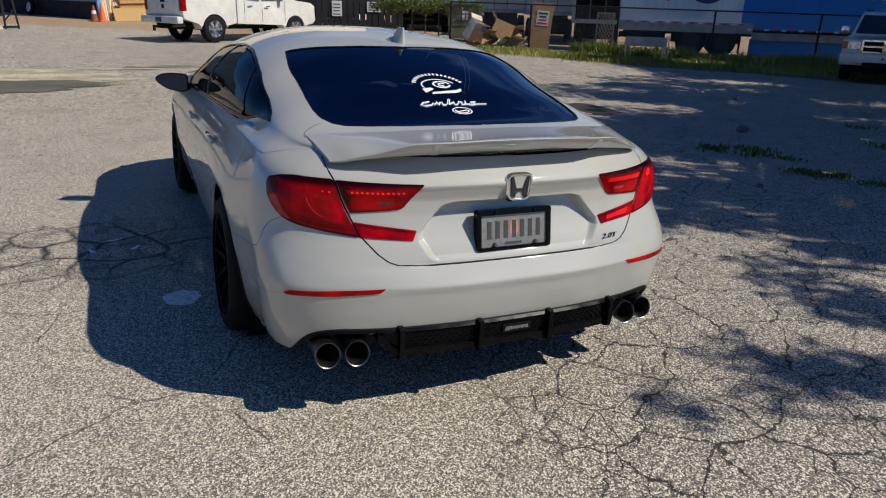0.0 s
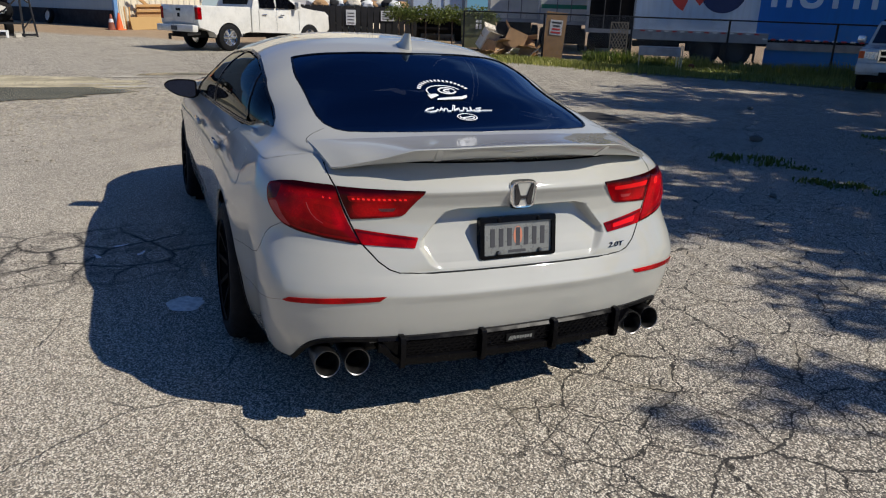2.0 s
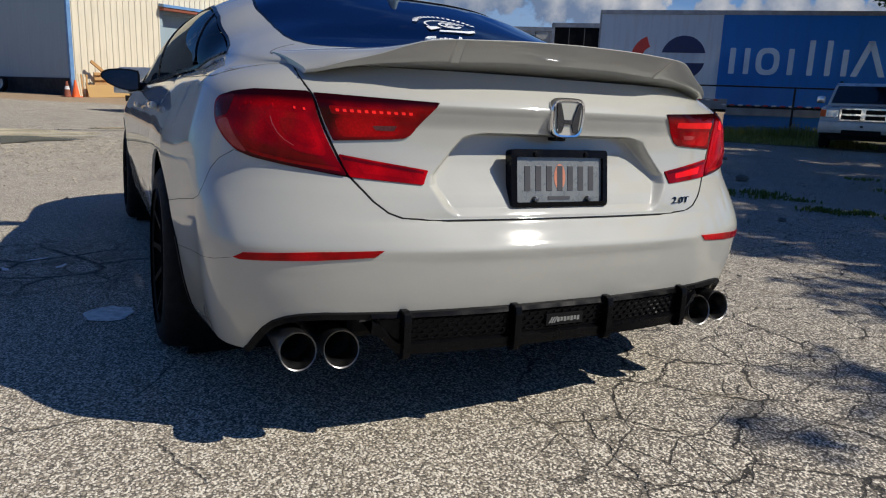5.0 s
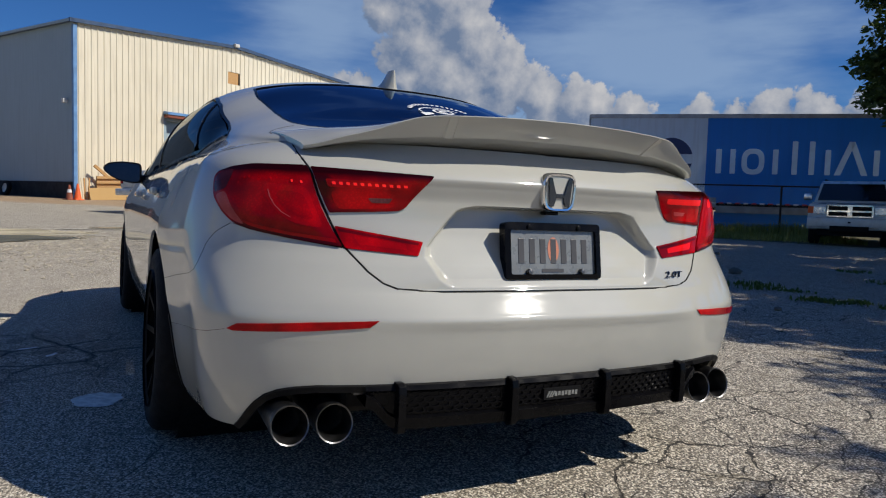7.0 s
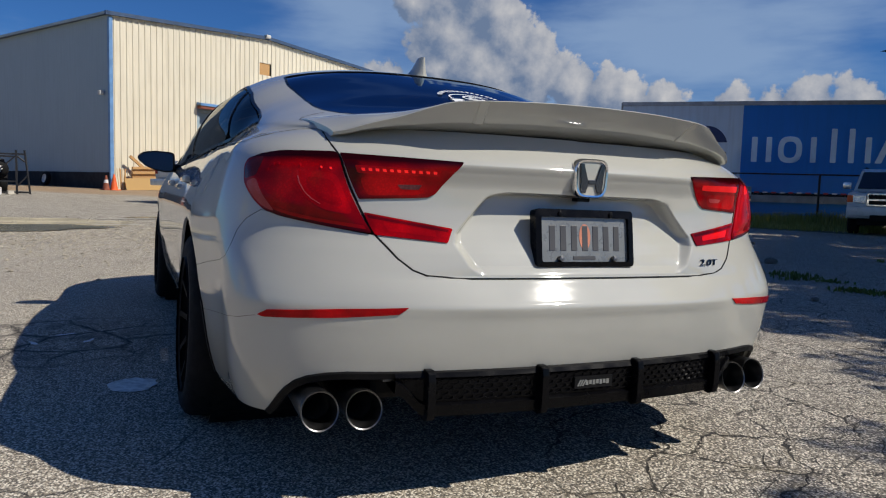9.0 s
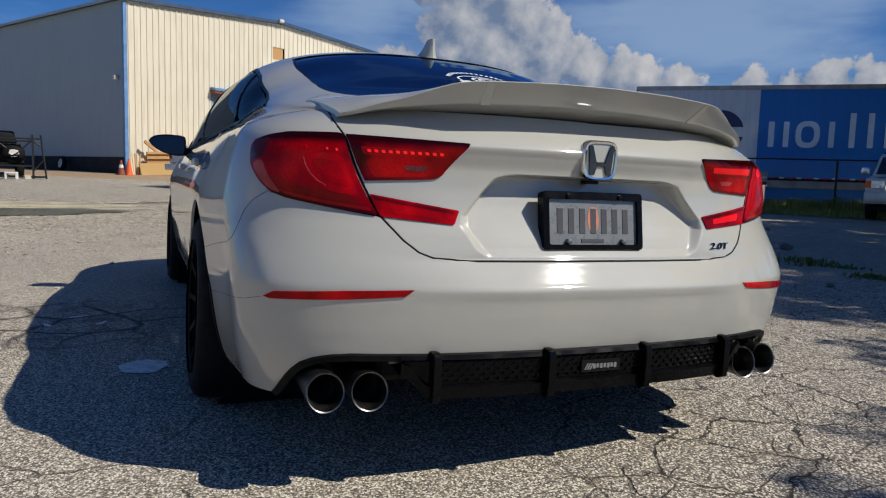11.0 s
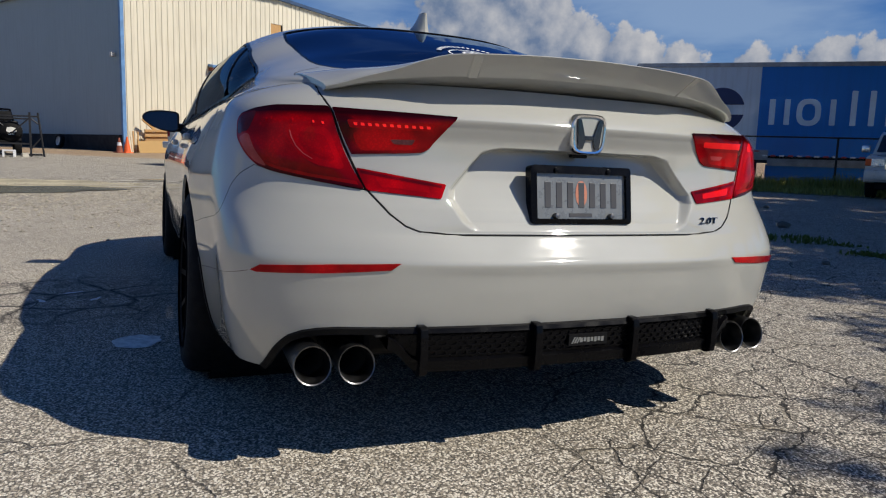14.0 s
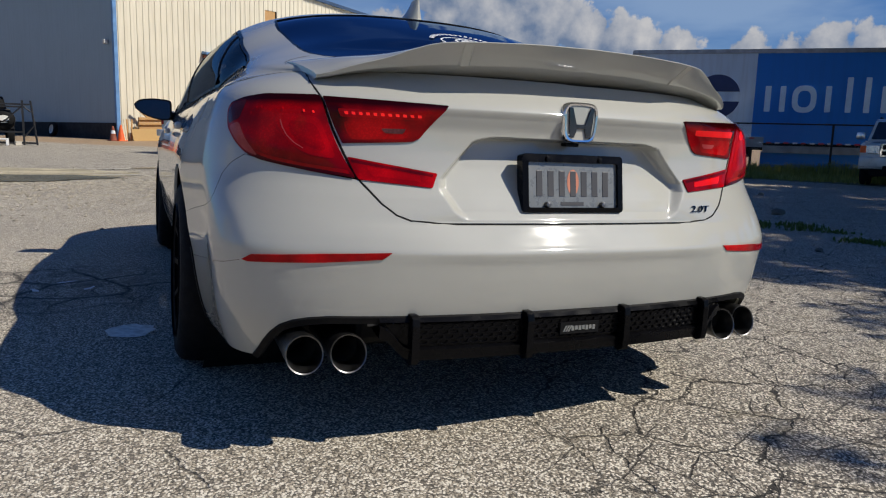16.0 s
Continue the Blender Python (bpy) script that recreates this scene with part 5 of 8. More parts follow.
# engine badge, lettered as on the car
txt = bpy.data.curves.new("badge_text", "FONT")
txt.body, txt.size, txt.extrude, txt.align_x, txt.shear = "2.0T", 0.034, 0.0018, "CENTER", 0.25
tmp = bpy.data.objects.new("badge_text", txt)
text_mesh = bpy.data.meshes.new_from_object(tmp)
bpy.data.objects.remove(tmp)
text_mesh.materials.clear()
text_mesh.materials.append(DARK_CHROME)
letters = new("engine_badge", text_mesh)
letters.parent = car
bx, bz = 0.455, 0.632
bp, bn = normals_of(lower, np.array([u_of_x(bx, bz)]), np.array([bz]))
way = Vector(bn[0])
right = Vector((0, 0, 1)).cross(way).normalized()
rot = Matrix((right, way.cross(right), way)).transposed().to_4x4()
letters.matrix_basis = Matrix.Translation(Vector(bp[0]) + way * 0.003) @ rot @ Matrix.Diagonal((1.25, 0.8, 1, 1))
letters["label"] = "small chrome engine badge"

# spoiler on the boot lid: a thin upper lip, a rear face raked under it
LIP_Y = curve1([(0.0, -0.068), (0.15, -0.064), (0.3, -0.052), (0.38, -0.032), (0.46, 0.008), (0.54, 0.055), (0.62, 0.098), (0.68, 0.136), (0.706, 0.160)])
LIP_Z = curve1([(0.0, 1.068), (0.15, 1.066), (0.3, 1.060), (0.38, 1.056), (0.425, 1.051), (0.46, 1.041), (0.54, 1.012), (0.62, 0.990), (0.68, 0.974), (0.706, 0.969)])
FOOT_Y = curve1([(0.0, -0.004), (0.15, 0.005), (0.3, 0.016), (0.38, 0.028), (0.46, 0.048), (0.54, 0.077), (0.62, 0.110), (0.68, 0.145), (0.706, 0.166)])
FOOT_Z = curve1([(0.0, 1.015), (0.15, 1.014), (0.3, 1.008), (0.38, 1.005), (0.46, 0.998), (0.54, 0.989), (0.62, 0.976), (0.68, 0.964), (0.706, 0.960)])
ss = np.r_[np.linspace(-0.706, -0.62, 22), np.linspace(-0.61, 0.61, 100), np.linspace(0.62, 0.706, 22)]
verts, faces = [], []
for x in ss:
    a = abs(x)
    y, z, fy, fz = float(LIP_Y(a)), float(LIP_Z(a)), float(FOOT_Y(a)), float(FOOT_Z(a))
    back = float(np.interp(a, [0, 0.4, 0.58, 0.66, 0.706], [0.30, 0.315, 0.355, 0.395, 0.42]))
    tip = float(smooth((a - 0.58) / 0.126))
    lip_x = math.copysign(a - 0.019 * tip, x)
    xin = math.copysign(a + 0.006 * tip, x)
    zd = float(upper(a_of_x(xin, back), back)[2]) + 0.002
    under_y = float(lower(u_of_x(min(a, 0.66), 0.972), 0.972)[1]) + 0.003
    row = [(xin, back, zd)]
    for f in (0.8, 0.6, 0.4, 0.2, 0.08):
        yy, xx = y + (back - y) * f, lip_x + (xin - lip_x) * f
        deck = float(upper(a_of_x(xx, max(yy, 0.06)), max(yy, 0.06))[2]) + 0.001 if abs(xx) < float(base_width(max(yy, 0.06))) - 0.02 else 0.0
        row.append((xx, yy, max(zd + (z - zd) * (1 - f) ** (2.4 - 1.1 * tip) + 0.004 * f * (1 - f), deck)))
    row += [(lip_x, y + 0.010, z - 0.0003), (lip_x, y + 0.002, z - 0.001), (lip_x, y, z - 0.003), (lip_x, y + 0.001, z - 0.005),
            (lip_x, fy - 0.002, fz + 0.001), (lip_x, fy, fz - 0.001), (lip_x, fy + 0.003, fz - 0.002), (lip_x, under_y + 0.035, min(0.982, fz - 0.006)), (xin, back - 0.05, zd - 0.05)]
    verts += row
m = len(row)
for k in range(len(ss) - 1):
    faces += [(m * k + j, m * k + j + 1, m * (k + 1) + j + 1, m * (k + 1) + j) for j in range(m - 1)]
faces += [tuple(range(m - 1, -1, -1)), tuple(m * (len(ss) - 1) + j for j in range(m))]
spoiler = mesh_ob("spoiler", verts, faces, PAINT, car, "body-coloured duckbill boot spoiler")
spoiler.data.shade_smooth()
spoiler.data.set_sharp_from_angle(angle=radians(34))
# seam between the lid's upper corner and the wing
for s in (1, -1):
    ribbon("lid_seam", upper, [(s * a_of_x(x, y), y) for x, y in ((0.716, 0.40), (0.717, 0.422), (0.706, 0.450), (0.682, 0.474), (0.650, 0.492), (0.628, 0.500))], 0.003, BLACK_MATT, car, off=0.0004)
    # shoulder flowing from the flank into the pillar
    rows, ends = [], []
    for y in np.linspace(0.235, 1.14, 48):
        hem = float(np.interp(y, [0.235, 0.25, 0.293, 0.34, 0.40, 0.46], [0.970, 0.975, 0.982, 0.984, 0.965, 0.945]))
        low, top = u_of_y(float(y), hem), float(np.interp(y, [0.335, 0.38, 0.50, 0.70, 0.755, 0.865, 0.93, 0.965, 1.10, 1.14], [0.96, 0.93, 0.87, 0.89, 0.905, 0.925, 0.944, 0.955, 0.990, 0.994]))
        p0, p3 = Vector(lower(low, hem)), Vector(upper(top, y))
        t0 = (Vector(lower(low, hem + 0.002)) - Vector(lower(low, hem - 0.002))).normalized()
        t3 = (Vector(upper(top - 0.004, y)) - Vector(upper(top + 0.004, y))).normalized()
        span = (p3 - p0).length * 0.42
        ends.append((normals_of(lower, np.array([low]), np.array([hem]))[1][0], normals_of(upper, np.array([top]), np.array([float(y)]))[1][0]))
        p1, p2 = p0 + t0 * span, p3 - t3 * span
        for f in range(19):
            f = 0.5 - 0.5 * math.cos(math.pi * f / 18)
            q = p0 * (1 - f) ** 3 + p1 * (3 * f * (1 - f) ** 2) + p2 * (3 * f * f * (1 - f)) + p3 * f ** 3
            rows.append((s * (q.x + 0.0007), q.y, q.z + 0.0004))
    shoulder = mesh_ob("shoulder_panel", rows, [(19 * k + j, 19 * k + j + 1, 19 * k + j + 20, 19 * k + j + 19)[::-s] for k in range(47) for j in range(18)], PAINT, car)
    shoulder.data.shade_smooth()
    grid = np.array(rows).reshape(48, 19, 3)
    way = np.cross(np.gradient(grid, axis=0), np.gradient(grid, axis=1))
    way /= np.maximum(np.linalg.norm(way, axis=2, keepdims=True), 1e-9)
    way *= np.sign(way[24, 9] @ np.array([s, 0, 0.6]))
    for k, (n0, n3) in enumerate(ends):
        for j in range(19):
            f0, f3 = max(0.0, 1 - j / 4), max(0.0, 1 - (18 - j) / 4)
            way[k, j] = way[k, j] * (1 - f0) * (1 - f3) + n0 * np.array([s, 1, 1]) * f0 + n3 * np.array([s, 1, 1]) * f3
    shoulder.data.normals_split_custom_set_from_vertices(way.reshape(-1, 3).tolist())
# moulded steps on its rear face
for s in (1, -1):
    pts = []
    for dx, out in ((-0.017, 0.0), (-0.013, 0.0035), (0.008, 0.0035), (0.014, 0.0)):
        for f in (0.03, 1.0, 1.03):
            x = s * (0.345 + dx - (0.006 - 0.014 * (1 - f)))
            a = abs(x)
            g = min(f, 1.0)
            pts.append((x, float(LIP_Y(a)) * (1 - g) + float(FOOT_Y(a)) * g - out * 0.64 - 0.0005 + (0.004 if f > 1 else 0), float(LIP_Z(a)) * (1 - g) + float(FOOT_Z(a)) * g - out * 0.77 - 0.001))
    mesh_ob("spoiler_step", pts, [(3 * k + j, 3 * k + j + 1, 3 * k + j + 4, 3 * k + j + 3) for k in range(3) for j in range(2)], PAINT, spoiler)

# aerial fin
bm = bmesh.new()
fy = 1.235
rows = []
for k in range(11):
    f = k / 10
    ringv = []
    half, h = 0.032 * (1 - f) ** 0.9 + 0.012, 0.072 * f
    y_tail, y_nose = fy + 0.006 * f + 0.003 * math.sin(f * 3), fy + 0.28 - 0.198 * f ** 0.85
    for j in range(20):
        a = 2 * math.pi * j / 20
        yy = (y_tail + y_nose) / 2 + (y_nose - y_tail) / 2 * math.cos(a)
        ringv.append(bm.verts.new((half * math.sin(a) * (0.55 + 0.45 * (0.5 - 0.5 * math.cos(a))) * 1.2, yy, float(SPINE(yy)) * (1 - f) + (float(SPINE(fy + 0.05)) + h) * f - 0.004 * (1 - f))))
    rows.append(ringv)
for p, q in zip(rows, rows[1:]):
    for j in range(20):
        bm.faces.new((p[j], p[(j + 1) % 20], q[(j + 1) % 20], q[j]))
bm.faces.new(rows[-1])
part("aerial_fin", bm, PAINT, car, "white shark-fin aerial", True)

# stickers on the rear window, as plain shapes
stickers = new("window_stickers")
stickers.parent, stickers["label"] = car, "white printed stickers on the rear window"


def on_glass(x, d):
    """A place on the window: x across, d down along the glass from the sticker's middle."""
    y = 0.735 - d * 1.12
    return (a_of_x(x, y), y)


def sticker(name, outline):
    sheet(name, upper, [on_glass(x, d) for x, d in outline], DECAL, stickers, step=0.03, off=0.0005, rim=0.0)


cx = -0.010
for k in range(16):
    a = radians(158 - 136 * k / 15)
    mx, md = cx + 0.125 * math.cos(a), 0.012 - 0.105 * math.sin(a)
    tx, td = math.sin(a), math.cos(a)
    sticker("sticker_bar", [(mx - 0.0055 * tx - 0.009 * math.cos(a), md - 0.0055 * td + 0.009 * math.sin(a)), (mx + 0.0055 * tx - 0.009 * math.cos(a), md + 0.0055 * td + 0.009 * math.sin(a)),
                            (mx + 0.0055 * tx + 0.009 * math.cos(a), md + 0.0055 * td - 0.009 * math.sin(a)), (mx - 0.0055 * tx + 0.009 * math.cos(a), md - 0.0055 * td - 0.009 * math.sin(a))])


def sticker_ring(x, d, rx, rd, w, a0=0, a1=360, n=26):
    big = [(x + rx * math.cos(radians(a0 + (a1 - a0) * k / n)), d - rd * math.sin(radians(a0 + (a1 - a0) * k / n))) for k in range(n + 1)]
    small = [(x + (rx - w) * math.cos(radians(a0 + (a1 - a0) * k / n)), d - (rd - w) * math.sin(radians(a0 + (a1 - a0) * k / n))) for k in range(n + 1)]
    sticker("sticker_ring", big + small[::-1])


sticker_ring(cx - 0.005, 0.005, 0.088, 0.055, 0.007, 20, 200)
sticker_ring(cx + 0.01, -0.002, 0.045, 0.030, 0.010, 10, 350)
sticker_ring(cx + 0.012, 0.0, 0.022, 0.016, 0.010, 40, 300)
sticker("sticker_bar", [(cx - 0.10, 0.030), (cx - 0.055, 0.022), (cx - 0.045, 0.036), (cx - 0.095, 0.062)])
sticker("sticker_bar", [(cx - 0.06, 0.058), (cx + 0.06, 0.044), (cx + 0.092, 0.030), (cx + 0.085, 0.052), (cx + 0.055, 0.066), (cx - 0.07, 0.072)])


def script(points, width=0.0062):
    """A brushed stroke through (x, d) places on the window."""
    ribbon("sticker_stroke", upper, [on_glass(cx - 0.03 + x * 0.95, d + 0.004) for x, d in points], width, DECAL, stickers, off=0.0012, step=0.006)


script([(-0.085, 0.122), (-0.118, 0.130), (-0.138, 0.146), (-0.118, 0.154), (-0.085, 0.149), (-0.072, 0.136), (-0.066, 0.150)])
script([(-0.066, 0.150), (-0.050, 0.126), (-0.048, 0.150), (-0.036, 0.132), (-0.024, 0.132), (-0.028, 0.151), (-0.010, 0.149)])
script([(-0.006, 0.152), (0.018, 0.108), (0.024, 0.112), (0.006, 0.146), (0.036, 0.129), (0.032, 0.150), (0.050, 0.148)])
script([(0.050, 0.148), (0.062, 0.128), (0.078, 0.131), (0.068, 0.150), (0.090, 0.147), (0.098, 0.122), (0.092, 0.149), (0.112, 0.146)])
script([(0.150, 0.128), (0.124, 0.131), (0.122, 0.138), (0.140, 0.143), (0.130, 0.152), (0.104, 0.151)])
script([(0.200, 0.144), (0.150, 0.147), (0.112, 0.152)], 0.0036)
sticker_ring(cx + 0.010, 0.207, 0.047, 0.029, 0.005)
sticker_ring(cx + 0.010, 0.207, 0.034, 0.020, 0.006, 150, 380)
sticker("sticker_bar", [(cx - 0.020, 0.211), (cx + 0.035, 0.199), (cx + 0.043, 0.204), (cx - 0.015, 0.217)])

# wheels
TYRE = [(0.225, -0.105), (0.25, -0.113), (0.29, -0.112), (0.312, -0.100), (0.322, -0.085), (0.325, -0.06), (0.3265, 0.0), (0.325, 0.06), (0.322, 0.085), (0.312, 0.100), (0.29, 0.112), (0.25, 0.113), (0.225, 0.105)]
RIM = [(0.238, 0.118), (0.243, 0.110), (0.236, 0.104), (0.224, 0.085), (0.218, -0.08), (0.232, -0.104)]


def build_wheel(s, y, rim_mat, x=0.815, camber=2.2):
    hub = new("wheel")
    hub.parent = car
    hub.matrix_basis = pose(s * x, y, HUB_Z + s * 0.012, 0, s * -camber, 0)
    bm = lathe([(r * 0.998, h) for r, h in TYRE], 56)
    part("tyre", bm, RUBBER, hub, "low-profile black tyre", True)
    bm = lathe([(r, s * h) for r, h in RIM], 56)
    part("rim", bm, rim_mat, hub, "dark grey alloy rim", True)
    for k in range(10):
        a = radians(36 * k)
        bm = slab([(s * 0.075, 0.035), (s * 0.088, 0.11), (s * 0.106, 0.222), (s * 0.085, 0.226), (s * 0.060, 0.11), (s * 0.045, 0.035)], -0.011, 0.011, 0.003, "Z")
        bmesh.ops.transform(bm, matrix=Matrix.Rotation(a, 4, "X"), verts=bm.verts)
        part("spoke", bm, rim_mat, hub)
    part("hub_cap", lathe([(0.001, s * 0.082), (0.032, s * 0.080), (0.036, s * 0.06), (0.036, s * 0.03)], 24), rim_mat, hub, "", True)
    part("brake_disc", lathe([(0.05, s * 0.02), (0.165, s * 0.02), (0.165, s * 0.0), (0.05, s * 0.0)], 40), STEEL, hub, "", True)
    return hub


for s in (1, -1):
    build_wheel(s, AXLE_REAR, GUNMETAL, 0.877, 1.6)
    build_wheel(s, AXLE_FRONT, GUNMETAL, 0.857, 1.2)

# seats, shelf and dashboard behind the dark glass
for sx in (-0.36, 0.36):
    seat = new("front_seat")
    seat.parent = car
    seat.matrix_basis = pose(sx, 2.35, 0.30)
    part("cushion", boxes((-0.25, -0.05, 0.0, 0.25, 0.45, 0.22), bevel=0.06), CLOTH, seat, "", True)
    bm = boxes((-0.25, -0.10, 0.15, 0.25, 0.04, 0.72), bevel=0.06)
    bmesh.ops.rotate(bm, verts=bm.verts, cent=(0, 0, 0.2), matrix=Matrix.Rotation(radians(16), 3, "X"))
    part("backrest", bm, CLOTH, seat, "", True)
    part("headrest", boxes((-0.13, -0.30, 0.74, 0.13, -0.19, 0.93), bevel=0.045), CLOTH, seat, "", True)
bench = new("rear_seat")
bench.parent = car
bench.matrix_basis = pose(0, 1.35, 0.30)
part("cushion", boxes((-0.64, -0.05, 0.0, 0.64, 0.45, 0.18), bevel=0.05), CLOTH, bench, "", True)
bm = boxes((-0.64, -0.14, 0.10, 0.64, 0.02, 0.70), bevel=0.05)
bmesh.ops.rotate(bm, verts=bm.verts, cent=(0, 0, 0.1), matrix=Matrix.Rotation(radians(20), 3, "X"))
part("backrest", bm, CLOTH, bench, "", True)
for sx in (-0.38, 0.38):
    part("headrest", boxes((sx - 0.13, -0.42, 0.68, sx + 0.13, -0.32, 0.83), bevel=0.04), CLOTH, bench, "", True)
part("parcel_shelf", boxes((-0.62, 0.40, 0.955, 0.62, 1.02, 0.975)), CLOTH, car)
part("dashboard", boxes((-0.70, 3.0, 0.60, 0.70, 3.45, 0.90), bevel=0.05), CLOTH, car)
bm = lathe([(0.185 + 0.016 * math.cos(a), 0.016 * math.sin(a)) for a in (2 * math.pi * k / 10 for k in range(10))], 36, "Y", True)
steering = part("steering_wheel", bm, BLACK_MATT, car, "", True)
steering.matrix_basis = pose(-0.37, 2.88, 0.83, -22, 0, 0)

# ---- the sheet-metal shed ----
SHED = (-1.78, 34.3)
shed = thing("warehouse", pose(SHED[0], SHED[1], ground_z(34.3), 0, 0, 30), "tall cream sheet-metal warehouse with blue trim, grey shaded flank", "building")
# local x runs along the gable wall, local y back along the flank
GABLE_W, EAVE, RIDGE, DEPTH = 18.0, 7.85, 8.4, 40.0


def ribbed(name, length, top, mat, pitch=0.3, holes=(), place=lambda s, d, z: (s, d, z), low=0.0):
    """A wall of trapezoid ribs; top(s) is its height; holes are (s0, s1, z0, z1)."""
    stops, s = [], 0.0
    while s < length - 1e-6:
        stops += [(s, 0.0), (s + pitch * 0.62, 0.0), (s + pitch * 0.70, -0.035), (s + pitch * 0.90, -0.035), (s + pitch * 0.98, 0.0)]
        s += pitch
    stops = [(min(a, length), d) for a, d in stops] + [(length, 0.0)]
    verts, faces = [], []
    for (a, da), (b, db) in zip(stops, stops[1:]):
        if b - a < 1e-6:
            continue
        spans = [(low, None)]
        for s0, s1, z0, z1 in holes:
            if s0 <= (a + b) / 2 <= s1:
                spans = [(low, z0), (z1, None)] if z0 > low else [(z1, None)]
        for z0, z1 in spans:
            k = len(verts)
            verts += [place(a, da, z0), place(b, db, z0), place(b, db, z1 if z1 is not None else top(b)), place(a, da, z1 if z1 is not None else top(a))]
            faces.append((k, k + 1, k + 2, k + 3))
    return mesh_ob(name, verts, faces, mat, shed)


def gable_top(s):
    return EAVE + (RIDGE - EAVE) * (1 - abs(s - GABLE_W / 2) / (GABLE_W / 2))


DOOR = (4.62, 9.2, 0.0, 4.18)
ribbed("gable_wall", GABLE_W, gable_top, CREAM, 0.305, [DOOR, (8.5, 9.25, 6.45, 7.1)])
# the shaded flank is coloured grey-blue; gable, right and back walls are cream
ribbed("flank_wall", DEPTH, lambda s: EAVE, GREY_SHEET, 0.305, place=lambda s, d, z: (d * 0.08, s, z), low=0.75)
# dark band along the flank's foot, below the sheet
part("flank_skirt", boxes((-0.05, 0.0, -0.4, 0.10, DEPTH, 0.78)), DARK, shed, "dark band along the foot of the flank")
part("right_wall", boxes((GABLE_W - 0.1, 0.02, -0.4, GABLE_W, DEPTH, EAVE)), CREAM, shed)
part("back_wall", boxes((0.02, DEPTH - 0.1, -0.4, GABLE_W - 0.02, DEPTH, EAVE)), CREAM, shed)
for x0, x1 in ((-0.25, GABLE_W / 2), (GABLE_W / 2, GABLE_W + 0.25)):
    z0, z1 = (EAVE - 0.02, RIDGE) if x0 < 1 else (RIDGE, EAVE - 0.02)
    part("roof_slope", slab([(x0, z0), (x1, z1), (x1, z1 + 0.12), (x0, z0 + 0.12)], -0.12, DEPTH + 0.1, across="Y"), GREY_SHEET, shed)
    part("gable_trim", slab([(x0, z0 - 0.03), (x1, z1 - 0.03), (x1, z1 + 0.14), (x0, z0 + 0.14)], -0.20, -0.06, across="Y"), NAVY_TRIM, shed, "dark blue gable trim")
part("eave_trim", boxes((-0.20, -0.2, EAVE - 0.02, -0.06, DEPTH, EAVE + 0.12)), NAVY_TRIM, shed, "dark blue eave gutter")
part("corner_trim", boxes((-0.02, -0.09, -0.3, 0.12, -0.04, EAVE - 0.1), (-0.05, -0.09, -0.3, -0.02, 0.06, EAVE - 0.1)), BLUE_TRIM, shed, "blue corner trim")
part("door_canopy", slab([(-0.42, 4.30), (-0.05, 4.36), (-0.05, 4.48), (-0.42, 4.42)], DOOR[0] - 0.1, DOOR[1] + 0.1), BLUE_TRIM, shed, "blue canopy over the loading door")
part("canopy_soffit", boxes((DOOR[0] - 0.06, -0.38, 4.16, DOOR[1] + 0.06, -0.06, 4.29)), RUST_RED, shed, "red oxide canopy underside")
part("door_jamb", boxes((DOOR[0] - 0.06, 0.0, 0.0, DOOR[0] + 0.10, 0.4, 4.18), (DOOR[1] - 0.10, 0.0, 0.0, DOOR[1] + 0.06, 0.4, 4.18), (DOOR[0], 0.0, 4.03, DOOR[1], 0.4, 4.18)), GREY_SHEET, shed)
part("inner_floor", boxes((0.2, 0.1, 0.0, GABLE_W - 0.2, DEPTH - 0.2, 0.05)), CONCRETE, shed)
part("roller_door", boxes((DOOR[0] + 0.1, 0.35, 0.05, DOOR[1] - 0.1, 0.42, 4.03)), GREY_SHEET, shed, "grey rolled-down loading door")
part("gable_vent", boxes((8.5, 0.02, 6.45, 9.25, 0.10, 7.1)), LUMBER, shed, "yellowish patch panel near the ridge")
part("flood_lamp", boxes((8.75, -0.35, 8.42, 9.05, -0.10, 8.60), bevel=0.03), OFF_WHITE, shed, "small white flood lamp on the ridge")
part("wall_lamp", boxes((-0.25, 0.4, 4.3, -0.05, 0.6, 4.5), bevel=0.03), OFF_WHITE, shed)
part("wall_tap_box", boxes((4.25, -0.12, 1.55, 4.42, -0.02, 1.95), (4.5, -0.10, 1.3, 4.56, -0.02, 1.8)), OFF_WHITE, shed)
SHED_M = Matrix.Translation((SHED[0], SHED[1], 0)) @ pose(0, 0, 0, 0, 0, 30)


def by_shed(s, d, turn=0.0):
    p = SHED_M @ Vector((s, d, 0))
    return pose(p.x, p.y, ground_z(p.y), 0, 0, 30 + turn)


# cones, boards, timber by the corner
for k, (s, d, h, mat, words) in enumerate(((-0.34, -0.9, 0.72, ORANGE, "orange traffic cone standing on sandy ground"), (-0.60, -0.7, 0.66, RUST_RED, "faded red traffic cone with a white collar"))):
    cone = thing("traffic_cone", by_shed(s, d), words, "traffic cone", "cones by the warehouse")
    part("cone_base", boxes((-0.2, -0.2, 0.0, 0.2, 0.2, 0.04), bevel=0.01), mat, cone)
    part("cone_body", lathe([(0.16, 0.04), (0.035, h), (0.001, h)], 24, "Z"), mat, cone, "", True)
    part("cone_collar", lathe([(0.104 if k else 0.09, 0.32 if k else 0.38), (0.078, 0.46)], 24, "Z"), TAPE_WHITE if k else ORANGE, cone, "", True)
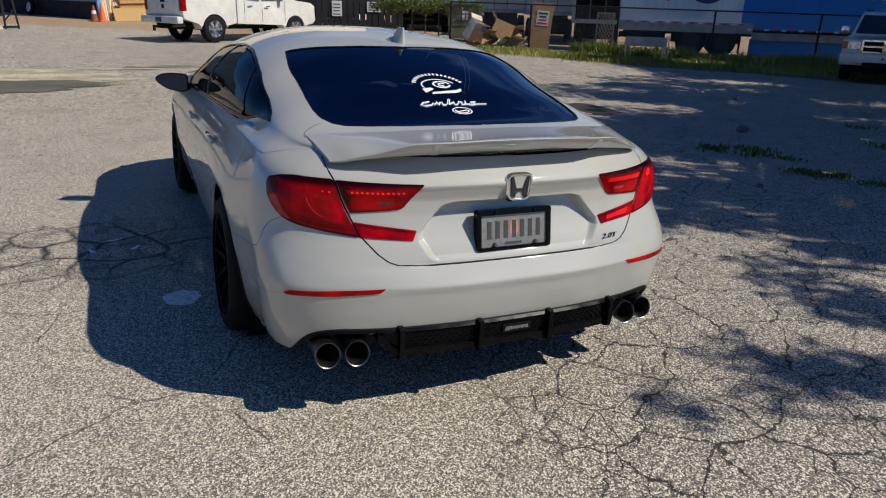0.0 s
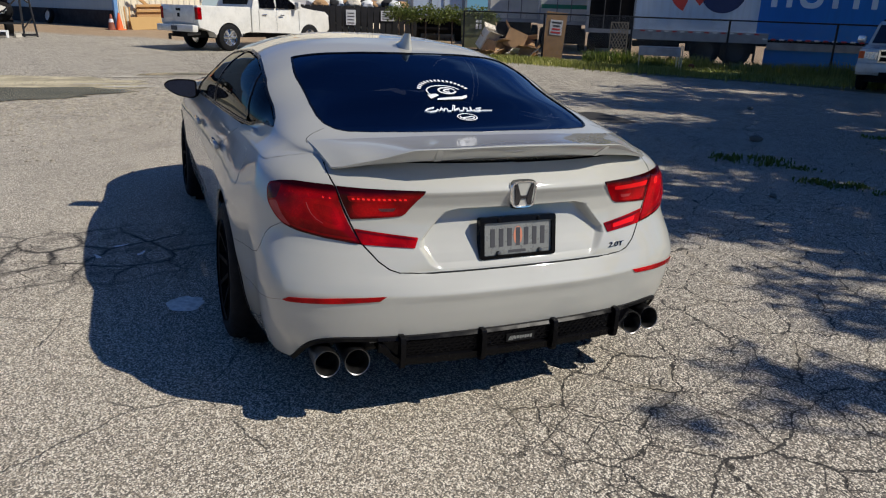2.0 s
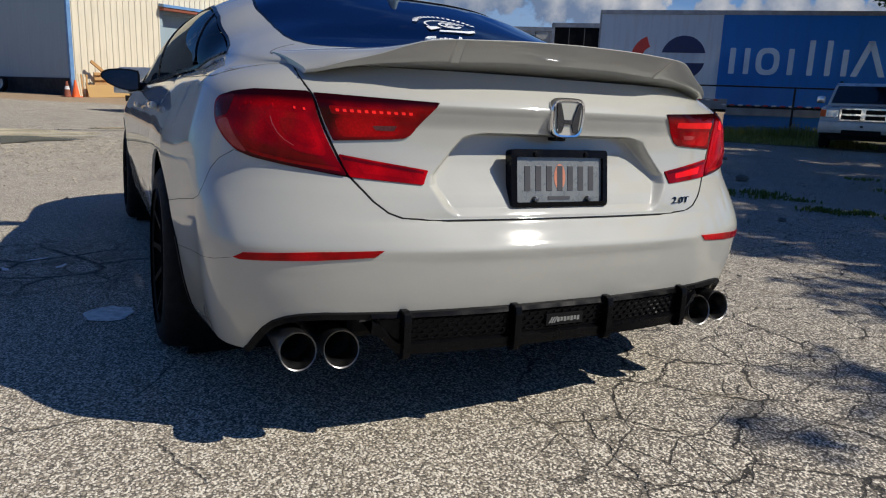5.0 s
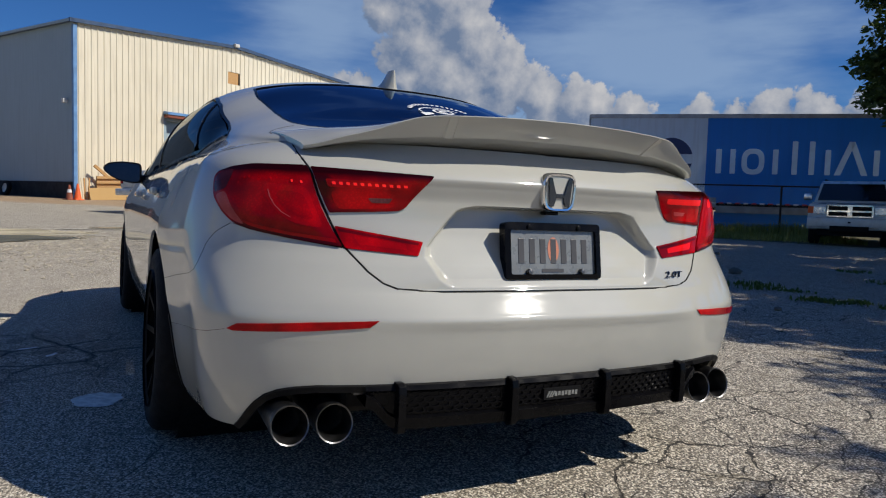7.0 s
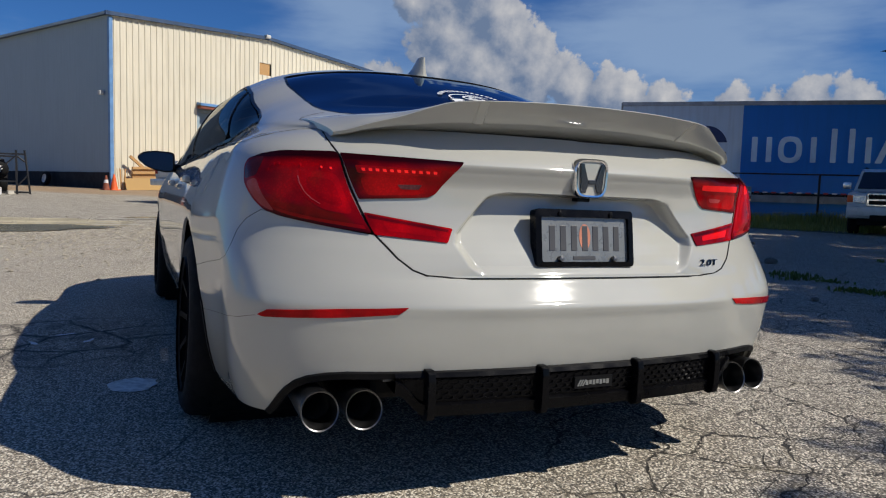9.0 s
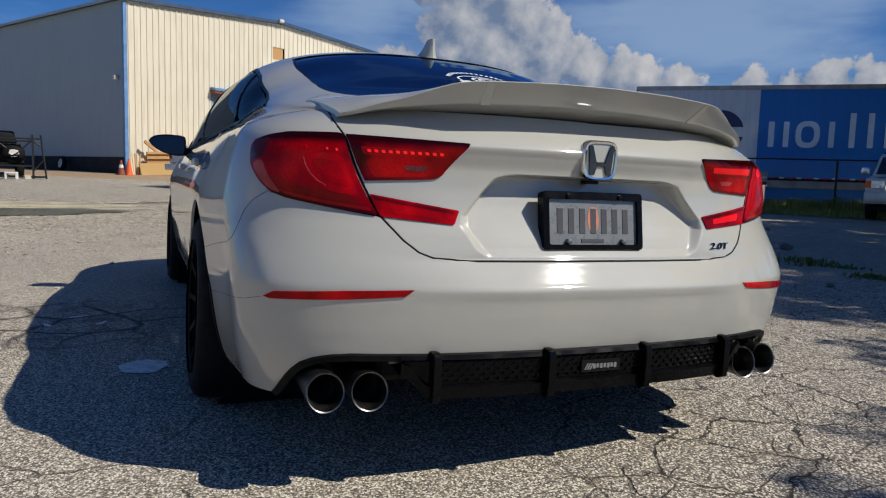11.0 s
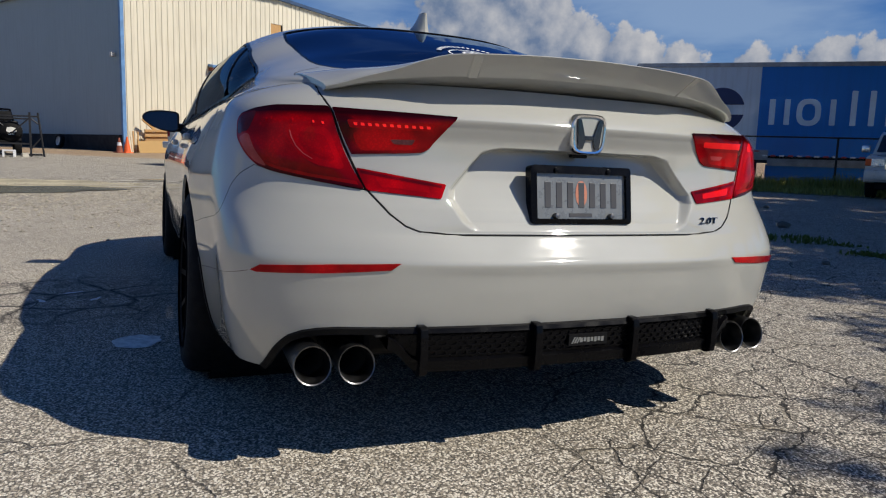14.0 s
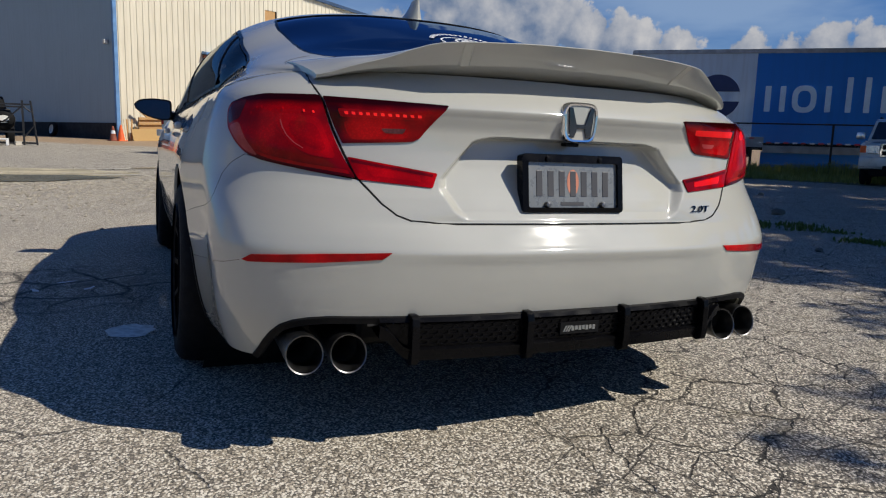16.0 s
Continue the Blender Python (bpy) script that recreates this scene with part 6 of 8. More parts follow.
for k in range(4):
    bm = slab([(0.0, 0.0), (0.07, 0.0), (-0.17, 0.95), (-0.24, 0.95)], -0.015, 0.015, 0.003, "Y")
    plank = tagged(part("board", bm, TIMBER_PALE if k % 2 == 0 else LUMBER), "narrow timber board leaning on the warehouse wall", "board", "boards leaning on the wall")
    plank.matrix_basis = by_shed(0.06 + 0.075 * k, -0.6) @ pose(0, 0, 0, 0, 8 + 3 * k, 0)
bm = boxes((0, 0, 0, 2.75, 0.03, 0.56), bevel=0.004)
ply = tagged(part("plywood_sheet", bm, PLYWOOD), "large yellow plywood sheet leaning on edge", "plywood sheet")
ply.matrix_basis = by_shed(0.22, -0.95, 0) @ pose(0, 0, 0, -14, -1.5, 0)
for k in range(5):
    bm = boxes((0, 0, 0, 1.9 - 0.09 * (k % 3), 0.09, 0.11), bevel=0.006)
    beam = tagged(part("timber_beam", bm, LUMBER), "rough orange timber beam on a stack behind the plywood", "timber beam", "stacked beams")
    beam.matrix_basis = by_shed(0.75 + 0.05 * (k % 2), -0.55 + 0.1 * (k % 2), 0) @ pose(0, 0, 0.50 + 0.115 * k, 0, -2, 0)
for x in (0.8, 2.3):
    rest = tagged(part("timber_post", boxes((x, -0.6, 0, x + 0.15, -0.35, 0.50), bevel=0.006), LUMBER), "short timber post carrying the beam stack", "timber post", "posts under the beams")
    rest.matrix_basis = by_shed(0, 0)
bm = boxes((0, 0, 0, 0.95, 0.10, 0.13), bevel=0.005)
stick = tagged(part("timber_beam", bm, LUMBER), "short timber offcut sticking up from the stack", "timber beam", "stacked beams")
stick.matrix_basis = by_shed(0.65, -0.5, 0) @ pose(0, 0, 1.50, 0, 38, 0)


def loose_wheel(name, m, r, w, words):
    w_ob = thing(name, m, words, "tyre")
    part("tyre", lathe([(r * 0.62, -w / 2), (r * 0.9, -w / 2), (r, -w * 0.35), (r, w * 0.35), (r * 0.9, w / 2), (r * 0.62, w / 2)], 36), RUBBER, w_ob, "", True)
    part("rim", lathe([(r * 0.62, -w / 2.2), (r * 0.5, -w * 0.2), (0.001, -w * 0.25)], 36), OFF_WHITE, w_ob, "", True)


loose_wheel("spare_wheel", by_shed(-0.45, 5.2) @ pose(0, 0, 0.36, 0, 10, 0), 0.36, 0.2, "old wheel with a pale rim leaning on the dark band of the flank")

# ---- vehicles ----


def road_wheel(parent, x, y, r, w, rim_mat, s, spokes=6):
    hub = new("wheel")
    hub.parent = parent
    hub.matrix_basis = pose(x, y, r)
    part("tyre", lathe([(r * 0.62, -w / 2), (r * 0.88, -w / 2), (r * 0.97, -w * 0.42), (r, -w * 0.3), (r, w * 0.3), (r * 0.97, w * 0.42), (r * 0.88, w / 2), (r * 0.62, w / 2)], 40), RUBBER, hub, "", True)
    part("rim", lathe([(r * 0.64, s * w * 0.5), (r * 0.60, s * w * 0.44), (r * 0.57, s * w * 0.1), (0.001, s * w * 0.05)], 40), rim_mat, hub, "", True)
    for k in range(spokes):
        bm = slab([(s * w * 0.36, r * 0.06), (s * w * 0.46, r * 0.60), (s * w * 0.2, r * 0.60), (s * w * 0.1, r * 0.06)], -r * 0.085, r * 0.085, r * 0.02, "Z")
        bmesh.ops.transform(bm, matrix=Matrix.Rotation(2 * math.pi * k / spokes, 4, "X"), verts=bm.verts)
        part("spoke", bm, rim_mat, hub)
    part("hub_cap", lathe([(0.001, s * w * 0.44), (r * 0.14, s * w * 0.42), (r * 0.16, s * w * 0.2)], 20), rim_mat, hub, "", True)


def vehicle_shell(points, half, tumble, seg_bevel=0.03):
    """A body from its side outline (along, height), narrowed above the belt line by tumble."""
    bm = slab(points, -half, half, 0.0)
    belt, rate = tumble
    for v in bm.verts:
        if v.co.z > belt:
            v.co.x *= 1 - rate * (v.co.z - belt)
    bmesh.ops.bevel(bm, geom=list(bm.edges), offset=seg_bevel, segments=3, affect="EDGES", profile=0.6)
    return bm


def cut_arch(points, cy, r, n=12):
    """A wheel opening's points along the lower edge, front to back."""
    return [(cy + r * math.cos(math.pi * k / n), 0.42 + r * math.sin(math.pi * k / n)) for k in range(n + 1)]


# white pickup: local y ahead, origin under the rear axle
HEAD = -59.0
truck = thing("pickup_truck", pose(1.30, 23.94, ground_z(23.5), 0, 0, HEAD), "white four-door pickup truck with chrome wheels, parked on pale ground", "pickup truck")
part("cargo_bed", vehicle_shell([(-1.17, 0.72), (-1.20, 0.90), (-1.20, 1.42), (0.92, 1.42), (0.92, 0.60), (0.55, 0.58)] + cut_arch([], 0.0, 0.52) + [(-0.6, 0.62)], 0.99, (1.0, 0.05)), WHITE_PAINT, truck, "", True)
part("cab", vehicle_shell([(0.96, 0.58), (0.96, 1.36), (1.02, 1.42), (1.16, 1.86), (1.40, 1.94), (2.55, 1.93), (3.30, 1.44), (4.42, 1.34), (4.62, 1.22), (4.66, 0.72), (4.5, 0.58), (4.20, 0.58)] + cut_arch([], 3.62, 0.50) + [(3.0, 0.58)], 0.98, (1.36, 0.26)), WHITE_PAINT, truck, "", True)
part("bed_floor", boxes((-0.80, -1.1, 1.0, 0.80, 0.85, 1.04)), BLACK_MATT, truck)
for s in (1, -1):
    def side(points, name, mat, lift=0.004, label=""):
        bm = bmesh.new()
        vs = []
        for y, z in points:
            x = 0.98 * (1 - 0.26 * max(0.0, z - 1.36)) + lift
            vs.append(bm.verts.new((s * x, y, z)))
        bm.faces.new(vs)
        bmesh.ops.solidify(bm, geom=list(bm.faces), thickness=0.006)
        return part(name, bm, mat, truck, label)
    side([(1.32, 1.40), (1.36, 1.82), (2.02, 1.84), (2.02, 1.40)], "rear_side_window", BLACK)
    side([(2.10, 1.40), (2.10, 1.84), (2.52, 1.83), (3.05, 1.48), (3.06, 1.40)], "front_side_window", BLACK)
    for y in (1.27, 2.06, 3.12):
        side([(y - 0.006, 0.66), (y - 0.006, 1.36), (y + 0.006, 1.36), (y + 0.006, 0.66)], "door_gap", BLACK_MATT, 0.0025)
    for y in (1.40, 2.20):
        bm = boxes((s * 0.98, y, 1.16, s * 1.015, y + 0.2, 1.20), bevel=0.01)
        part("door_handle", bm, CHROME, truck)
    part("tail_lamp", boxes((s * 0.84, -1.215, 0.98, s * 0.995, -1.05, 1.36), bevel=0.02), LENS, truck, "tall red tail lamp")
    road_wheel(truck, s * 0.86, 0.0, 0.435, 0.28, ALLOY, s)
    road_wheel(truck, s * 0.86, 3.62, 0.435, 0.28, ALLOY, s)
    part("side_mirror", boxes((s * 1.02, 2.86, 1.42, s * 1.24, 2.98, 1.64), bevel=0.03), WHITE_PAINT, truck, "", True)
    part("head_lamp", boxes((s * 0.72, 4.50, 0.98, s * 0.96, 4.655, 1.2), bevel=0.03), ALLOY, truck)
part("tailgate", boxes((-0.83, -1.222, 0.86, 0.83, -1.19, 1.42), bevel=0.012), WHITE_PAINT, truck, "", True)
part("tailgate_handle", boxes((-0.12, -1.235, 1.24, 0.12, -1.22, 1.32), (-0.06, -1.23, 1.05, 0.06, -1.22, 1.17), bevel=0.006), BLACK, truck)
part("rear_bumper", boxes((-0.98, -1.42, 0.60, 0.98, -1.20, 0.82), bevel=0.04), WHITE_PAINT, truck, "white step bumper", True)
part("number_plate", boxes((-0.16, -1.428, 0.64, 0.16, -1.418, 0.78)), PLATE_INK, truck)
part("tow_hitch", boxes((-0.04, -1.62, 0.46, 0.04, -1.2, 0.54), (-0.03, -1.64, 0.36, 0.03, -1.56, 0.54), bevel=0.01), BLACK_MATT, truck)
part("chassis", boxes((-0.6, -1.1, 0.42, 0.6, 4.4, 0.66)), BLACK_MATT, truck)
part("rear_axle", tubes(((-0.75, 0, 0.435), (0.75, 0, 0.435), 0.06)), BLACK_MATT, truck)
part("rear_window", boxes((-0.66, 1.045, 1.46, 0.66, 1.10, 1.82), bevel=0.01), BLACK, truck)
bpy.data.objects[truck.children[-1].name].rotation_euler = (0, 0, 0)
part("tail_pipe", tubes(((0.55, -1.30, 0.52), (0.62, -0.9, 0.55), 0.045)), STEEL, truck)

# white boxy off-roader facing the yard
suv = thing("off_roader", pose(15.5, 9.38, ground_z(9.4), 0, 0, 122), "white boxy off-road wagon facing the yard, in tree shade", "car")
# local y ahead; the front bumper is at y = 0
part("lower_body", vehicle_shell([(0.0, 0.42), (0.03, 0.66), (-0.05, 0.72), (-0.06, 1.02), (-1.15, 1.10), (-4.35, 1.12), (-4.42, 0.5), (-4.1, 0.4), (-3.95, 0.42)] + [(-3.46 - 0.42 * math.cos(math.pi * k / 12), 0.38 + 0.42 * math.sin(math.pi * k / 12)) for k in range(13)] + [(-1.3, 0.38)] + [(-0.82 - 0.42 * math.cos(math.pi * k / 12), 0.38 + 0.42 * math.sin(math.pi * k / 12)) for k in range(13)], 0.92, (1.0, 0.05), 0.035), WHITE_PAINT, suv, "", True)
part("cabin", vehicle_shell([(-1.12, 1.06), (-1.68, 1.60), (-1.95, 1.68), (-4.05, 1.69), (-4.35, 1.10)], 0.88, (1.06, 0.24), 0.03), WHITE_PAINT, suv, "", True)
bm = bmesh.new()
bm.faces.new([bm.verts.new(p) for p in ((-0.79, -1.20, 1.125), (0.79, -1.20, 1.125), (0.70, -1.66, 1.57), (-0.70, -1.66, 1.57))])
bmesh.ops.solidify(bm, geom=list(bm.faces), thickness=0.01)
bmesh.ops.translate(bm, verts=bm.verts, vec=(0, 0.022, 0.022))
part("windscreen", bm, SCREEN_GLASS, suv, "dark windscreen")
for s in (1, -1):
    bm = bmesh.new()
    bm.faces.new([bm.verts.new((s * (0.895 * (1 - 0.24 * (z - 1.06))), y, z)) for y, z in ((-1.40, 1.14), (-1.82, 1.56), (-4.0, 1.58), (-4.2, 1.14))])
    bmesh.ops.solidify(bm, geom=list(bm.faces), thickness=0.008)
    part("side_glass", bm, SCREEN_GLASS, suv)
    part("wing_mirror", boxes((s * 0.94, -1.42, 1.14, s * 1.14, -1.30, 1.32), bevel=0.03), ALLOY, suv, "bright wing mirror", True)
    part("head_lamp", boxes((s * 0.52, -0.10, 0.78, s * 0.80, -0.02, 0.98), bevel=0.015), ALLOY, suv, "square clear head lamp")
    part("side_marker", boxes((s * 0.80, -0.20, 0.80, s * 0.925, -0.03, 0.97), bevel=0.012), ORANGE, suv, "amber corner lamp")
    part("fog_lamp", lathe([(0.001, 0.035), (0.06, 0.03), (0.065, 0.0)], 20, "Y"), ALLOY, suv, "", True)
    scene.collection.objects[len(scene.collection.objects) - 1].location = (s * 0.66, 0.0, 0.54)
    road_wheel(suv, s * 0.80, -0.82, 0.37, 0.24, ALLOY, s, 5)
    road_wheel(suv, s * 0.80, -3.46, 0.37, 0.24, ALLOY, s, 5)
    part("wheel_flare", slab([(-0.82 - 0.47 * math.cos(math.pi * k / 12), 0.40 + 0.47 * math.sin(math.pi * k / 12)) for k in range(13)] + [(-0.82 + 0.42 * math.cos(math.pi * k / 12), 0.40 + 0.42 * math.sin(math.pi * k / 12)) for k in range(13)], s * 0.90, s * 0.955, 0.0), WHITE_PAINT, suv)
part("grille", boxes((-0.47, -0.05, 0.74, 0.47, -0.012, 1.0), bevel=0.01), BLACK, suv)
part("grille_cross", boxes((-0.05, -0.03, 0.73, 0.05, 0.02, 1.01), (-0.47, -0.03, 0.845, 0.47, 0.012, 0.885), (-0.50, -0.03, 0.985, 0.50, 0.012, 1.02), (-0.50, -0.03, 0.72, 0.50, 0.012, 0.75), (-0.50, -0.03, 0.72, -0.46, 0.012, 1.02), (0.46, -0.03, 0.72, 0.50, 0.012, 1.02)), CHROME, suv, "chrome crossbars of the grille")
part("bumper_bar", boxes((-0.93, -0.12, 0.46, 0.93, 0.06, 0.70), bevel=0.04), WHITE_PAINT, suv, "", True)
part("lower_grille", boxes((-0.42, 0.03, 0.36, 0.42, 0.07, 0.50), bevel=0.01), BLACK_MATT, suv)
part("number_plate", boxes((-0.03, 0.06, 0.57, 0.03, 0.07, 0.61)), BLACK_MATT, suv)
part("chassis", boxes((-0.7, -4.2, 0.25, 0.7, -0.1, 0.5)), BLACK_MATT, suv)
part("roof_rail", boxes((-0.70, -3.9, 1.685, -0.66, -2.1, 1.73), (0.66, -3.9, 1.685, 0.70, -2.1, 1.73)), BLACK_MATT, suv)

# ---- removal trailer behind the fence ----
# local x along the visible side, y into the trailer
TR_A = Vector((15.04, 19.04))
TR_DIR = (Vector((22.2, 12.82)) - TR_A).normalized()
TR_ANG = math.degrees(math.atan2(TR_DIR.y, TR_DIR.x))
trailer = thing("removal_trailer", pose(TR_A.x, TR_A.y, 0.10, 0, 0, TR_ANG), "long blue and white removal trailer with pale printed shapes", "trailer")
T_LEN, T_TOP, SPLIT = 16.0, 4.0, 4.0
part("white_side", boxes((0.0, 0.0, 1.12, SPLIT, 0.06, T_TOP - 0.1)), TRAILER_WHITE, trailer, "white printed side")
part("blue_side", boxes((SPLIT, 0.0, 0.95, T_LEN, 0.06, T_TOP - 0.1)), TRAILER_BLUE, trailer, "blue printed side")
part("blue_skirt", boxes((SPLIT + 0.36, 0.1, -0.02, T_LEN, 0.14, 0.66)), TRAILER_BLUE, trailer, "low blue belly skirt")
part("box_body", boxes((0.02, 0.07, 1.1, T_LEN, 2.5, T_TOP)), TRAILER_ALU, trailer)
part("top_rail", boxes((-0.02, -0.03, T_TOP - 0.12, T_LEN, 0.10, T_TOP + 0.02)), TRAILER_ALU, trailer, "grey aluminium top rail")
part("bottom_rail", boxes((0.0, -0.025, 0.80, SPLIT + 0.4, 0.08, 1.14), (SPLIT + 0.4, -0.025, 0.62, T_LEN, 0.08, 0.86)), TRAILER_ALU, trailer, "scratched aluminium bottom rail")
part("end_frame", boxes((-0.05, 0.0, 0.8, 0.02, 2.5, T_TOP)), TRAILER_ALU, trailer)
for k in range(60):
    x = 0.25 + 0.265 * k
    z = 1.07 if x < SPLIT + 0.2 else 0.93
    part("tape_mark", boxes((x, -0.030, z, x + 0.15, -0.022 + (0.0 if x < SPLIT else 0.012), z + 0.05)), TAPE_RED if k % 2 == 0 else TAPE_WHITE, trailer)
# printed shapes in place of writing: plain bars, hollow blocks and wedges of its size
zb, zx, za = 1.98, 2.82, 3.10


def print_bar(x0, x1, z0, z1, lean=0.0):
    part("printed_bar", slab(rounded([(x0, z0), (x1, z0), (x1 + lean, z1), (x0 + lean, z1)], 0.03), -0.014, -0.004, across="Y"), WRAP_LETTER, trailer)


def print_block(x0, x1, z0, z1, wall=0.17):
    cx, cz, rx, rz = (x0 + x1) / 2, (z0 + z1) / 2, (x1 - x0) / 2, (z1 - z0) / 2
    out = [(cx + rx * math.copysign(abs(math.cos(a)) ** 0.75, math.cos(a)), cz + rz * math.copysign(abs(math.sin(a)) ** 0.75, math.sin(a))) for a in (2 * math.pi * k / 36 for k in range(37))]
    inn = [(cx + (x - cx) * (1 - wall / rx), cz + (z - cz) * (1 - wall / rz)) for x, z in out]
    vs = [(x, y, z) for y in (-0.014, -0.004) for x, z in out + inn]
    fs = [f for k in range(36) for f in ((k, k + 1, k + 38, k + 37), (k, k + 74, k + 75, k + 1), (k + 37, k + 38, k + 112, k + 111))]
    mesh_ob("printed_block", vs, fs, WRAP_LETTER, trailer)


for x0, x1, z1, lean in ((4.32, 4.50, zx, 0.0), (4.78, 4.95, zx, 0.0), (6.14, 6.31, zx, 0.0), (6.74, 6.91, za, 0.0), (7.27, 7.44, za, 0.0), (7.76, 7.93, zx, 0.0), (8.05, 8.24, za, 0.42), (8.87, 9.06, za, -0.42), (9.22, 9.39, zx, 0.0), (9.64, 9.81, zx, 0.0),
                         (10.06, 10.23, zx, 0.0), (11.3, 11.47, zx, 0.0), (11.85, 12.02, zx, 0.0), (13.1, 13.27, zx, 0.0), (13.55, 13.72, zx, 0.0)):
    print_bar(x0, x1, zb, z1, lean)
for x0, x1 in ((5.15, 5.88), (10.4, 11.1), (12.2, 12.9)):
    print_block(x0, x1, zb - 0.02, zx + 0.02)
for a in (180, 0):
    reach = math.degrees(math.asin(0.165 / 0.73))
    part("printed_disc", slab(ring_points(30, 0.73, 2.82, 2.465, a + reach, a + 180 - reach), -0.014, -0.004, across="Y"), WRAP_NAVY, trailer, "navy half disc print")
part("printed_arrow", slab(ring_points(24, 0.73, 1.83, 2.465, 110, 250) + ring_points(24, 0.36, 1.83, 2.465, 110, 250)[::-1], -0.014, -0.004, across="Y"), WRAP_RED, trailer, "red curved print")
part("printed_arrow", slab([(1.83, 2.25), (2.31, 2.25), (2.10, 1.96)], -0.014, -0.004, across="Y"), WRAP_RED, trailer)
for x in (2.45, 3.45):
    for y in (0.15, 1.95):
        w_ob = new("wheel")
        w_ob.parent = trailer
        w_ob.matrix_basis = pose(x, y + 0.15, 0.5, 0, 0, 90)
        part("tyre", lathe([(0.30, -0.14), (0.46, -0.14), (0.5, -0.10), (0.5, 0.10), (0.46, 0.14), (0.30, 0.14)], 30), RUBBER, w_ob, "", True)
        part("rim", lathe([(0.30, -0.12), (0.16, -0.05), (0.001, -0.05)], 30), BLACK_IRON, w_ob, "", True)
for y in (0.75, 1.6):
    part("chassis_beam", boxes((0.1, y, 0.70, T_LEN, y + 0.12, 1.08)), BLACK_MATT, trailer)
part("bogie", boxes((1.8, 0.3, 0.45, 4.1, 2.2, 0.95)), BLACK_MATT, trailer)
part("landing_rail", boxes((0.0, 0.2, 0.55, 1.6, 0.3, 0.75), (0.3, 0.25, 0.0, 0.42, 0.37, 0.7), (1.3, 0.25, 0.0, 1.42, 0.37, 0.7)), BLACK_MATT, trailer)
for x in (2.0, 4.05):
    part("mud_flap", boxes((x, 0.05, 0.17, x + 0.03, 0.6, 0.78)), BLACK_MATT, trailer)

# ---- wire fence ----
F0, F1 = Vector((9.6, 21.9)), Vector((25.2, 5.0))
F_DIR = (F1 - F0).normalized()
F_LEN = (F1 - F0).length
fence = thing("wire_fence", pose(F0.x, F0.y, 0, 0, 0, math.degrees(math.atan2(F_DIR.y, F_DIR.x))), "tall chain-link fence with black posts along the grass strip", "fence")


def fence_z(d):
    return ground_z(F0.y + F_DIR.y * d)


FH = 1.55
k, d = 0, 0.2
while d < F_LEN:
    part("post", tubes(((d, 0, fence_z(d) - 0.05), (d, 0, fence_z(d) + FH + 0.02), 0.032)), BLACK_IRON, fence)
    d += 2.95
seg = 2.95
d = 0.2
while d < F_LEN - seg:
    part("top_rail", tubes(((d, 0, fence_z(d) + FH), (d + seg, 0, fence_z(d + seg) + FH), 0.022)), BLACK_IRON, fence)
    d += seg
verts, faces = [], []


def wire(p, q, w=0.0024):
    k = len(verts)
    (x0, z0), (x1, z1) = p, q
    n = Vector((z0 - z1, x1 - x0)).normalized() * w
    verts.extend([(x0 + n.x, -0.004, z0 + n.y), (x1 + n.x, -0.004, z1 + n.y), (x1 - n.x, -0.004, z1 - n.y), (x0 - n.x, -0.004, z0 - n.y), (x0, 0.002, z0), (x1, 0.002, z1)])
    faces.extend([(k, k + 1, k + 2, k + 3), (k + 3, k + 2, k + 5, k + 4), (k + 4, k + 5, k + 1, k)])


d = -FH
while d < F_LEN:
    for s in (1, -1):
        a, b = (d, d + FH) if s > 0 else (d + FH, d)
        z0 = fence_z(d + FH / 2)
        a2, b2 = max(0.2, min(F_LEN, a)), max(0.2, min(F_LEN, b))
        if abs(a2 - b2) > 0.05:
            wire((a2, z0 + 0.04 + FH * (a2 - a) / (b - a)), (b2, z0 + 0.04 + FH * (b2 - a) / (b - a)))
    d += 0.085
tagged(mesh_ob("wire_mesh", verts, faces, WIRE, fence, "galvanised diamond wire mesh"), kind="stuff")

# ---- plants ----


def leaf_cloud(name, centres, mat, parent, leaf, rng, flat=0.5):
    """Many small folded leaves round centres of (x, y, z, reach, count)."""
    vs, fs = [], []
    for cx, cy, cz, reach, count in centres:
        p = rng.normal(size=(count, 3))
        p /= np.linalg.norm(p, axis=1, keepdims=True)
        p *= (rng.random((count, 1)) ** 0.45) * reach
        p[:, 2] *= 0.75
        for q in p:
            o = Vector((cx + q[0], cy + q[1], cz + q[2]))
            d = Vector(rng.normal(size=3)).normalized()
            d.z = d.z * flat - 0.25
            d.normalize()
            side = d.cross(Vector(rng.normal(size=3))).normalized()
            up = side.cross(d)
            ln = leaf * (0.6 + 0.8 * rng.random())
            k = len(vs)
            vs += [o, o + d * ln * 0.5 + side * ln * 0.24 + up * ln * 0.06, o + d * ln, o + d * ln * 0.5 - side * ln * 0.24 + up * ln * 0.06]
            fs += [(k, k + 1, k + 2), (k, k + 2, k + 3)]
    return tagged(mesh_ob(name, vs, fs, mat, parent), kind="stuff")


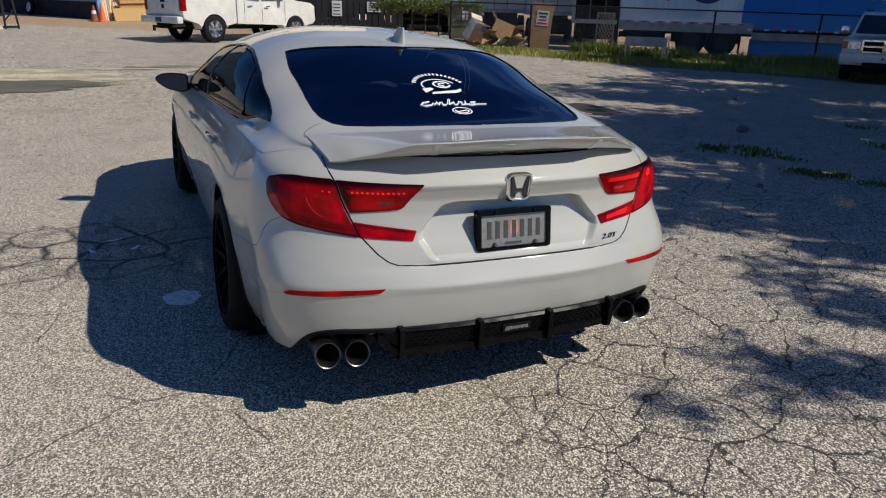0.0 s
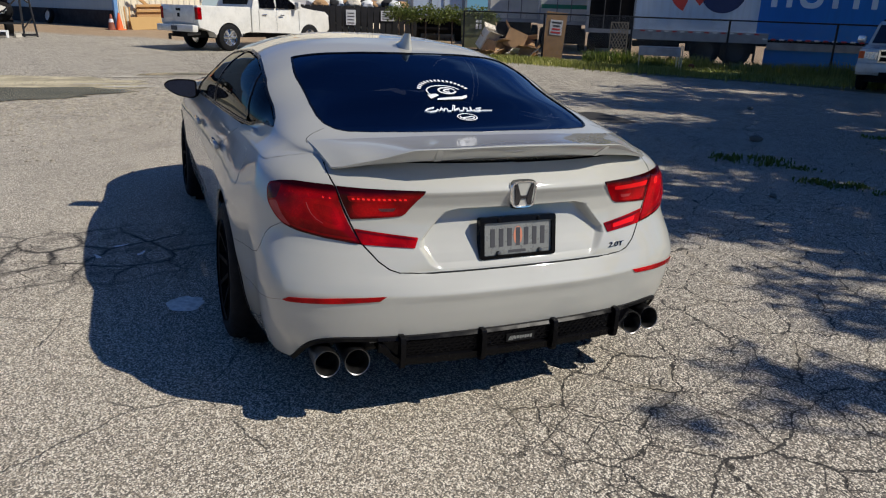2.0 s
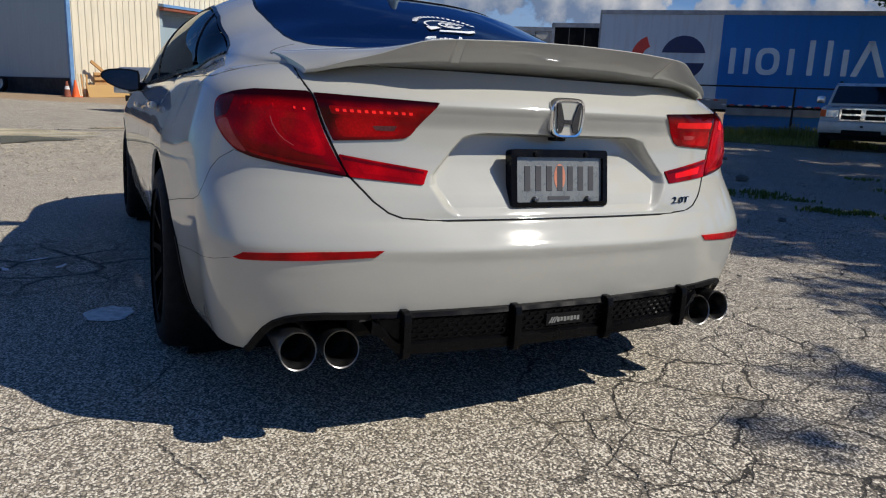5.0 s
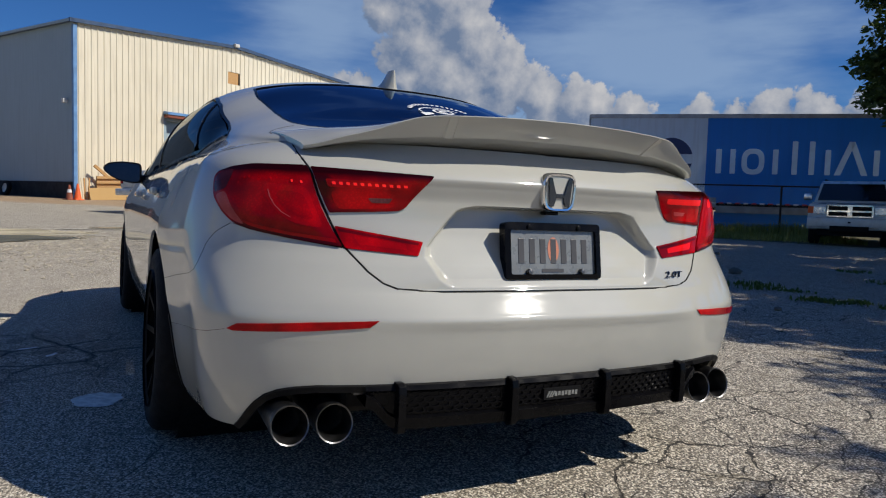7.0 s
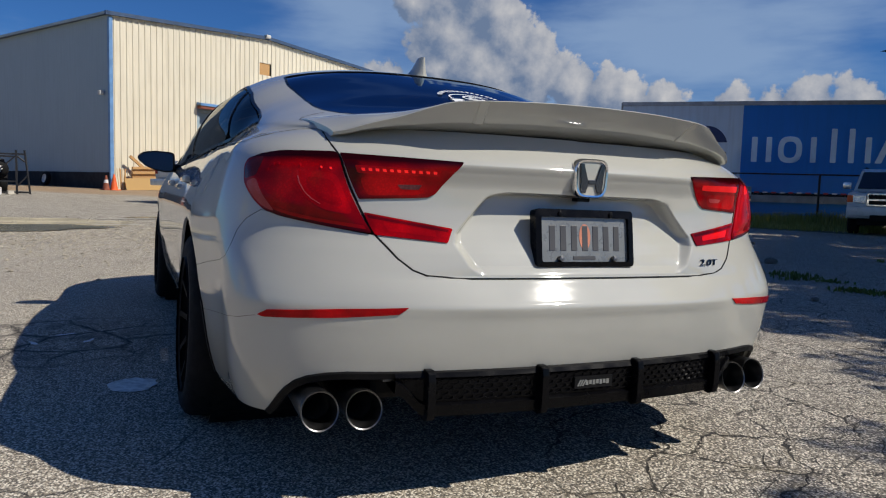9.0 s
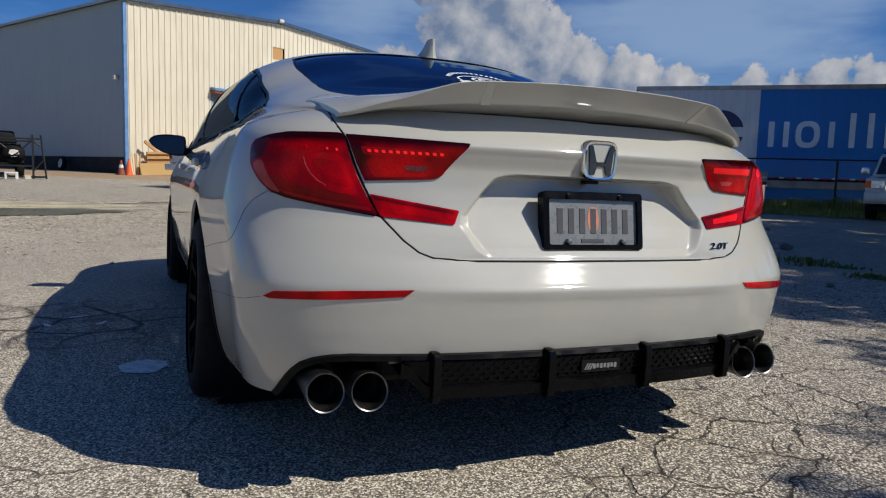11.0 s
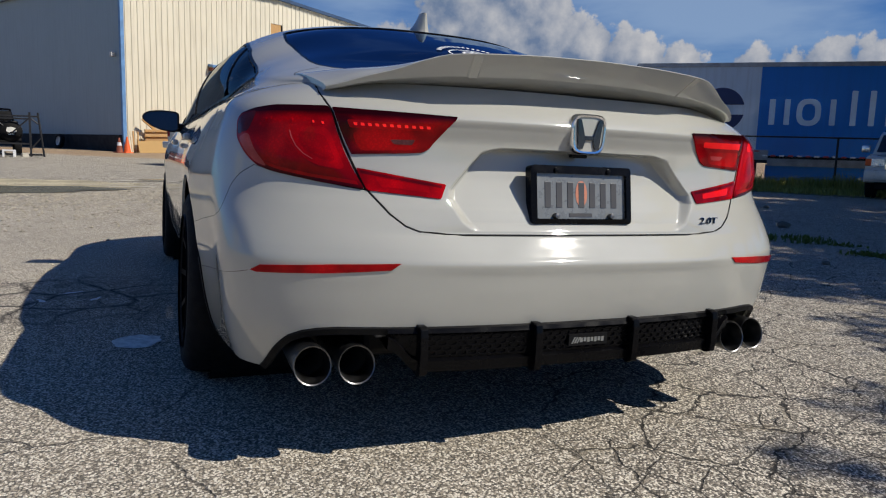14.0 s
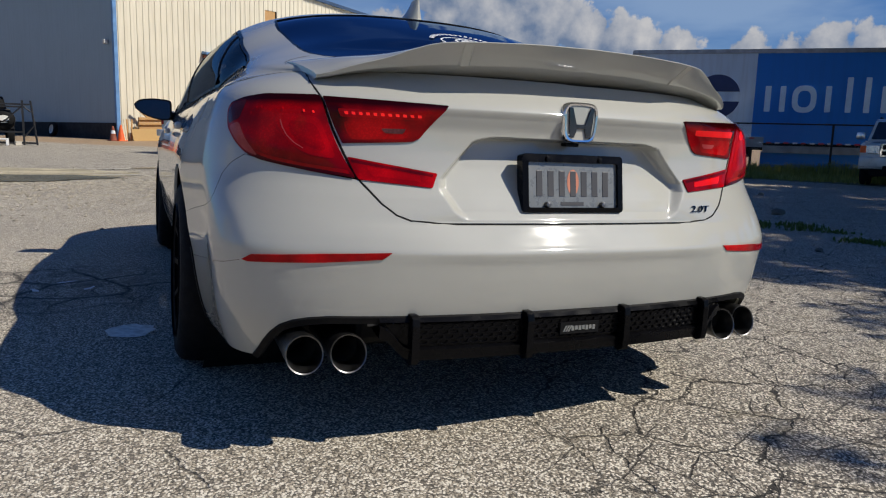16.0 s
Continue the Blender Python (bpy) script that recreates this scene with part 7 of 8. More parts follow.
def build_tree(x, y, height, reach, words, seed, crown_base=0.45, clumps=26, per=150, leaf=0.17, boughs=()):
    rng = np.random.default_rng(seed)
    tree = thing("tree", pose(x, y, ground_z(y)), words, "tree", "yard trees")
    bm = bmesh.new()
    top = Vector((0.2 * rng.normal(), 0.2 * rng.normal(), height * 0.62))
    tube(bm, (0, 0, -0.1), top * 0.5, 0.20, 0.15, 12)
    tube(bm, top * 0.5, top, 0.15, 0.09, 12)
    centres = []
    for k in range(clumps):
        a, f = 2.4 * k + rng.random(), rng.random()
        r = reach * (0.35 + 0.65 * rng.random())
        z = height * (crown_base + (1 - crown_base) * f)
        r *= math.sqrt(max(0.08, 1 - ((z / height - 0.68) / 0.42) ** 2))
        c = Vector((r * math.cos(a), r * math.sin(a), z))
        start = top * (0.45 + 0.5 * rng.random())
        midp = start.lerp(c, 0.55) + Vector((0, 0, 0.25))
        tube(bm, start, midp, 0.06, 0.04, 7)
        tube(bm, midp, c, 0.04, 0.012, 6)
        centres.append((c.x, c.y, c.z, reach * (0.16 + 0.16 * rng.random()), int(per * (0.6 + 0.8 * rng.random()))))
    for bx, by, bz, reach_b, count in boughs:
        tube(bm, top * 0.8, (bx, by, bz), 0.05, 0.012, 7)
        centres.append((bx, by, bz, reach_b, count))
    part("trunk", bm, BARK, tree, "", True)
    leaf_cloud("crown", centres, LEAF, tree, leaf, rng)
    return tree


build_tree(19.0, 7.92, 8.0, 3.2, "dark leafy tree over the parked wagon", 4, 0.40, 46, 560, 0.2, [(-3.0, 1.5, 4.5, 0.55, 380), (-2.9, 1.3, 3.7, 0.55, 320), (-2.6, 1.2, 5.3, 0.7, 500), (-2.4, 1.0, 4.5, 0.8, 600), (-2.2, 0.9, 3.2, 0.6, 380)])
build_tree(15.2, 2.0, 9.0, 4.4, "broad leafy tree shading the yard", 7, 0.42, 50, 430, 0.25)
build_tree(12.4, -0.6, 8.0, 3.0, "leafy tree throwing shade on the yard", 11, 0.45, 38, 350, 0.22)
build_tree(9.5, -1.2, 7.6, 2.8, "thin leafy tree throwing dappled shade", 13, 0.5, 38, 400, 0.19)
# two unseen trees, added to shade the grass verge
build_tree(21.2, 4.6, 9.0, 3.6, "unseen tall leafy tree added to shade the verge", 23, 0.38, 50, 420, 0.26)
build_tree(21.6, 8.9, 10.5, 2.8, "unseen tall dark tree added to shade the verge", 31, 0.42, 40, 260, 0.26)
build_tree(8.5, -2.5, 8.2, 1.6, "leafy tree at the edge of the yard", 29, 0.5, 26, 260, 0.17)
build_tree(7.6, -5.4, 7.0, 0.9, "slight young tree at the edge of the yard", 17, 0.6, 6, 90, 0.13,
           [(-1.37, 1.86, 5.2, 0.36, 150), (-1.07, 1.61, 5.3, 0.34, 130), (-2.32, 1.51, 5.2, 0.24, 90), (-2.1, 1.35, 5.1, 0.26, 90), (-1.97, 1.21, 5.2, 0.28, 110), (-2.37, 1.26, 5.2, 0.2, 60), (-1.47, 0.81, 5.2, 0.34, 130), (-3.02, 1.35, 5.2, 0.17, 34), (-0.9, 2.1, 5.5, 0.4, 160)])


def blades(name, rows, mat, words, category, seed, height=0.28, spread=0.5):
    """Grass: bent blades scattered along rows of (x0, y0, x1, y1, count)."""
    rng = np.random.default_rng(seed)
    vs, fs = [], []
    for x0, y0, x1, y1, wide, count, tall in rows:
        for _ in range(count):
            t, o = rng.random(), rng.normal() * wide
            n = Vector((y0 - y1, x1 - x0)).normalized()
            bx, by = x0 + (x1 - x0) * t + n.x * o, y0 + (y1 - y0) * t + n.y * o
            patch = noise.noise(Vector((bx * 0.9, by * 0.9, seed)))
            h = height * tall * (0.45 + 0.8 * rng.random()) * (1.0 + 0.6 * patch)
            a, lean = rng.random() * 6.283, h * spread * rng.random()
            w = 0.008 + 0.008 * rng.random()
            k, z = len(vs), ground_z(by)
            ca, sa = math.cos(a), math.sin(a)
            vs += [(bx - w * sa, by + w * ca, z - 0.01), (bx + w * sa, by - w * ca, z - 0.01), (bx + lean * 0.4 * ca + w * 0.7 * sa, by + lean * 0.4 * sa - w * 0.7 * ca, z + h * 0.6), (bx + lean * 0.4 * ca - w * 0.7 * sa, by + lean * 0.4 * sa + w * 0.7 * ca, z + h * 0.6), (bx + lean * ca, by + lean * sa, z + h)]
            fs += [(k, k + 1, k + 2, k + 3), (k + 3, k + 2, k + 4)]
    return tagged(mesh_ob(name, vs, fs, mat), words, category, kind="stuff")


soil = [(8.6, 21.2), (10.8, 18.9), (11.6, 15.6), (12.7, 13.6), (14.2, 12.0), (15.2, 9.8), (16.6, 7.2), (19.5, 4.2), (27, 3), (27, 8), (18.5, 16.5), (13.5, 21.5), (10.5, 23.5)]
flat_patch("verge_soil", [(x + 0.12 * noise.noise(Vector((x, y, 1))), y) for x, y in dense(soil, 0.3)], plain("verge_soil", (0.13, 0.115, 0.055), 0.95, 0.0, 0.35, 2.0, 30.0, 0.5), "dry sandy soil of the grass verge", "verge", 0.006, "structure")
blades("grass_verge", [(10.2, 20.6, 12.2, 17.2, 0.55, 7000, 0.5), (12.2, 17.2, 14.9, 13.6, 0.65, 9000, 0.55), (14.9, 13.6, 17.6, 10.4, 0.6, 6000, 0.5), (13.0, 18.2, 17.0, 14.0, 0.35, 4500, 1.2), (17.0, 14.0, 19.0, 12.0, 0.35, 2000, 1.4)], GRASS, "dry yellow-green grass growing along the fence", "grass", 3)
blades("verge_weeds", [(12.6, 18.3, 13.9, 16.9, 0.22, 1500, 1.5), (13.9, 16.6, 14.6, 15.6, 0.25, 700, 1.0), (14.2, 17.6, 16.0, 15.8, 0.3, 900, 1.2)], WEED, "tall dark green weeds growing at the fence", "weeds", 15, spread=0.9)
blades("crack_weeds", [(4.92, 4.12, 5.14, 3.84, 0.09, 130, 0.17), (5.50, 3.90, 5.20, 3.42, 0.12, 150, 0.17), (5.5, 3.3, 5.35, 3.2, 0.08, 45, 0.13), (5.05, 2.82, 4.9, 2.6, 0.10, 110, 0.15), (4.9, 2.56, 5.35, 2.42, 0.08, 130, 0.15), (5.15, 2.2, 5.4, 1.95, 0.07, 65, 0.12), (8.4, 4.8, 8.7, 4.5, 0.10, 80, 0.17), (7.2, 3.5, 7.6, 3.3, 0.14, 120, 0.17)], WEED, "low weeds growing out of asphalt cracks", "weeds", 9)

# ---- clutter behind the car, along the fence ----


def crate(x, y, z, w, dp, h, turn, tilt, mat, words):
    """A torn cardboard box: walls and open flaps."""
    t = 0.012
    rows = [(-w / 2, -dp / 2, 0, w / 2, -dp / 2 + t, h), (-w / 2, dp / 2 - t, 0, w / 2, dp / 2, h), (-w / 2, -dp / 2 + t, 0, -w / 2 + t, dp / 2 - t, h), (w / 2 - t, -dp / 2 + t, 0, w / 2, dp / 2 - t, h), (-w / 2, -dp / 2, 0, w / 2, dp / 2, t)]
    ob = tagged(part("cardboard_box", boxes(*rows), mat), words, "cardboard box", "dumped boxes")
    ob.matrix_basis = pose(x, y, ground_z(y) + z, tilt, tilt * 0.6, turn)
    for k, (ang, side) in enumerate(((35, 1), (-30, -1))):
        flap = part("flap", boxes((-w / 2, 0, 0, w / 2, dp * 0.45, t)), mat, ob)
        flap.matrix_basis = pose(0, side * dp / 2, h, ang * side if side > 0 else 180 + ang, 0, 0)


crate(10.6, 21.0, 0.0, 0.8, 0.6, 0.6, 25, 8, CARDBOARD, "torn brown cardboard box in a dumped pile")
crate(11.15, 20.7, 0.30, 0.7, 0.7, 0.62, 60, 22, CARDBOARD, "crushed brown cardboard box lying on the pile")
crate(11.5, 20.45, 0.0, 0.7, 0.5, 0.45, -20, 12, CARDBOARD, "flattened brown cardboard box in a dumped pile")
crate(10.3, 21.3, 0.3, 0.5, 0.4, 0.7, 10, 26, CARDBOARD_PALE, "pale cardboard box standing askew on the pile")
rng = np.random.default_rng(5)
for k in range(9):
    bm = bmesh.new()
    bmesh.ops.create_grid(bm, x_segments=5, y_segments=5, size=0.3)
    for v in bm.verts:
        v.co.z += 0.14 * noise.noise(Vector((v.co.x * 5 + k, v.co.y * 5, k)))
    bmesh.ops.solidify(bm, geom=list(bm.faces), thickness=0.008)
    sc_ob = tagged(part("paper_scrap", bm, CARDBOARD_PALE if k % 2 else CARDBOARD), "crumpled packing paper on the dumped pile", "paper scrap", "packing scraps")
    px, py = 10.3 + 0.19 * k, 20.9 - 0.1 * k + 0.15 * rng.normal()
    sc_ob.matrix_basis = pose(px, py, ground_z(py) + 0.12 + 0.1 * rng.random(), 30 * rng.normal(), 25 * rng.normal(), 90 * rng.random())
FACE = 33.0
board = thing("sign_board", pose(12.45, 20.15, ground_z(20.1), 0, 4, -FACE), "tall brown board with a white parking notice, leaning at the fence", "board")
part("board_sheet", boxes((-0.36, -0.03, 0.0, 0.36, 0.0, 1.62), bevel=0.004), CARDBOARD, board)
notice = part("notice", boxes((-0.19, -0.04, 0.86, 0.24, -0.03, 1.36)), SIGN_WHITE, board, "white notice with rows of plain bars")
for k, (w, mat) in enumerate(((0.17, PLATE_INK), (0.12, PLATE_INK), (0.14, WRAP_RED), (0.17, WRAP_RED))):
    part("notice_bar", boxes((0.025 - w, -0.044, 1.27 - 0.11 * k - 0.03, 0.025 + w, -0.039, 1.27 - 0.11 * k + 0.03)), mat, notice)
skip = thing("waste_container", pose(11.95, 25.2, ground_z(25), 0, 0, -25), "olive green steel waste container with a white mark", "container")
part("container_body", slab([(-0.62, 0.12), (0.62, 0.12), (0.72, 1.42), (-0.72, 1.42)], -0.7, 0.7, 0.03, "Y"), GREEN_BOX, skip)
part("container_lid", boxes((-0.76, -0.74, 1.42, 0.76, 0.74, 1.48), bevel=0.015), GREEN_BOX, skip)
part("white_mark", boxes((-0.10, -0.72, 0.85, 0.0, -0.69, 1.05), (0.04, -0.72, 0.85, 0.14, -0.69, 1.05), (-0.10, -0.72, 1.1, 0.14, -0.69, 1.2)), SIGN_WHITE, skip)
part("container_rib", boxes((-0.66, -0.73, 0.62, 0.66, -0.69, 0.70)), GREEN_BOX, skip)
hedge = thing("hedge", pose(10.2, 26.0, ground_z(26)), "clipped yellow-green hedge over a dark wall", "hedge")
leaf_cloud("hedge_leaves", [(-1.6 + 0.32 * k, -0.12 * k + 0.1 * math.sin(k), 1.35 + 0.1 * math.sin(2.1 * k), 0.45, 330) for k in range(12)], LEAF_HEDGE, hedge, 0.11, np.random.default_rng(8), 0.8)
part("hedge_stems", tubes(*[((-1.4 + 0.5 * k, -0.2 * k, 0.0), (-1.4 + 0.5 * k, -0.2 * k, 1.2), 0.03) for k in range(7)]), BARK, hedge)
low_wall = thing("timber_screen", pose(6.6, 28.0, ground_z(28), 0, 0, -24), "dark slatted yard screen with small white notices", "screen")
for k in range(22):
    part("slat", boxes((-2.2 + 0.26 * k, -0.03, 0.0, -1.98 + 0.26 * k, 0.03, 1.5)), DARK, low_wall)
for x0, x1, z0, step in ((0.55, 0.95, 0.75, 0.13), (2.0, 2.55, 0.95, 0.085)):
    paper = part("notice", boxes((x0, -0.06, z0, x1, -0.03, 1.35)), SIGN_WHITE, low_wall, "small white notice")
    for k in range(4):
        part("notice_bar", boxes((x0 + 0.06, -0.066, z0 + 0.06 + step * k, x1 - 0.06, -0.058, z0 + 0.10 + step * k)), PLATE_INK, paper)

flat = thing("flatbed_trailer", pose(8.7, 31.2, ground_z(31), 0, 0, -20), "dark flatbed trailer heaped with bagged rubbish", "trailer")
part("bed", boxes((-2.6, -1.0, 0.95, 2.6, 1.0, 1.15), (-2.6, -1.05, 0.8, 2.6, -0.95, 1.2)), BLACK_MATT, flat)
part("side_board", boxes((-2.6, -1.03, 1.15, 2.6, -0.99, 1.35)), DARK, flat)
for x in (-1.4, 1.4):
    part("wheel", lathe([(0.001, 0.1), (0.3, 0.12), (0.42, 0.10), (0.42, -0.1), (0.3, -0.12)], 24, "Y"), RUBBER, flat, "", True)
    flat.children[-1].location = (x, -0.85, 0.42)
for k in range(14):
    bm = bmesh.new()
    bmesh.ops.create_icosphere(bm, subdivisions=3, radius=1.0)
    for v in bm.verts:
        v.co *= 1 + 0.25 * noise.noise(v.co * 2.2 + Vector((k, 0, 0)))
    bag = part("bag", bm, (SIGN_WHITE, CARDBOARD, CARDBOARD_PALE, DARK)[k % 4], flat, "", True)
    bag.matrix_basis = pose(-2.1 + 0.31 * k, -0.35 + 0.5 * rng.random(), 1.45 + 0.12 * rng.random()) @ Matrix.Diagonal((0.36, 0.3, 0.22, 1))


def box_rear(name, x, y, turn, w, h, z0, mat, words, category, stripe=None, dark_gap=False):
    """The end of a box trailer: frame, doors with bars, wheels and underrun."""
    t = thing(name, pose(x, y, ground_z(y), 0, 0, turn), words, category, "parked trailers")
    part("box", boxes((-w / 2, 0, z0, w / 2, 7.0, z0 + h), bevel=0.02), mat, t)
    part("end_frame", boxes((-w / 2 - 0.03, -0.06, z0 - 0.08, -w / 2 + 0.10, 0.02, z0 + h), (w / 2 - 0.10, -0.06, z0 - 0.08, w / 2 + 0.03, 0.02, z0 + h), (-w / 2, -0.06, z0 + h - 0.14, w / 2, 0.02, z0 + h + 0.03), (-w / 2, -0.06, z0 - 0.1, w / 2, 0.02, z0 + 0.06)), TRAILER_ALU, t)
    for s in (1, -1):
        part("door", boxes((min(0.012 * s, s * (w / 2 - 0.1)), -0.035, z0 + 0.07, max(0.012 * s, s * (w / 2 - 0.1)), -0.01, z0 + h - 0.15)), mat, t)
        part("lock_bar", tubes(((s * 0.3, -0.06, z0 + 0.06), (s * 0.3, -0.06, z0 + h - 0.16), 0.018)), STEEL, t)
    if stripe:
        part("stripe", boxes((-w / 2 + 0.12, -0.042, z0 + 0.55, w / 2 - 0.12, -0.036, z0 + 0.72)), stripe, t)
        part("upper_vent", boxes((-0.5, -0.05, z0 + 1.5, 0.5, -0.036, z0 + 1.68)), BLACK, t)
    for s in (1, -1):
        part("wheel", lathe([(0.001, 0.16), (0.3, 0.17), (0.48, 0.13), (0.48, -0.13), (0.3, -0.17), (0.001, -0.16)], 28), RUBBER, t, "", True)
        t.children[-1].location = (s * (w / 2 - 0.25), 0.6, 0.48)
    part("underrun", boxes((-w / 2 + 0.1, -0.02, 0.5, w / 2 - 0.1, 0.08, 0.62), (-0.6, 0.0, 0.5, -0.5, 0.2, z0), (0.5, 0.0, 0.5, 0.6, 0.2, z0), (-0.8, 0.2, 0.3, 0.8, 3.0, z0 - 0.1)), BLACK_MATT, t)
    return t


box_rear("box_trailer", 15.3, 28.3, -29, 2.45, 2.9, 1.15, OFF_WHITE, "off-white box trailer seen from its closed doors", "trailer")
box_rear("box_trailer", 16.15, 25.4, -33, 2.2, 2.7, 1.2, OFF_WHITE, "white box trailer with a green stripe on its end", "trailer", GREEN_STRIPE)
box_rear("box_trailer", 12.3, 30.4, -26, 2.5, 3.0, 1.1, TRAILER_WHITE, "pale grey box trailer behind the hedge", "trailer")
box_rear("box_truck", 9.6, 35.5, -20, 6.6, 3.2, 0.9, SIGN_WHITE, "wide white storage box behind the flatbed", "storage box")
box_rear("box_truck", 16.5, 22.4, -37, 1.95, 2.9, 1.0, BLACK_MATT, "black box truck end parked beside the blue trailer", "truck")
lattice = thing("lattice_panel", pose(13.5, 17.75, ground_z(17.7), 0, 0, -37), "weathered wooden lattice panel leaning on the fence", "lattice panel")
for k in range(-3, 12):
    for s in (1, -1):
        x0 = -0.26 + 0.1 * k
        a, b = (x0, x0 + 0.95 * 0.75) if s > 0 else (x0 + 0.95 * 0.75, x0)
        pa = [(a + (b - a) * t, 0.12 + 1.22 * t) for t in (k2 / 20 for k2 in range(21))]
        pa = [p for p in pa if -0.26 <= p[0] <= 0.26]
        if len(pa) > 1:
            part("lath", slab([(pa[0][0] - 0.016, pa[0][1]), (pa[0][0] + 0.016, pa[0][1]), (pa[-1][0] + 0.016, pa[-1][1]), (pa[-1][0] - 0.016, pa[-1][1])], 0.006 * s, 0.006 * s + 0.006, across="Y"), TIMBER_GREY, lattice)
part("lattice_frame", boxes((-0.29, -0.01, 0.08, -0.25, 0.02, 1.38), (0.25, -0.01, 0.08, 0.29, 0.02, 1.38), (-0.29, -0.01, 1.34, 0.29, 0.02, 1.38)), TIMBER_GREY, lattice)
table = thing("folding_table", pose(13.6, 15.75, ground_z(15.7), 0, 0, -40), "grey folding table with pale legs standing in the grass", "table")
part("tabletop", boxes((-0.62, -0.3, 0.66, 0.60, 0.3, 0.72), (-0.62, -0.3, 0.46, 0.60, -0.27, 0.66), bevel=0.006), TRAILER_ALU, table)
for x in (-0.58, 0.52, 0.60, 0.66):
    part("leg", boxes((x - 0.018, -0.28, 0.0, x + 0.018, -0.24, 0.70 if x < 0.6 else 0.78)), TIMBER_PALE, table)
part("fire_can", lathe([(0.001, 0.0), (0.09, 0.0), (0.09, 0.2), (0.03, 0.24), (0.001, 0.24)], 20, "Z"), RUST_RED, None, "", True)
can = bpy.data.objects["fire_can"]
can.matrix_basis = pose(14.5, 15.3, ground_z(15.3) + 0.01)
tagged(can, "small red can standing in the grass", "can")

# steel rack at the far end of the flank, with a dark off-roader parked behind it
rack = thing("steel_rack", pose(-4.85, 28.6, ground_z(28.6), 0, 0, 4), "black steel frame rack standing by the warehouse flank", "rack")
rz = 1.62
for x in (-2.4, -1.25, 0.0):
    part("rack_post", boxes((x, -0.04, 0, x + 0.07, 0.04, rz)), BLACK_IRON, rack)
part("rack_post", tubes(((0.30, 0.0, rz), (0.46, 0.0, 0.0), 0.035)), BLACK_IRON, rack)
for y, z, x1 in ((0.0, 1.44, 0.34), (0.5, 1.36, 0.1), (0.0, 0.44, 0.05), (0.0, 0.04, 0.46), (0.5, 0.04, 0.46)):
    part("rack_rail", boxes((-2.4, y - 0.03, z, x1, y + 0.03, z + 0.06)), BLACK_IRON, rack)
for a, b in (((0.03, 0, 1.42), (-0.55, 0, 0.85)), ((-1.2, 0, 1.42), (-0.8, 0, 1.1)), ((0.30, 0, 1.2), (0.08, 0, 1.38)), ((0.38, 0, 0.7), (0.05, 0, 0.3))):
    part("rack_brace", tubes((a, b, 0.026)), BLACK_IRON, rack)
rover = thing("dark_off_roader", pose(-5.9, 29.3, ground_z(29.3), 0, 0, 12), "black boxy off-roader with a covered spare wheel on its tail", "car")
part("tailgate", boxes((-0.75, 0.0, 0.55, 0.62, 0.5, 1.28), bevel=0.05), BLACK, rover, "", True)
part("roll_bar", tubes(((-0.6, 0.5, 1.25), (-0.6, 0.9, 1.75), 0.04), ((0.5, 0.5, 1.25), (0.42, 0.9, 1.72), 0.04), ((-0.6, 0.9, 1.75), (0.42, 0.9, 1.72), 0.04)), BLACK, rover)
part("soft_top", boxes((-0.62, 0.55, 1.26, 0.46, 2.6, 1.66), bevel=0.08), BLACK_MATT, rover, "", True)
part("cabin", boxes((-0.72, 0.5, 0.5, 0.6, 3.6, 1.26), bevel=0.06), BLACK, rover, "", True)
part("rear_bumper", boxes((-0.80, -0.18, 0.42, 0.70, 0.02, 0.56), bevel=0.02), BLACK_MATT, rover, "", True)
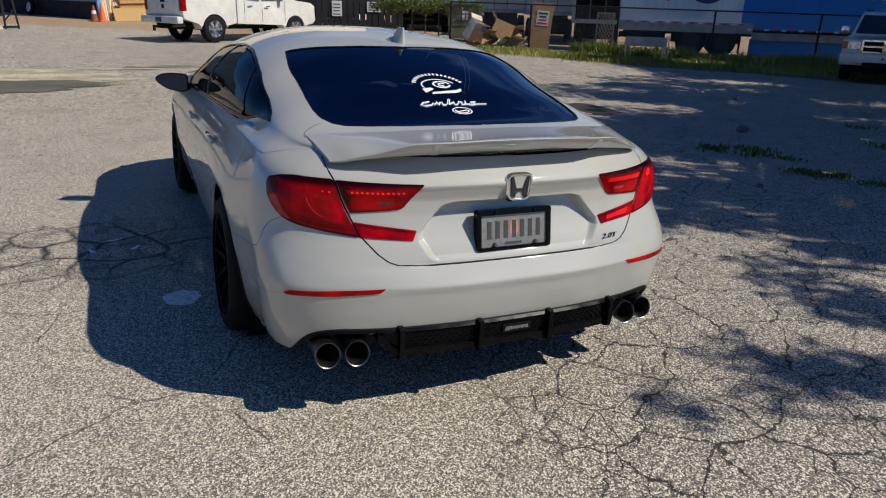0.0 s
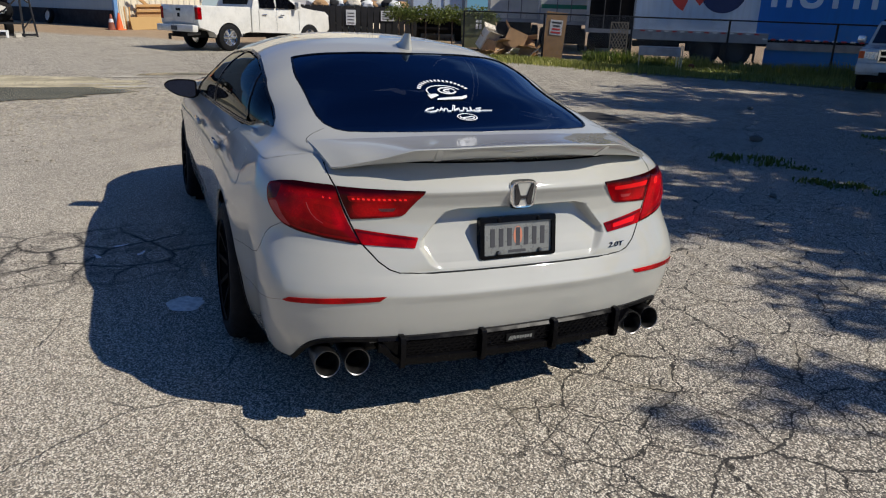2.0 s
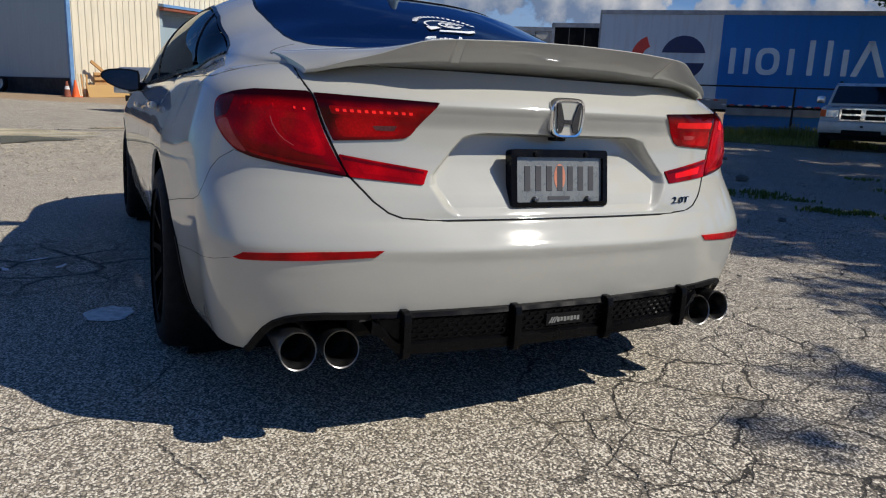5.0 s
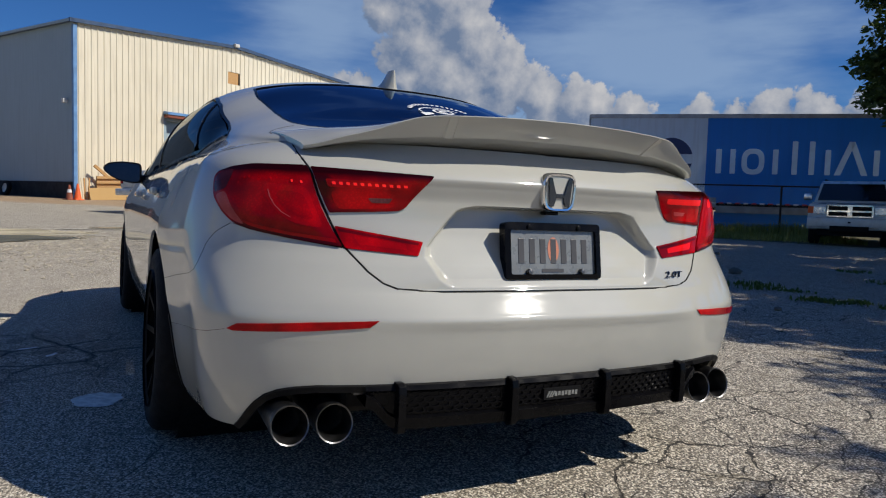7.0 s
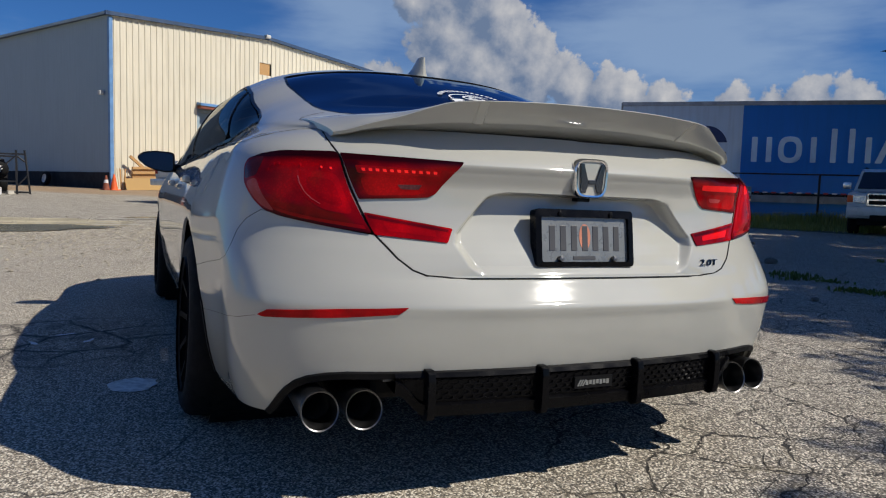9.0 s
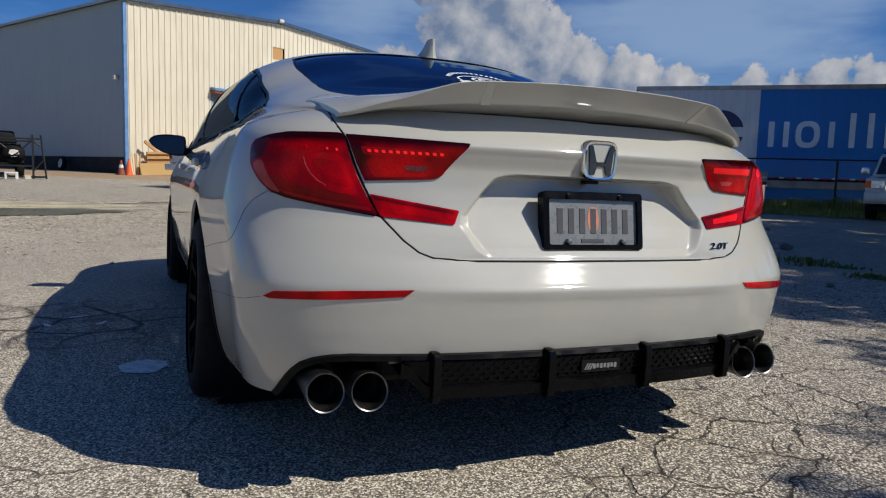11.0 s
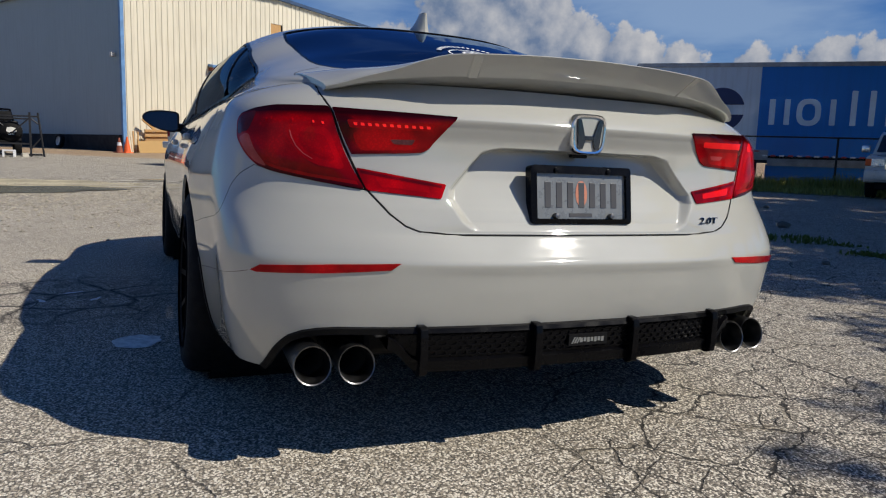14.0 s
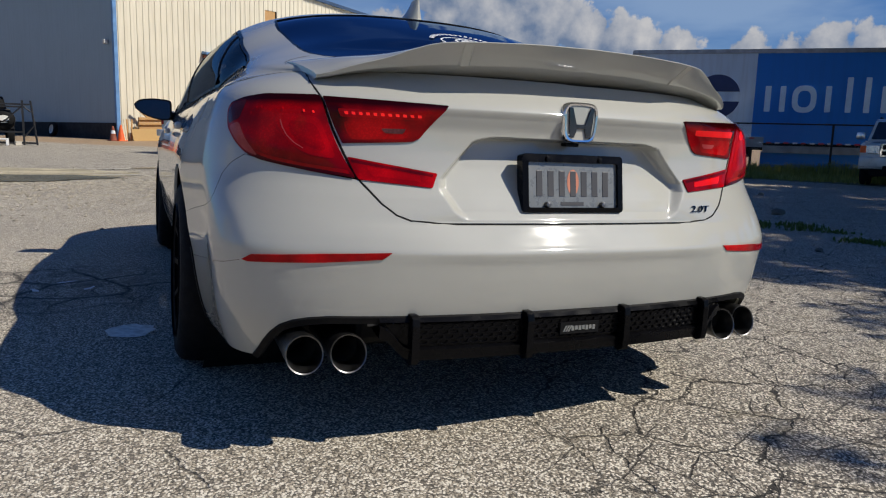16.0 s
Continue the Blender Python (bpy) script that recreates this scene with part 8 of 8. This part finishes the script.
for s in (1, -1):
    part("tail_lamp", boxes((s * 0.60 - 0.06 - 0.06 * (s > 0), -0.05, 0.84, s * 0.60 + 0.06 - 0.06 * (s > 0), 0.02, 1.02), bevel=0.01), LENS, rover, "square red tail lamp")
    road_wheel(rover, s * 0.66 - 0.06, 0.72, 0.39, 0.27, BLACK_IRON, s, 5)
spare = part("spare_wheel", lathe([(0.001, -0.26), (0.30, -0.25), (0.37, -0.20), (0.385, -0.10), (0.37, -0.02), (0.001, -0.02)], 36, "Y"), BLACK_MATT, rover, "black covered spare wheel", True)
spare.location = (0.36, 0.0, 0.88)
part("cover_print", slab([(-0.17, 0.02), (-0.13, 0.15), (0.02, 0.17), (0.16, 0.12), (0.17, 0.0), (0.08, -0.05), (0.03, 0.02), (-0.05, -0.04), (-0.11, -0.03)], -0.268, -0.258, across="Y"), OFF_WHITE, spare, "pale print on the wheel cover")
part("cover_print", slab([(-0.10, -0.12), (0.10, -0.10), (0.10, -0.075), (-0.10, -0.095)], -0.268, -0.258, across="Y"), OFF_WHITE, spare)
block = tagged(part("paving_block", boxes((-0.1, -0.1, 0, 0.1, 0.1, 0.14), bevel=0.01), CONCRETE), "pale concrete block lying by the rack", "block")
block.matrix_basis = pose(-4.98, 28.3, ground_z(28.3), 0, 0, 20)
stool = tagged(part("white_stool", boxes((-0.2, -0.15, 0.2, 0.2, 0.15, 0.26), (-0.2, -0.15, 0, -0.14, 0.15, 0.2), (0.14, -0.15, 0, 0.2, 0.15, 0.2), bevel=0.01), SIGN_WHITE), "small white plastic stool on the sandy ground", "stool")
stool.matrix_basis = pose(-5.45, 28.1, ground_z(28.1))
for sx, sy, r in ((6.43, 4.89, 0.075), (4.05, 2.37, 0.03), (9.2, 7.7, 0.05), (1.2, 15.5, 0.04), (-0.4, 9.0, 0.035), (3.9, 20.0, 0.05)):
    bm = bmesh.new()
    bmesh.ops.create_icosphere(bm, subdivisions=2, radius=r)
    for v in bm.verts:
        v.co = Vector((v.co.x * 1.3, v.co.y, v.co.z * 0.7)) * (1 + 0.3 * noise.noise(v.co * 30 + Vector((sx, 0, 0))))
    st = tagged(part("stone", bm, plain("stone_grey", (0.12, 0.115, 0.10), 0.9), None, "", True), "small dark stone lying loose on the asphalt", "stone", "loose stones")
    st.location = (sx, sy, ground_z(sy) + r * 0.4)
